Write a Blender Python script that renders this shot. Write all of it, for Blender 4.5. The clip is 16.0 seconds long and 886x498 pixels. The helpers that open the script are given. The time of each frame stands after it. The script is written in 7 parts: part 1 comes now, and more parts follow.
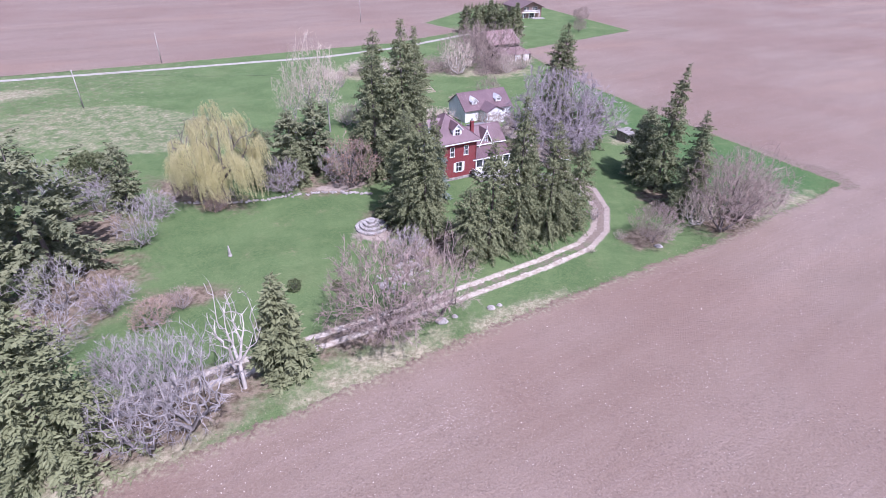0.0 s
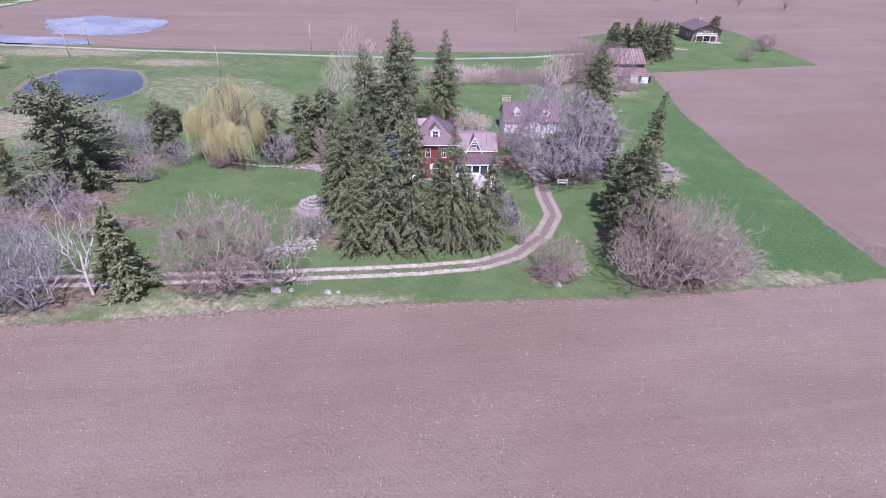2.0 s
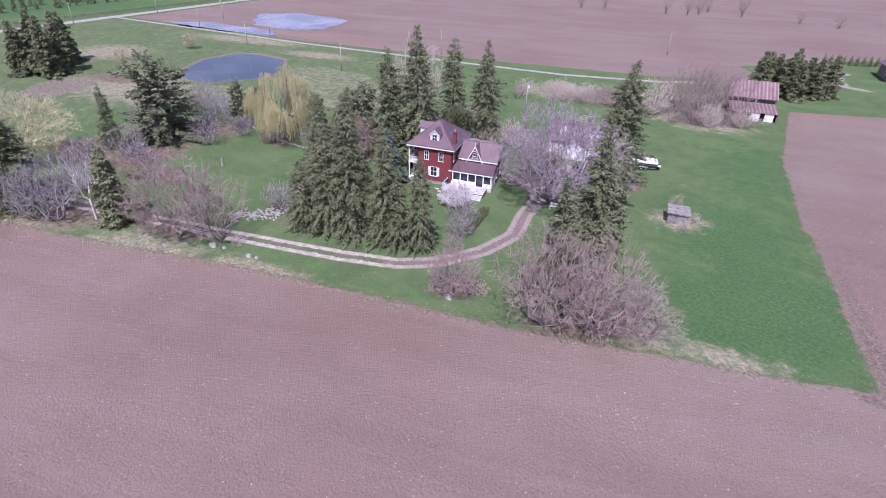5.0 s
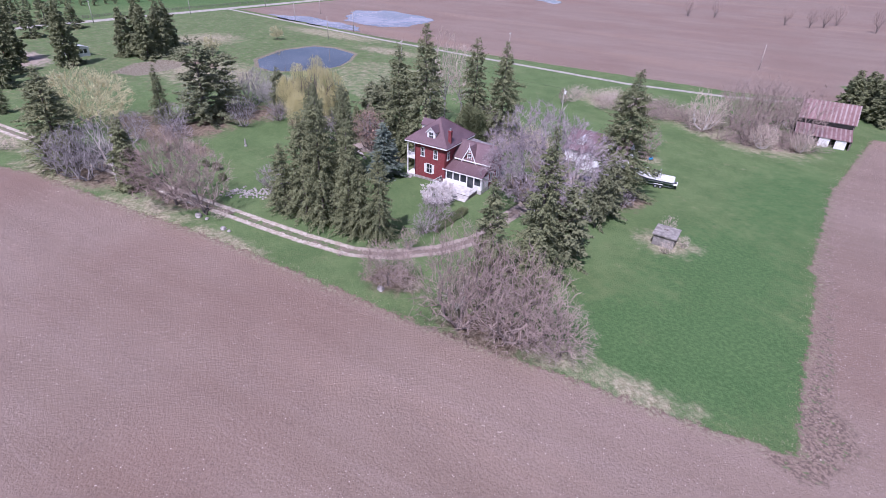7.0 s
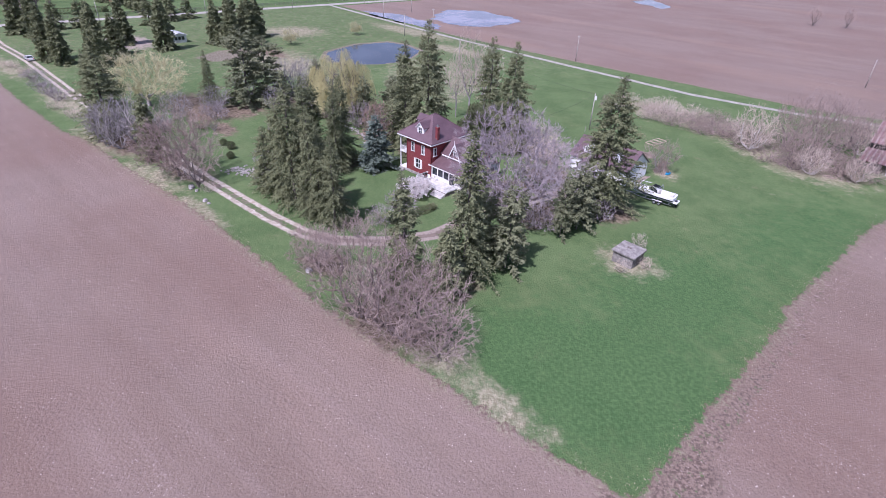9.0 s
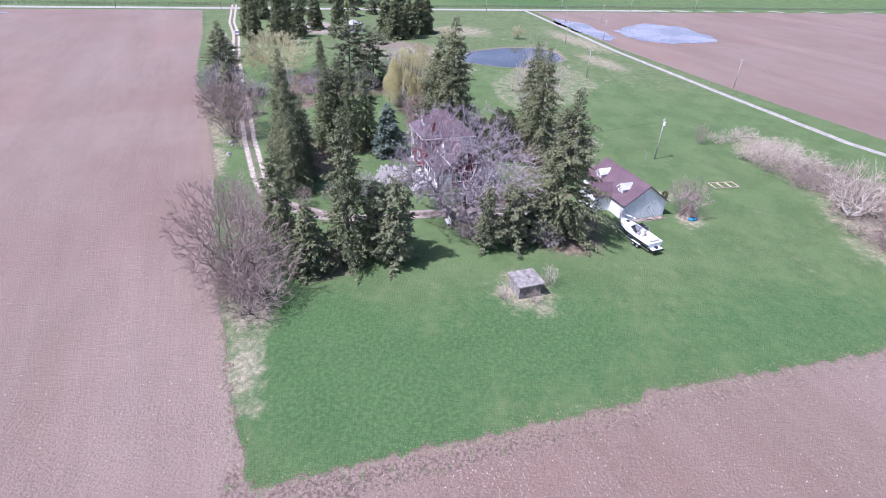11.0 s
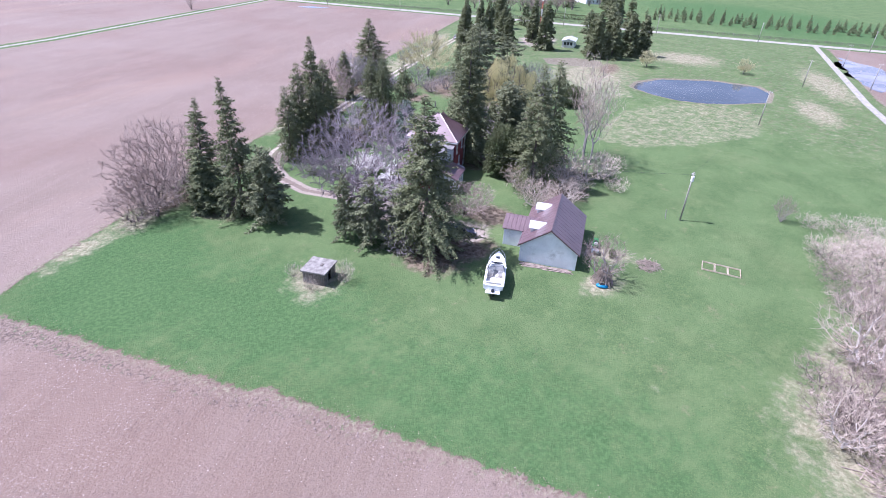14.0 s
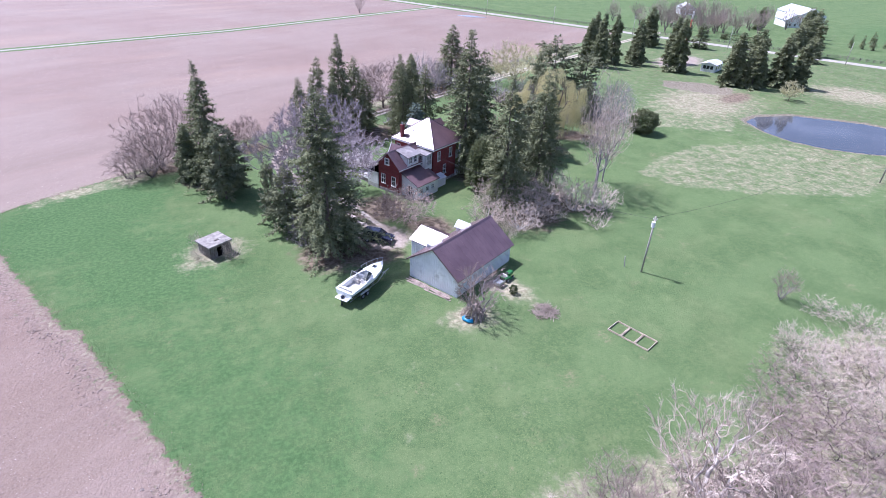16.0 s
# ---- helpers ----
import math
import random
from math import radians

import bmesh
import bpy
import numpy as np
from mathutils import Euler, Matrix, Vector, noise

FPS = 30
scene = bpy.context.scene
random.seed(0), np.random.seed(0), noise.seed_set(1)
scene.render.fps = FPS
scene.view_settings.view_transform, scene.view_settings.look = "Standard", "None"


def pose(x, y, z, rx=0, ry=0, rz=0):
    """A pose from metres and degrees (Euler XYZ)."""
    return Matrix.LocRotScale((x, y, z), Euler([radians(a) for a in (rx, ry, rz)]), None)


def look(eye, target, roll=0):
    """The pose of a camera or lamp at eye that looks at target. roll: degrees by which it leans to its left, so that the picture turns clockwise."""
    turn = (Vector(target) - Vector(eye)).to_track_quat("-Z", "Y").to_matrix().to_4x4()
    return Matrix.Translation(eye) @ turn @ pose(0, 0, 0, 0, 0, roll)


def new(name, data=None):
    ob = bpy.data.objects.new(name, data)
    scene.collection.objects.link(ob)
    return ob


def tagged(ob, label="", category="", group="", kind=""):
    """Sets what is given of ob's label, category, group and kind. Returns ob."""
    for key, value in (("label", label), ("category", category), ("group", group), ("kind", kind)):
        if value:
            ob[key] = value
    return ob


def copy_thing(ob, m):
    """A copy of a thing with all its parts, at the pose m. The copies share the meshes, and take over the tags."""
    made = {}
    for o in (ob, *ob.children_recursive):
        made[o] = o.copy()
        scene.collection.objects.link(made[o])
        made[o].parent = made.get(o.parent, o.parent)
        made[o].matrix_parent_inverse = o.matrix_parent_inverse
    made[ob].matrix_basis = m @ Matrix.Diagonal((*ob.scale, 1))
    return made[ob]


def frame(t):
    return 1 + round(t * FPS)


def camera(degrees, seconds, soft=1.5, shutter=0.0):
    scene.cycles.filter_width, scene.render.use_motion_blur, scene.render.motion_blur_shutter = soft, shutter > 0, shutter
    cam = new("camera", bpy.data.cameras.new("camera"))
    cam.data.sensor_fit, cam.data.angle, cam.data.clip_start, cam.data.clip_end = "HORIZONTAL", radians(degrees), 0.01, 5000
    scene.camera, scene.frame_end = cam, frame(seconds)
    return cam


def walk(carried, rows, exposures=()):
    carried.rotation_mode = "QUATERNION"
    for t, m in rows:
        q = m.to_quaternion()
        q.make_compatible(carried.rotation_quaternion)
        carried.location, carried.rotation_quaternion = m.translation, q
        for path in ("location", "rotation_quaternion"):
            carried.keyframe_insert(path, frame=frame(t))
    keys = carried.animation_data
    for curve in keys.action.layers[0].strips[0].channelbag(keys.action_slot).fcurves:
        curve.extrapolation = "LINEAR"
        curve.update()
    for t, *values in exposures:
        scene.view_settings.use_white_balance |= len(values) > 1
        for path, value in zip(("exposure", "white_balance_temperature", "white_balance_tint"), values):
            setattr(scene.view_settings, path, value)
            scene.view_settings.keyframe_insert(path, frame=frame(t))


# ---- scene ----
cam = camera(79.5, 16.0, 0.55)
PATH = [
    (0, (-1.542, -1.732, 39.068), (-1.632, -0.039, 38.007), 1.1),
    (0.5, (8.845, -0.99, 39.008), (8.612, 0.691, 37.948), 1.2),
    (1, (19.299, 0.834, 38.924), (18.87, 2.479, 37.87), 1.0),
    (1.5, (29.132, 3.95, 38.633), (28.511, 5.538, 37.589), 1.2),
    (2, (38.536, 8.032, 38.587), (37.733, 9.541, 37.549), 1.4),
    (2.5, (46.349, 12.412, 38.485), (45.39, 13.83, 37.451), 1.7),
    (3, (50.513, 15.292, 38.61), (49.477, 16.655, 37.576), 1.8),
    (3.5, (54.772, 18.289, 38.858), (53.665, 19.596, 37.826), 1.8),
    (4, (58.882, 21.675, 38.673), (57.695, 22.916, 37.647), 1.7),
    (6.5, (75.213, 41.123, 38.885), (73.726, 41.989, 37.866), 2.3),
    (7, (77.648, 45.494, 38.95), (76.119, 46.281, 37.928), 2.3),
    (7.5, (80.004, 50.224, 38.667), (78.431, 50.922, 37.647), 2.5),
    (8, (82.051, 54.693, 38.696), (80.444, 55.302, 37.674), 2.7),
    (8.5, (83.723, 59.586, 38.804), (82.089, 60.116, 37.78), 2.4),
    (9, (85.778, 66.463, 38.972), (84.116, 66.885, 37.942), 2.2),
    (10.25, (88.2, 91.5, 38.7), (86.49, 91.45, 37.67), 2.5),
    (11.5, (83.781, 117.993, 38.339), (82.148, 117.471, 37.308), 2.8),
    (12, (80.533, 127.071, 38.553), (78.96, 126.389, 37.524), 2.7),
    (12.5, (75.719, 136.975, 37.979), (74.236, 136.103, 36.959), 2.6),
    (13, (70.46, 145.007, 38.208), (69.069, 143.995, 37.189), 2.5),
    (13.5, (64.225, 152.888, 38.164), (62.946, 151.732, 37.15), 2.5),
    (14, (57.842, 159.165, 38.759), (56.668, 157.906, 37.74), 2.6),
    (14.5, (50.149, 164.787, 38.631), (49.075, 163.437, 37.619), 2.5),
    (15, (42.013, 169.795, 38.83), (41.061, 168.354, 37.82), 2.4),
    (15.5, (33.166, 173.434, 38.713), (32.365, 171.906, 37.701), 2.4),
    (16, (24.252, 176.072, 38.175), (23.624, 174.461, 37.17), 2.6),
]
EXPOSURES = [(0, 0.72, 5370, 32), (1, 0.62, 5380, 34), (2, 0.46, 5380, 36), (4, 0.36, 5390, 35), (9, 0.35, 5420, 32), (11.5, 0.85, 5310, 27), (12.5, 0.96, 5290, 26), (16, 0.95, 5290, 27)]
walk(cam, [(t, look(eye, target, roll)) for t, eye, target, roll in PATH], EXPOSURES)


# ---- world, sun ----
SUN_AZ = math.atan2(0.66, -0.75)
SUN_EL = radians(57)
world = bpy.data.worlds.new("sky")
scene.world = world
world.use_nodes = True
wn, wl = world.node_tree.nodes, world.node_tree.links
sky = wn.new("ShaderNodeTexSky")
sky.sky_type = "NISHITA"
sky.sun_disc = False
sky.sun_elevation, sky.sun_rotation = SUN_EL, SUN_AZ
sky.air_density, sky.dust_density, sky.ozone_density = 1.0, 2.5, 1.0
wn["Background"].inputs["Strength"].default_value = 0.1
wl.new(sky.outputs[0], wn["Background"].inputs["Color"])
sun = new("sun", bpy.data.lights.new("sun", "SUN"))
sun.data.energy, sun.data.angle, sun.data.color = 4.2, radians(0.53), (1.0, 0.95, 0.88)
sun.matrix_world = look((60, -60, 120), (60 - 0.66, -60 + 0.75, 120 - math.tan(SUN_EL)))


# ---- materials ----
class Nodes:
    """A short way to write a node material."""

    def __init__(self, name, rough=0.8, metal=0.0, spec=0.4):
        self.mat = bpy.data.materials.new(name)
        self.mat.use_nodes = True
        self.t = self.mat.node_tree
        self.p = self.t.nodes["Principled BSDF"]
        self.p.inputs["Roughness"].default_value = rough
        self.p.inputs["Metallic"].default_value = metal
        self.p.inputs["Specular IOR Level"].default_value = spec
        self.co = self.t.nodes.new("ShaderNodeTexCoord").outputs["Object"]

    def node(self, kind, **sets):
        n = self.t.nodes.new(kind)
        for k, v in sets.items():
            setattr(n, k, v)
        return n

    def put(self, socket, v):
        if isinstance(v, bpy.types.NodeSocket):
            self.t.links.new(v, socket)
        elif isinstance(v, tuple) and len(v) == 3 and socket.type == "RGBA":
            socket.default_value = (*v, 1)
        else:
            socket.default_value = v

    def math(self, op, a, b=0.0, clamp=False):
        n = self.node("ShaderNodeMath", operation=op, use_clamp=clamp)
        self.put(n.inputs[0], a), self.put(n.inputs[1], b)
        return n.outputs[0]

    def world_co(self):
        return self.node("ShaderNodeNewGeometry").outputs["Position"]

    def noise(self, scale, detail=4.0, rough=0.55, co=None, stretch=None, turn=0.0):
        co = co or self.co
        if stretch:
            if turn:
                r = self.node("ShaderNodeVectorRotate", rotation_type="Z_AXIS")
                self.put(r.inputs["Vector"], co)
                r.inputs["Angle"].default_value = turn
                co = r.outputs[0]
            m = self.node("ShaderNodeMapping")
            m.inputs["Scale"].default_value = stretch
            self.put(m.inputs["Vector"], co)
            co = m.outputs[0]
        n = self.node("ShaderNodeTexNoise")
        self.put(n.inputs["Vector"], co)
        n.inputs["Scale"].default_value, n.inputs["Detail"].default_value = scale, detail
        n.inputs["Roughness"].default_value = rough
        return n.outputs["Fac"]

    def ramp(self, v, lo, hi, a=0.0, b=1.0):
        n = self.node("ShaderNodeMapRange", interpolation_type="SMOOTHSTEP")
        self.put(n.inputs["Value"], v)
        for k, x in (("From Min", lo), ("From Max", hi), ("To Min", a), ("To Max", b)):
            n.inputs[k].default_value = x
        return n.outputs["Result"]

    def mix(self, f, a, b):
        n = self.node("ShaderNodeMix", data_type="RGBA")
        self.put(n.inputs[0], f), self.put(n.inputs[6], a), self.put(n.inputs[7], b)
        return n.outputs[2]

    def attr(self, name):
        return self.node("ShaderNodeAttribute", attribute_name=name).outputs["Fac"]

    def random(self):
        return self.node("ShaderNodeObjectInfo").outputs["Random"]

    def island(self):
        return self.node("ShaderNodeNewGeometry").outputs["Random Per Island"]

    def bump(self, h, strength=0.4, dist=0.05):
        n = self.node("ShaderNodeBump")
        n.inputs["Strength"].default_value, n.inputs["Distance"].default_value = strength, dist
        self.put(n.inputs["Height"], h)
        self.t.links.new(n.outputs[0], self.p.inputs["Normal"])

    def color(self, c):
        self.put(self.p.inputs["Base Color"], c)
        return self.mat


def surface(name, dark, light, scale=3.0, rough=0.8, metal=0.0, spec=0.4, grain=20.0, bump=0.2, stain=None, coat=0.0, stretch=None):
    """Two-scale variation between two colours, fine relief, and stains of a third colour."""
    n = Nodes(name, rough, metal, spec)
    big, fine = n.noise(scale, 5, stretch=stretch), n.noise(grain, 3, stretch=stretch)
    c = n.mix(n.ramp(n.math("ADD", n.math("MULTIPLY", big, 0.7), n.math("MULTIPLY", fine, 0.3)), 0.35, 0.65), dark, light)
    if stain:
        c = n.mix(n.ramp(n.noise(scale * 0.4, 6, 0.65), 0.55, 0.72), c, stain)
    n.put(n.p.inputs["Roughness"], n.ramp(fine, 0.3, 0.7, max(rough - 0.1, 0.02), min(rough + 0.1, 1)))
    n.p.inputs["Coat Weight"].default_value = coat
    n.bump(fine, bump, 0.02)
    return n.color(c)


def foliage(name, dark, light, tip=None, rough=0.65, through_light=0.25):
    n = Nodes(name, rough, 0, 0.12)
    c = n.mix(n.island(), dark, light)
    c = n.mix(n.math("MULTIPLY", n.random(), 0.45), c, tip or tuple(0.7 * v for v in light))
    c = n.mix(n.ramp(n.noise(0.35, 3), 0.35, 0.7), c, tip or light)
    n.color(c)
    glow = n.node("ShaderNodeBsdfTranslucent")
    n.t.links.new(c, glow.inputs["Color"])
    blend = n.node("ShaderNodeMixShader")
    blend.inputs[0].default_value = through_light
    n.t.links.new(n.p.outputs[0], blend.inputs[1])
    n.t.links.new(glow.outputs[0], blend.inputs[2])
    n.t.links.new(blend.outputs[0], n.t.nodes["Material Output"].inputs["Surface"])
    return n.mat


def bark(name, dark, light, vary=0.35):
    n = Nodes(name, 0.85, 0, 0.3)
    c = n.mix(n.ramp(n.noise(1.2, 4), 0.3, 0.7), dark, light)
    c = n.mix(n.math("MULTIPLY", n.island(), vary), c, tuple(min(1, 1.5 * v) for v in light))
    n.bump(n.noise(14, 3, stretch=(1, 1, 0.25)), 0.4, 0.03)
    return n.color(c)


def roofing(name, dark, light, rough, rust=None, metal=0.0, coat=0.0):
    """Standing-seam or ribbed sheet metal, seams running down local v; relief in the normal, wear in the colour."""
    n = Nodes(name, rough, metal, 0.5)
    big, fine = n.noise(0.5, 6), n.noise(6, 4, stretch=(1, 0.25, 0.25))
    c = n.mix(n.ramp(big, 0.3, 0.7), dark, light)
    c = n.mix(n.ramp(fine, 0.45, 0.75, 0, 0.5), c, tuple(0.75 * v for v in dark))
    if rust:
        sep = n.node("ShaderNodeSeparateXYZ")
        n.put(sep.inputs[0], n.co)
        sheet = n.math("SINE", n.math("MULTIPLY", sep.outputs[0], 6.283 / 0.9))
        c = n.mix(n.math("MULTIPLY", n.ramp(sheet, -0.1, 0.8), n.ramp(n.noise(0.6, 6, 0.7), 0.3, 0.6)), c, rust)
    n.put(n.p.inputs["Roughness"], n.ramp(fine, 0.3, 0.7, rough - 0.06, rough + 0.1))
    n.p.inputs["Coat Weight"].default_value, n.p.inputs["Coat Roughness"].default_value = coat, 0.3
    n.bump(fine, 0.12, 0.01)
    return n.color(c)


def ground_material():
    n = Nodes("ground_cover", 0.92, 0, 0.14)
    co = n.world_co()
    wobble = n.math("SUBTRACT", n.noise(0.55, 5, 0.6, co), 0.5)
    fine = n.noise(2.2, 6, 0.65, co)
    grain = n.noise(9.0, 4, 0.7, co)
    # tilled soil: clods, streaks along the rows, paler dry crust
    rows = n.noise(0.09, 6, 0.62, co, (0.16, 1.0, 1.0), -radians(35))
    tines = n.noise(0.8, 3, 0.6, co, (0.05, 1.0, 1.0), -radians(35))
    soil = n.mix(n.ramp(rows, 0.34, 0.66), (0.196, 0.14, 0.106), (0.232, 0.172, 0.135))
    soil = n.mix(n.ramp(tines, 0.4, 0.7, 0, 0.28), soil, (0.27, 0.205, 0.175))
    soil = n.mix(n.ramp(n.noise(0.021, 3, 0.5, co), 0.42, 0.62, 0, 0.45), soil, (0.175, 0.103, 0.075))
    soil = n.mix(n.ramp(grain, 0.48, 0.66, 0, 0.42), soil, (0.3, 0.238, 0.196))
    soil = n.mix(n.ramp(n.noise(0.035, 5, 0.6, co, (0.22, 1.0, 1.0), -radians(28)), 0.52, 0.66, 0, 0.5), soil, (0.27, 0.185, 0.135))
    bands = n.ramp(n.noise(0.05, 5, 0.6, co, (0.25, 1.0, 1.0), -radians(31)), 0.5, 0.66, 0.12, 1.0)
    soil = n.mix(n.math("MULTIPLY", n.ramp(n.noise(6.0, 2, 0.5, co), 0.62, 0.7, 0, 0.85), bands), soil, (0.52, 0.44, 0.385))
    soil = n.mix(n.ramp(grain, 0.34, 0.46, 0.35, 0), soil, (0.12, 0.076, 0.062))
    soil = n.mix(n.ramp(fine, 0.3, 0.48, 0.28, 0), soil, (0.13, 0.08, 0.066))
    patch = n.math("MULTIPLY", n.ramp(n.noise(4.4, 3, 0.6, co), 0.54, 0.64), n.ramp(n.noise(0.16, 4, 0.6, co), 0.42, 0.6))
    soil = n.mix(n.math("MULTIPLY", patch, 0.55), soil, (0.11, 0.078, 0.062))
    # grass: two greens, yellow patches, straw
    green = n.mix(n.ramp(n.noise(0.13, 5, 0.6, co), 0.36, 0.64), (0.073, 0.118, 0.046), (0.102, 0.151, 0.062))
    green = n.mix(n.ramp(fine, 0.42, 0.7, 0, 0.45), green, (0.138, 0.188, 0.08))
    green = n.mix(n.ramp(n.noise(6.5, 3, 0.7, co), 0.3, 0.48, 0.4, 0), green, (0.032, 0.075, 0.022))
    green = n.mix(n.ramp(grain, 0.5, 0.66, 0, 0.6), green, (0.2, 0.246, 0.1))
    green = n.mix(n.ramp(n.noise(0.07, 6, 0.72, co), 0.48, 0.7, 0, 0.26), green, (0.2, 0.22, 0.105))
    green = n.mix(n.ramp(n.noise(0.5, 6, 0.75, co), 0.5, 0.7, 0, 0.3), green, (0.19, 0.22, 0.1))
    green = n.mix(n.ramp(n.noise(4.5, 2, 0.5, co), 0.64, 0.72, 0, 0.75), green, (0.03, 0.07, 0.022))
    worn = n.math("MULTIPLY", n.ramp(n.noise(0.22, 5, 0.7, co), 0.58, 0.72), n.ramp(n.noise(2.4, 4, 0.7, co), 0.4, 0.6))
    green = n.mix(n.math("MULTIPLY", worn, 0.55), green, (0.26, 0.21, 0.13))
    lush = n.ramp(n.math("ADD", n.attr("lush"), n.math("MULTIPLY", wobble, 1.2)), 0.2, 0.8, 0, 0.75)
    green = n.mix(lush, green, n.mix(n.ramp(fine, 0.35, 0.68), (0.046, 0.1, 0.035), (0.085, 0.155, 0.057)))
    straw = n.mix(n.ramp(n.noise(1.6, 6, 0.7, co), 0.35, 0.65), (0.2, 0.18, 0.115), (0.42, 0.37, 0.26))
    straw = n.mix(n.ramp(grain, 0.3, 0.5, 0.6, 0), straw, (0.11, 0.12, 0.06))
    dry = n.ramp(n.math("ADD", n.attr("dry"), n.math("MULTIPLY", n.math("SUBTRACT", n.noise(0.45, 6, 0.72, co), 0.5), 1.5)), 0.3, 0.95)
    grass = n.mix(dry, green, straw)
    litter = n.mix(n.ramp(n.noise(1.3, 6, 0.7, co), 0.35, 0.65), (0.1, 0.075, 0.05), (0.24, 0.19, 0.14))
    lit = n.ramp(n.math("ADD", n.attr("litter"), wobble), 0.3, 0.75)
    grass = n.mix(lit, grass, litter)
    edge = n.math("ADD", n.attr("grass"), n.math("MULTIPLY", wobble, 2.6))
    edge = n.math("ADD", edge, n.math("MULTIPLY", n.math("SUBTRACT", fine, 0.5), 1.6))
    rim = n.math("MULTIPLY", n.ramp(edge, -1.6, -0.3), n.ramp(n.noise(0.9, 5, 0.7, co), 0.35, 0.6))
    base = n.mix(rim, soil, n.mix(n.ramp(fine, 0.4, 0.6), (0.13, 0.085, 0.065), (0.27, 0.235, 0.16)))
    head = n.ramp(n.math("ADD", n.attr("headland"), n.math("MULTIPLY", n.math("SUBTRACT", n.noise(0.8, 5, 0.7, co), 0.5), 1.3)), 0.35, 0.75)
    lumps = n.mix(n.ramp(n.noise(3.0, 4, 0.7, co), 0.4, 0.6), (0.115, 0.082, 0.062), (0.25, 0.185, 0.145))
    lumps = n.mix(n.ramp(n.noise(1.1, 4, 0.7, co), 0.56, 0.66, 0, 0.8), lumps, (0.095, 0.14, 0.05))
    base = n.mix(head, base, lumps)
    base = n.mix(n.ramp(edge, -0.25, 0.35), base, grass)
    # the drive: two worn tracks and a dusty bend
    off = n.math("MAXIMUM", n.math("ABSOLUTE", n.attr("drive")), n.math("SUBTRACT", n.attr("drive_off"), 0.8))
    off = n.math("ADD", off, n.math("MULTIPLY", n.math("SUBTRACT", fine, 0.5), 0.9))
    track = n.math("MULTIPLY", n.ramp(off, 0.42, 0.62), n.ramp(off, 1.55, 1.2))
    mid_ = n.math("MULTIPLY", n.ramp(off, 0.85, 0.45), n.ramp(n.noise(0.5, 5, 0.7, co), 0.38, 0.62))
    mid_ = n.math("MAXIMUM", mid_, n.math("MULTIPLY", n.ramp(off, 0.85, 0.45), n.ramp(n.attr("yard"), 0.2, 0.6)))
    grit = n.mix(n.ramp(n.noise(1.1, 6, 0.7, co), 0.35, 0.65), (0.33, 0.275, 0.215), (0.54, 0.48, 0.405))
    grit = n.mix(n.ramp(grain, 0.3, 0.5, 0.5, 0), grit, (0.2, 0.15, 0.12))
    base = n.mix(mid_, base, n.mix(fine, (0.13, 0.1, 0.08), (0.27, 0.22, 0.18)))
    base = n.mix(track, base, n.mix(n.ramp(n.attr("yard"), 0.1, 0.7, 0, 0.75), grit, n.mix(fine, (0.2, 0.155, 0.13), (0.36, 0.3, 0.26))))
    base = n.mix(n.ramp(n.math("ADD", n.attr("dirt"), wobble), 0.45, 0.8), base, n.mix(0.55, grit, n.mix(fine, (0.14, 0.105, 0.085), (0.28, 0.225, 0.185))))
    # gravel road and lanes
    stone = n.mix(n.ramp(n.noise(0.7, 6, 0.7, co), 0.35, 0.65), (0.27, 0.25, 0.215), (0.42, 0.39, 0.345))
    roady = n.math("ADD", n.attr("road"), n.math("MULTIPLY", n.math("SUBTRACT", fine, 0.5), 0.9))
    base = n.mix(n.ramp(roady, -0.2, 0.25), base, stone)
    mud = n.mix(n.ramp(fine, 0.35, 0.65), (0.12, 0.1, 0.07), (0.27, 0.24, 0.18))
    base = n.mix(n.ramp(n.math("ADD", n.attr("pond"), n.math("MULTIPLY", wobble, 1.5)), -0.9, -0.2), base, mud)
    # relief: clods on the tilled ground, tussocks in the grass; dry crust has a sheen
    tilled = n.ramp(edge, 0.2, -0.2)
    clods = n.noise(3.4, 4, 0.68, co)
    tussock = n.noise(4.6, 4, 0.66, co)
    soil_h = n.math("ADD", n.math("MULTIPLY", clods, 2.0), n.math("ADD", n.math("MULTIPLY", grain, 0.5), n.math("MULTIPLY", tines, 0.7)))
    grass_h = n.math("ADD", n.math("MULTIPLY", tussock, 1.5), n.math("MULTIPLY", grain, 0.45))
    h = n.math("ADD", n.math("MULTIPLY", soil_h, tilled), n.math("MULTIPLY", grass_h, n.math("SUBTRACT", 1.0, tilled)))
    n.bump(h, 0.6, 0.16)
    n.put(n.p.inputs["Specular IOR Level"], n.ramp(tilled, 0.0, 1.0, 0.06, 0.26))
    n.put(n.p.inputs["Roughness"], n.ramp(tilled, 0.0, 1.0, 0.9, 0.68))
    return n.color(base)


def water_material(name, deep):
    n = Nodes(name, 0.06, 0, 0.5)
    n.p.inputs["IOR"].default_value = 1.33
    co = n.world_co()
    n.bump(n.noise(1.6, 3, 0.5, co), 0.04, 0.05)
    return n.color(n.mix(n.ramp(n.noise(0.06, 4, 0.6, co), 0.4, 0.62), deep, tuple(1.6 * v for v in deep)))


def glass_material():
    n = Nodes("window_glass", 0.04, 0, 0.6)
    return n.color(n.mix(n.ramp(n.noise(0.9, 2), 0.4, 0.6), (0.02, 0.025, 0.03), (0.05, 0.055, 0.06)))


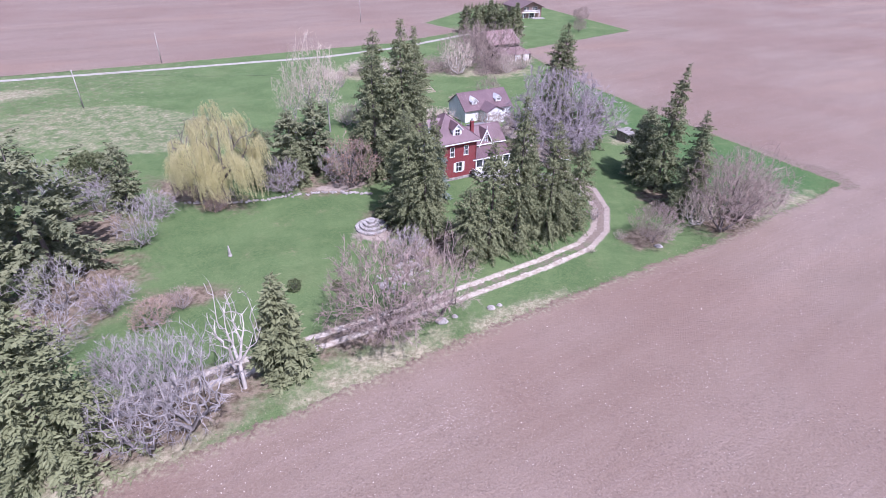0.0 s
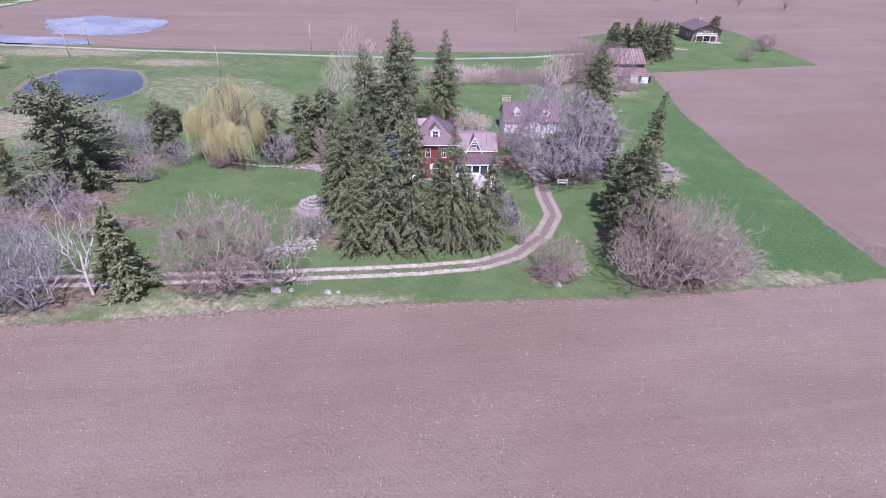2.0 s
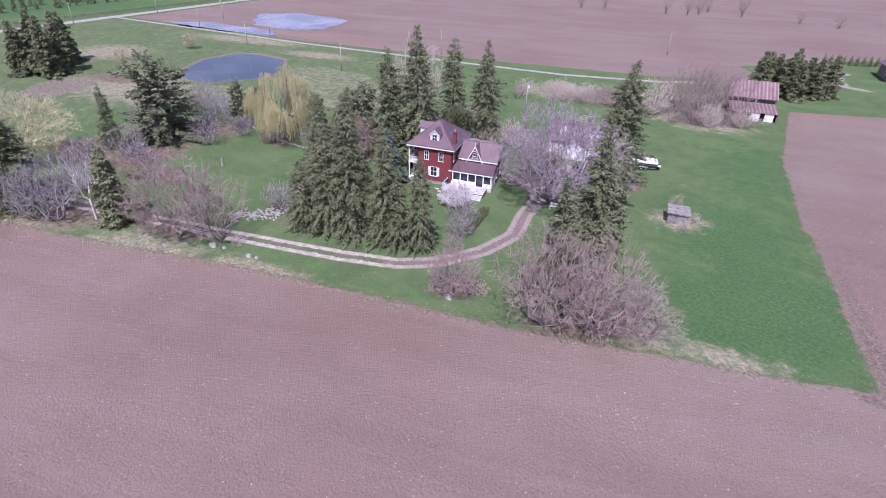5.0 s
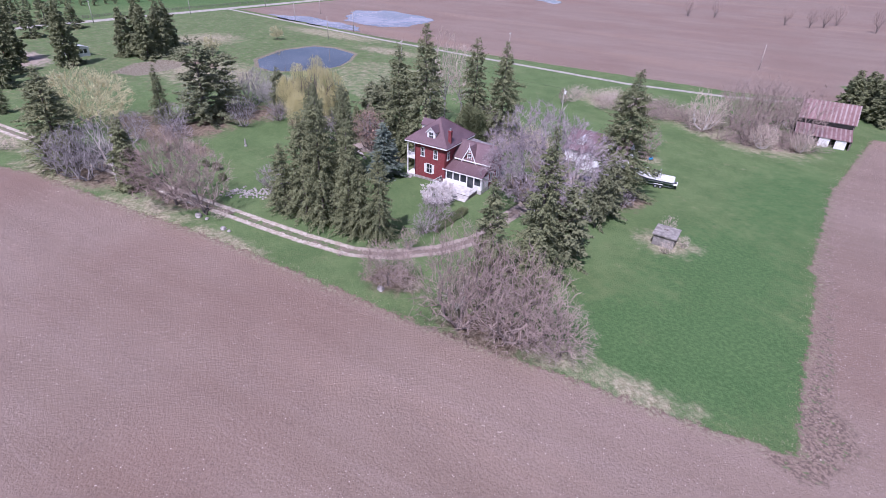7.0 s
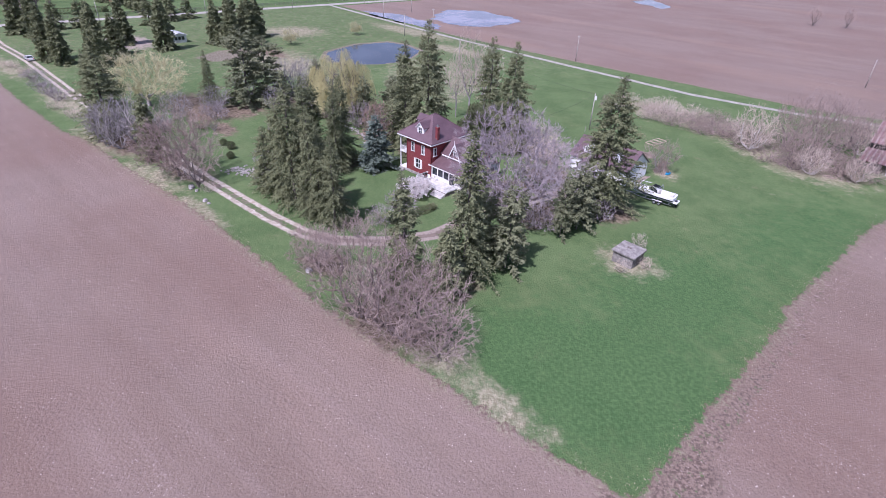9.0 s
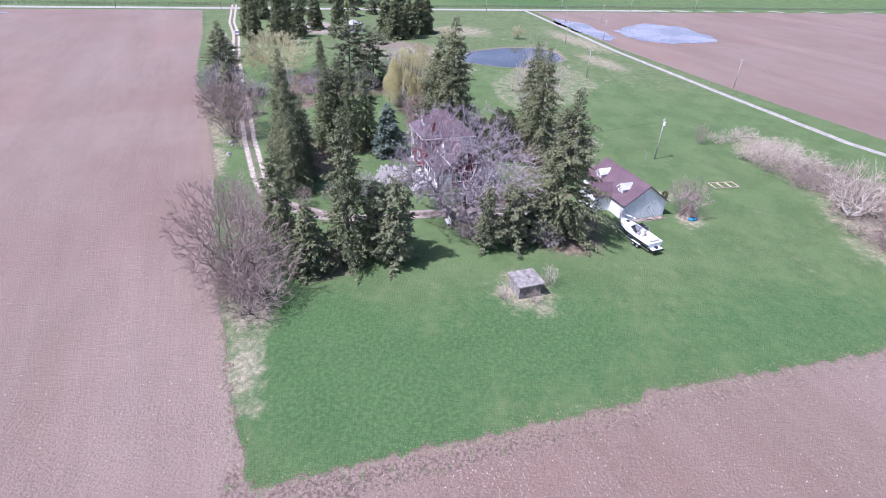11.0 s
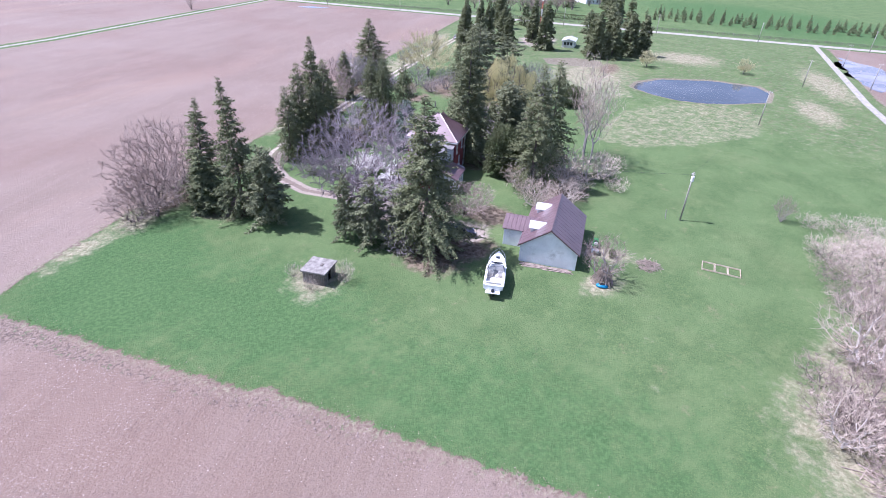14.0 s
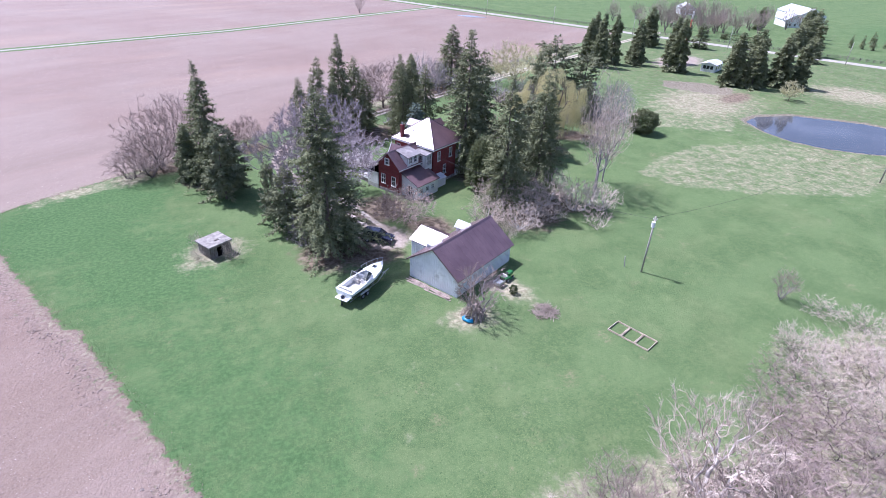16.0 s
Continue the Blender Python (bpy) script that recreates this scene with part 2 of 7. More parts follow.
def brick_material():
    n = Nodes("red_brick", 0.85, 0, 0.3)
    b = n.node("ShaderNodeTexBrick")
    m = n.node("ShaderNodeMapping")
    m.inputs["Rotation"].default_value = (radians(90), 0, 0)
    n.put(m.inputs["Vector"], n.co)
    n.put(b.inputs["Vector"], m.outputs[0])
    for k, v in (("Color1", (0.17, 0.036, 0.04, 1)), ("Color2", (0.23, 0.052, 0.056, 1)), ("Mortar", (0.2, 0.1, 0.085, 1))):
        b.inputs[k].default_value = v
    b.inputs["Scale"].default_value, b.inputs["Mortar Size"].default_value = 2.2, 0.015
    c = n.mix(n.ramp(n.noise(0.7, 5), 0.3, 0.7, 0, 0.5), b.outputs["Color"], (0.2, 0.03, 0.038))
    n.bump(n.noise(16, 3), 0.3, 0.02)
    return n.color(c)


M = dict(
    ground=ground_material(),
    spruce=foliage("spruce_needles", (0.064, 0.079, 0.042), (0.24, 0.255, 0.135), (0.23, 0.245, 0.13), 0.65, 0.22),
    pine=foliage("pine_needles", (0.08, 0.095, 0.055), (0.24, 0.255, 0.145), (0.24, 0.25, 0.145), 0.65, 0.25),
    blue=foliage("blue_needles", (0.065, 0.095, 0.075), (0.185, 0.225, 0.18), (0.19, 0.23, 0.185), 0.6, 0.25),
    cedar=foliage("cedar_leaves", (0.085, 0.11, 0.052), (0.19, 0.22, 0.11), (0.19, 0.205, 0.105), 0.6, 0.35),
    willow=foliage("willow_leaves", (0.46, 0.42, 0.2), (0.67, 0.62, 0.35), (0.63, 0.58, 0.32), 0.6, 0.4),
    golden=foliage("opening_buds", (0.42, 0.4, 0.23), (0.6, 0.56, 0.36), (0.54, 0.51, 0.32), 0.6, 0.45),
    blossom=foliage("white_blossom", (0.6, 0.55, 0.54), (0.82, 0.79, 0.77), (0.78, 0.73, 0.71), 0.6, 0.3),
    rust_buds=foliage("rusty_buds", (0.27, 0.17, 0.125), (0.4, 0.28, 0.21), (0.36, 0.24, 0.18), 0.7, 0.2),
    bark=bark("dark_bark", (0.07, 0.055, 0.048), (0.18, 0.15, 0.135)),
    bark_grey=bark("grey_bark", (0.14, 0.125, 0.12), (0.34, 0.31, 0.3)),
    twig_purple=bark("purple_twigs", (0.17, 0.143, 0.147), (0.34, 0.29, 0.298), 0.6),
    twig_pink=bark("pinkish_twigs", (0.15, 0.115, 0.098), (0.32, 0.25, 0.215), 0.6),
    golden_twig=bark("golden_twigs", (0.33, 0.29, 0.17), (0.56, 0.51, 0.3), 0.5),
    bark_pale=bark("pale_bark", (0.3, 0.27, 0.24), (0.55, 0.5, 0.46)),
    twig_tan=bark("straw_twigs", (0.29, 0.235, 0.19), (0.53, 0.445, 0.37), 0.5),
    brick=brick_material(),
    white=surface("white_paint", (0.68, 0.67, 0.64), (0.82, 0.81, 0.79), 1.5, 0.55, bump=0.08),
    white_siding=surface("white_siding", (0.7, 0.705, 0.7), (0.81, 0.815, 0.81), 0.8, 0.5, bump=0.08, stain=(0.5, 0.5, 0.48)),
    roof=roofing("maroon_roof", (0.12, 0.07, 0.075), (0.17, 0.105, 0.11), 0.42, metal=0.15, coat=0.8),
    rust_roof=roofing("rusty_roof", (0.16, 0.085, 0.08), (0.22, 0.13, 0.125), 0.65, rust=(0.3, 0.245, 0.23)),
    grey_and_glare_roof=roofing("pale_roof", (0.42, 0.42, 0.43), (0.62, 0.62, 0.63), 0.45),
    tar_roof=surface("weathered_roof", (0.16, 0.145, 0.145), (0.27, 0.25, 0.25), 1.2, 0.8, stain=(0.33, 0.3, 0.29)),
    boards=surface("weathered_boards", (0.09, 0.075, 0.065), (0.24, 0.21, 0.185), 2.0, 0.9, stretch=(6, 6, 0.6), stain=(0.32, 0.3, 0.28)),
    brown_siding=surface("brown_siding", (0.2, 0.13, 0.105), (0.31, 0.215, 0.18), 1.5, 0.85, stretch=(1, 1, 5)),
    shingle=surface("brown_shingles", (0.11, 0.075, 0.075), (0.17, 0.12, 0.12), 2.0, 0.9),
    raw_wood=surface("raw_timber", (0.35, 0.27, 0.19), (0.55, 0.46, 0.36), 3, 0.8),
    deck_paint=surface("worn_deck_paint", (0.4, 0.38, 0.35), (0.6, 0.575, 0.54), 1.5, 0.7, stain=(0.3, 0.27, 0.24)),
    slab=surface("cracked_slab", (0.16, 0.145, 0.13), (0.31, 0.285, 0.26), 1.6, 0.9, stain=(0.4, 0.37, 0.34)),
    concrete=surface("old_concrete", (0.24, 0.22, 0.2), (0.42, 0.4, 0.37), 1.2, 0.9, stain=(0.17, 0.15, 0.13)),
    stone=surface("field_stone", (0.2, 0.18, 0.165), (0.42, 0.385, 0.36), 2.5, 0.85, stain=(0.2, 0.18, 0.15)),
    pale_stone=surface("pale_stone", (0.38, 0.32, 0.27), (0.66, 0.58, 0.5), 2.5, 0.85),
    glass=glass_material(),
    dark=surface("dark_void", (0.012, 0.011, 0.01), (0.03, 0.027, 0.024), 2, 0.9),
    rubber=surface("black_rubber", (0.012, 0.012, 0.012), (0.03, 0.03, 0.03), 8, 0.75),
    steel=surface("galvanised_steel", (0.35, 0.36, 0.37), (0.55, 0.56, 0.57), 6, 0.4, 0.7),
    gel=surface("white_gelcoat", (0.74, 0.74, 0.72), (0.84, 0.84, 0.83), 1.0, 0.22, bump=0.02, coat=0.4),
    gel_dark=surface("black_hull_band", (0.015, 0.017, 0.025), (0.03, 0.033, 0.045), 1.0, 0.25, bump=0.02, coat=0.4),
    vinyl=surface("cream_vinyl", (0.5, 0.47, 0.42), (0.68, 0.65, 0.6), 3, 0.6),
    navy=surface("dark_blue_paint", (0.012, 0.016, 0.035), (0.022, 0.028, 0.055), 1.0, 0.25, 0.2, bump=0.01, coat=0.6),
    car_white=surface("white_car_paint", (0.72, 0.72, 0.73), (0.82, 0.82, 0.83), 1.0, 0.25, bump=0.01, coat=0.6),
    tarp=surface("blue_plastic", (0.008, 0.13, 0.26), (0.02, 0.22, 0.38), 3, 0.4),
    green_paint=surface("green_machine_paint", (0.02, 0.11, 0.03), (0.04, 0.19, 0.05), 3, 0.35),
    red_paint=surface("red_paint", (0.4, 0.05, 0.04), (0.55, 0.09, 0.07), 3, 0.5),
    pole=surface("grey_pole_wood", (0.26, 0.23, 0.2), (0.46, 0.43, 0.39), 2, 0.85, stretch=(4, 4, 0.4)),
    pond=water_material("pond_water", (0.06, 0.062, 0.066)),
    puddle=water_material("flood_water", (0.2, 0.18, 0.2)),
    clod=surface("soil_clods", (0.2, 0.152, 0.128), (0.32, 0.25, 0.215), 1.5, 0.95, bump=0.4),
    log=bark("dead_wood", (0.16, 0.12, 0.095), (0.36, 0.29, 0.245), 0.5),
    weed=foliage("weed_blades", (0.04, 0.09, 0.03), (0.1, 0.2, 0.06), (0.2, 0.22, 0.1)),
    straw=foliage("dead_grass", (0.22, 0.18, 0.12), (0.45, 0.4, 0.29), (0.35, 0.31, 0.21), 0.8, 0.2),
)

# ---- the ground ----
SOUTH = [(-185, -84), (-110, -33), (-60, -1), (-37.6, 14.6), (-30.9, 21.3), (-18.5, 29.9), (-9.3, 36.6), (7, 48.5), (24.7, 60), (34.6, 66.3), (50, 77.8), (56, 82.1), (64.1, 88.7)]
EAST = [(58.9, 97.1), (55.9, 102.4), (46.9, 118.3), (44.4, 121), (36.8, 135.7), (29, 150.6), (24.5, 162.5), (15.2, 187.5), (13.5, 192.5)]
YARD = SOUTH + EAST + [(61.5, 237.5), (29, 302), (0, 300), (-24, 242), (-7, 226), (-31, 199), (-96, 157.5), (-150, 127), (-243, 87)]
ROAD = [(-40, -297), (-100, -190), (-250, 78), (-330, 221), (-900, 1240)]
LANE = [(-248, 80), (-142.6, 126), (-90.4, 152.3), (-49.8, 173.5), (-27.2, 192), (-3.9, 221), (4, 236), (10, 244)]
SOUTH_LANE = [(900, 390), (98.4, -51), (26.8, -89), (-92, -172), (-104, -181)]
DRIVE = [(-186, -66), (-135, -36), (-109, -18), (-68.6, 6.6), (-19.6, 39), (-7.2, 47), (9.3, 58.6), (14.9, 63.2), (18, 68), (19.4, 75), (18.7, 82), (14.8, 88.4), (11, 97), (8, 106)]
POND = [(-98.5, 73.5), (-106, 70.5), (-118, 72), (-132, 83.5), (-137, 97), (-131, 103.5), (-118, 107.5), (-107, 102), (-100, 96.5), (-96.5, 90), (-96, 83)]
MARSH = [(-104, 37), (-112, 48), (-118, 50), (-125, 44), (-121, 36), (-110, 30)]

MEADOW = [(-46, 97), (-58, 90), (-73, 86.5), (-95, 91), (-104, 102), (-101, 113), (-82, 119), (-60, 112), (-49, 105)]
MEADOW_LOW = [(-70, 73), (-78, 62), (-88, 55), (-104, 47), (-112, 58), (-98, 73), (-88, 82)]


def away(xy, line, closed=False):
    """Distance from points to a line, and the side of its nearest stretch."""
    a = np.array(line, float)
    b = np.roll(a, -1, 0) if closed else a[1:]
    a = a if closed else a[:-1]
    best, side = np.full(len(xy), 1e9), np.ones(len(xy))
    for p, q in zip(a, b):
        d = q - p
        s = np.clip(((xy - p) @ d) / (d @ d), 0, 1)
        off = xy - p - s[:, None] * d
        r = np.hypot(off[:, 0], off[:, 1])
        nearer = r < best
        best = np.where(nearer, r, best)
        side = np.where(nearer, np.sign(d[0] * (xy[:, 1] - p[1]) - d[1] * (xy[:, 0] - p[0])), side)
    return best, side


def inside(xy, line):
    a = np.array(line, float)
    odd = np.zeros(len(xy), bool)
    for p, q in zip(a, np.roll(a, -1, 0)):
        cut = (p[1] > xy[:, 1]) != (q[1] > xy[:, 1])
        odd ^= cut & (xy[:, 0] < (q[0] - p[0]) * (xy[:, 1] - p[1]) / (q[1] - p[1] + 1e-12) + p[0])
    return odd


def signed(xy, line):
    return away(xy, line, True)[0] * np.where(inside(xy, line), 1, -1)


def blob(xy, x, y, rx, ry, turn=0.0):
    """A soft round spot, 1 in the middle and 0 outside."""
    c, s = math.cos(radians(turn)), math.sin(radians(turn))
    dx, dy = xy[:, 0] - x, xy[:, 1] - y
    return np.clip(1.35 - np.hypot((c * dx + s * dy) / rx, (c * dy - s * dx) / ry), 0, 1)


def spread(lo, hi, step, reach):
    """Even steps between lo and hi, growing ones beyond."""
    mid = list(np.arange(lo, hi + step / 2, step))
    out, gap = 0.0, step
    low, high = [], []
    while out < reach:
        gap *= 1.22
        out += gap
        low.append(lo - out), high.append(hi + out)
    return np.array(low[::-1] + mid + high)


def strip_join(*parts):
    return np.unique(np.concatenate(parts).round(3))


def build_ground():
    xs = strip_join(spread(-270, 110, 2.0, 4200), np.arange(-70, 72, 1.0))
    ys = strip_join(spread(-200, 310, 2.0, 4200), np.arange(15, 200, 1.0))
    gx, gy = np.meshgrid(xs, ys)
    xy = np.stack([gx.ravel(), gy.ravel()], 1)
    pond = np.maximum(signed(xy, POND), signed(xy, MARSH))
    road_off, road_side = away(xy, ROAD)
    west = road_off * road_side
    grass = np.maximum(signed(xy, YARD), west - 3.5)
    lane_off = np.minimum(away(xy, LANE)[0], away(xy, SOUTH_LANE)[0])
    grass = np.maximum(grass, 3.6 - lane_off)
    grass = np.maximum(grass, 7.0 - road_off)
    drive_off, drive_side = away(xy, DRIVE)
    z = -0.55 * np.clip(pond / 2.0, 0, 1)
    soil = np.clip(-grass / 2.0, 0, 1)
    z = z - 0.05 * soil
    near = (np.abs(xy[:, 0]) < 90) & (xy[:, 1] > -10) & (xy[:, 1] < 210)
    for i in np.nonzero(near)[0]:
        x, y = xy[i]
        z[i] += 0.07 * noise.noise((x * 0.12, y * 0.12, 0.0)) + (0.05 * noise.noise((x * 0.9, y * 0.9, 4.0)) if soil[i] > 0.3 else 0.0)
    mesh = bpy.data.meshes.new("ground")
    nx, ny = len(xs), len(ys)
    i = (np.arange(ny - 1)[:, None] * nx + np.arange(nx - 1)).ravel()
    quads = np.stack([i, i + 1, i + nx + 1, i + nx], 1)
    mesh.from_pydata(np.c_[xy, z].tolist(), [], quads.tolist())
    dry = np.zeros(len(xy))
    for spot in ((-102, 56, 34, 20, 30), (-118, 120, 22, 8, 30),
                 (-10, 37.5, 14, 4, 36), (4, 46.5, 12, 3, 36), (-30, 24, 16, 5, 36), (44.5, 77.3, 6, 3.8, 35), (52.0, 80.9, 8, 3.0, 33), (31, 107, 6.2, 5.0, 30),
                 (-20, 160, 30, 10, 20), (6, 162, 14, 10, 30), (-36, 152, 14, 8, 0), (-4, 159, 14, 7, 10), (3, 131, 5, 3, 0), (-4, 126, 3, 7, 30), (-160, 110, 40, 10, 30), 
                 (-60, 8, 30, 5, 34), (-100, -20, 30, 5, 34), (-160, 60, 20, 20, 0)):
        dry = np.maximum(dry, blob(xy, *spot) * (0.76 if 20 < spot[2] and spot[0] < -40 else 0.78))
    for line in (MEADOW, MEADOW_LOW):
        dry = np.maximum(dry, np.clip(0.3 + signed(xy, line) / 4.0, 0, 0.55))
    rough = np.clip((-38 - xy[:, 0]) / 50, 0, 1) * 0.36
    dry = np.maximum(dry, np.where(inside(xy, YARD), rough, 0))
    dry = np.maximum(dry, 0.22 * blob(xy, 10, 140, 40, 25, 120))
    litter = np.zeros(len(xy))
    for spot in ((-2, 63, 13, 6, 36), (-12, 68, 7, 8, 0), (-16, 88, 9, 8, 0), (-20, 104, 9, 9, 0), (-17, 108, 9, 7, 30), (13, 99, 8, 8, 0), (31, 80, 6, 7, 0), (-24, 79, 9, 4, 30),
                 (-46, 74, 14, 5, -25), (-56, 60, 10, 12, 0), (-56, 38, 13, 9, 30), (-28, 30, 14, 6, 36), (-12, 43, 10, 4, 36), (38, 72, 8, 5, 36), (24, 66, 5, 4, 36),
                 (16, 112, 6, 6, 0), (10, 113, 6, 5, 30), (6, 100, 8, 6, 30), (0, 108, 5, 5, 0), (-33, 82, 9, 5, 0), (-35, 47, 7, 3, 20), (-116, 54, 13, 5, 25), (-48, 48, 9, 10, 0), (-50, 40, 12, 8, 30)):
        litter = np.maximum(litter, blob(xy, *spot) * 0.8)
    litter = np.maximum(litter, np.where(inside(xy, YARD), 0.36 * np.clip((-55 - xy[:, 0]) / 40, 0, 1), 0))
    dirt = np.zeros(len(xy))
    for spot in ((7.5, 109, 6, 4.5, 130), (12, 97, 5, 4, 120), (-140, 2, 22, 10, 30), (14, 240, 7, 2.6, 0), (8.5, 243, 3.5, 6, 10), (4, 252, 4, 8, 20), (3, 262, 4, 4, 0), (-15, 64, 4, 3, 0), (-23, 79, 6, 2.2, 20)):
        dirt = np.maximum(dirt, blob(xy, *spot))
    yard = np.clip(blob(xy, 17, 80, 8, 16, 0) * 1.4, 0, 1)
    road = np.maximum(3.2 - road_off, 1.15 - lane_off)
    lush = np.maximum(blob(xy, 50, 92, 20, 13, 60), np.maximum(blob(xy, 40, 108, 13, 20, 30) * 0.8, np.maximum(blob(xy, 29, 138, 13, 30, 25) * 0.62, blob(xy, -340, 20, 110, 70, 60))))
    east_off = away(xy, [SOUTH[-1]] + EAST)[0]
    headland = np.clip(1.2 - np.abs(east_off - 1.6) / 1.9, 0, 1) * (0.5 + 0.5 * np.exp(-np.hypot(xy[:, 0] - 62, xy[:, 1] - 92) / 18))
    headland = np.where(inside(xy, YARD), 0, np.maximum(headland, 0.9 * blob(xy, 63.5, 93.5, 5.5, 3.6, 120)))
    drive = np.clip(drive_off, 0, 30) * drive_side
    for name, v in (("grass", grass), ("dry", dry), ("litter", litter), ("dirt", dirt), ("yard", yard), ("road", road), ("lush", lush), ("drive", drive), ("drive_off", drive_off), ("pond", pond), ("headland", headland)):
        a = mesh.attributes.new(name, "FLOAT", "POINT")
        a.data.foreach_set("value", np.clip(v, -60, 60).astype(np.float32))
    mesh.polygons.foreach_set("use_smooth", np.ones(len(quads), bool))
    mesh.materials.append(M["ground"])
    mesh.update()
    return tagged(new("ground", mesh), "tilled brown fields, green lawns and dry meadow", "ground", kind="structure")


def water_sheet(name, line, z, mat, label, wave=1.5):
    """A flat water surface with a wandering shore."""
    pts = []
    for (ax, ay), (bx, by) in zip(line, line[1:] + line[:1]):
        k = max(2, int(math.hypot(bx - ax, by - ay) / 1.5))
        for j in range(k):
            x, y = ax + (bx - ax) * j / k, ay + (by - ay) * j / k
            w = noise.noise_vector((x * 0.09, y * 0.09, z)) * wave + noise.noise_vector((x * 0.4, y * 0.4, z)) * wave * 0.35
            pts.append((x + w.x, y + w.y, z))
    bm = bmesh.new()
    f = bm.faces.new([bm.verts.new(p) for p in pts])
    f.normal_update()
    if f.normal.z < 0:
        f.normal_flip()
    bmesh.ops.triangulate(bm, faces=[f])
    mesh = bpy.data.meshes.new(name)
    bm.to_mesh(mesh), bm.free()
    mesh.materials.append(mat)
    return tagged(new(name, mesh), label, "water", kind="structure")


build_ground()
water_sheet("water", [(x * 1.0, y) for x, y in POND], -0.22, M["pond"], "dark blue farm pond with muddy banks", 0.8)
water_sheet("water", [(-223, 95), (-190, 108), (-166, 122), (-172, 128), (-200, 121), (-215, 112)], 0.0, M["puddle"], "rainwater lying along the edge of a tilled field", 4)
water_sheet("water", [(-180, 133), (-172, 150), (-184, 170), (-199, 173), (-226, 166), (-231, 146), (-210, 131), (-196, 127)], 0.0, M["puddle"], "wide sheet of rainwater on a tilled field", 5)
water_sheet("water", [(-238, 285), (-252, 300), (-290, 310), (-282, 290)], 0.0, M["puddle"], "far strip of rainwater on a tilled field", 4)
water_sheet("water", [(-98, -140), (-108, -130), (-118, -124), (-110, -138)], 0.0, M["puddle"], "small patch of rainwater on a tilled field", 3)

# ---- builders ----
class Mesh:
    """Vertices and faces of one part."""

    def __init__(self):
        self.v, self.f = [], []

    def add(self, verts, faces):
        k = len(self.v)
        self.v += [tuple(p) for p in verts]
        self.f += [tuple(k + i for i in f) for f in faces]
        return self

    def box(self, x0, x1, y0, y1, z0, z1, bevel=0.0):
        b = min(bevel, (x1 - x0) / 3, (y1 - y0) / 3, (z1 - z0) / 3)
        if b <= 0:
            return self.add([(x, y, z) for z in (z0, z1) for y in (y0, y1) for x in (x0, x1)],
                            [(0, 2, 3, 1), (4, 5, 7, 6), (0, 1, 5, 4), (2, 6, 7, 3), (0, 4, 6, 2), (1, 3, 7, 5)])
        ring = lambda i, z: [(x0 + i, y0 + b, z), (x0 + b, y0 + i, z), (x1 - b, y0 + i, z), (x1 - i, y0 + b, z), (x1 - i, y1 - b, z), (x1 - b, y1 - i, z), (x0 + b, y1 - i, z), (x0 + i, y1 - b, z)]
        return self.loft([ring(b, z0), ring(0, z0 + b), ring(0, z1 - b), ring(b, z1)])

    def loft(self, rings, cap=True):
        n = len(rings[0])
        faces = [(r * n + i, r * n + (i + 1) % n, (r + 1) * n + (i + 1) % n, (r + 1) * n + i) for r in range(len(rings) - 1) for i in range(n)]
        if cap:
            faces += [tuple(range(n))[::-1], tuple((len(rings) - 1) * n + i for i in range(n))]
        return self.add([p for r in rings for p in r], faces)

    def tube(self, p, q, r0, r1=None, n=6, cap=True):
        p, q = Vector(p), Vector(q)
        r1 = r0 if r1 is None else r1
        d = (q - p).normalized()
        a = d.orthogonal().normalized()
        b = d.cross(a)
        ring = lambda o, r: [o + (a * math.cos(t) + b * math.sin(t)) * r for t in (2 * math.pi * i / n for i in range(n))]
        return self.loft([ring(p, r0), ring(q, r1)], cap)

    def slab(self, pts, down):
        """A flat or sloped sheet with a thickness, along -z."""
        low = [(x, y, z - down) for x, y, z in pts]
        n = len(pts)
        return self.add(list(pts) + low, [tuple(range(n)), tuple(range(2 * n - 1, n - 1, -1))] + [(i, n + i, n + (i + 1) % n, (i + 1) % n) for i in range(n)])

    def rock(self, x, y, z, rx, ry, rz, rng, n=7):
        rings = []
        for k, (s, h) in enumerate(((0.75, -0.5), (1.0, 0.0), (0.8, 0.55), (0.35, 0.85))):
            rings.append([(x + rx * s * math.cos(t) * rng.uniform(0.8, 1.15), y + ry * s * math.sin(t) * rng.uniform(0.8, 1.15), z + rz * h * rng.uniform(0.85, 1.1)) for t in (2 * math.pi * i / n for i in range(n))])
        return self.loft(rings)

    def data(self, name, mat, smooth=False):
        mesh = bpy.data.meshes.new(name)
        mesh.from_pydata(self.v, [], self.f)
        bm = bmesh.new()
        bm.from_mesh(mesh)
        if len(bm.faces) < 3000:
            bmesh.ops.recalc_face_normals(bm, faces=bm.faces)
        bm.to_mesh(mesh), bm.free()
        mesh.materials.append(mat)
        if smooth:
            mesh.polygons.foreach_set("use_smooth", [True] * len(mesh.polygons))
        mesh.update()
        return mesh


def part(name, built, mat, parent=None, label="", smooth=False):
    ob = new(name, built.data(name, mat, smooth))
    if parent:
        ob.parent = parent
    return tagged(ob, label)


def thing(name, x, y, z=0.0, turn=0.0, label="", category="", group=""):
    ob = new(name)
    ob.empty_display_size = 0.3
    ob.matrix_basis = pose(x, y, z, 0, 0, turn)
    return tagged(ob, label, category, group)


def at(x, y, z=0.0, turn=0.0, size=1.0, tall=None):
    return pose(x, y, z, 0, 0, turn) @ Matrix.Diagonal((size, size, tall or size, 1))


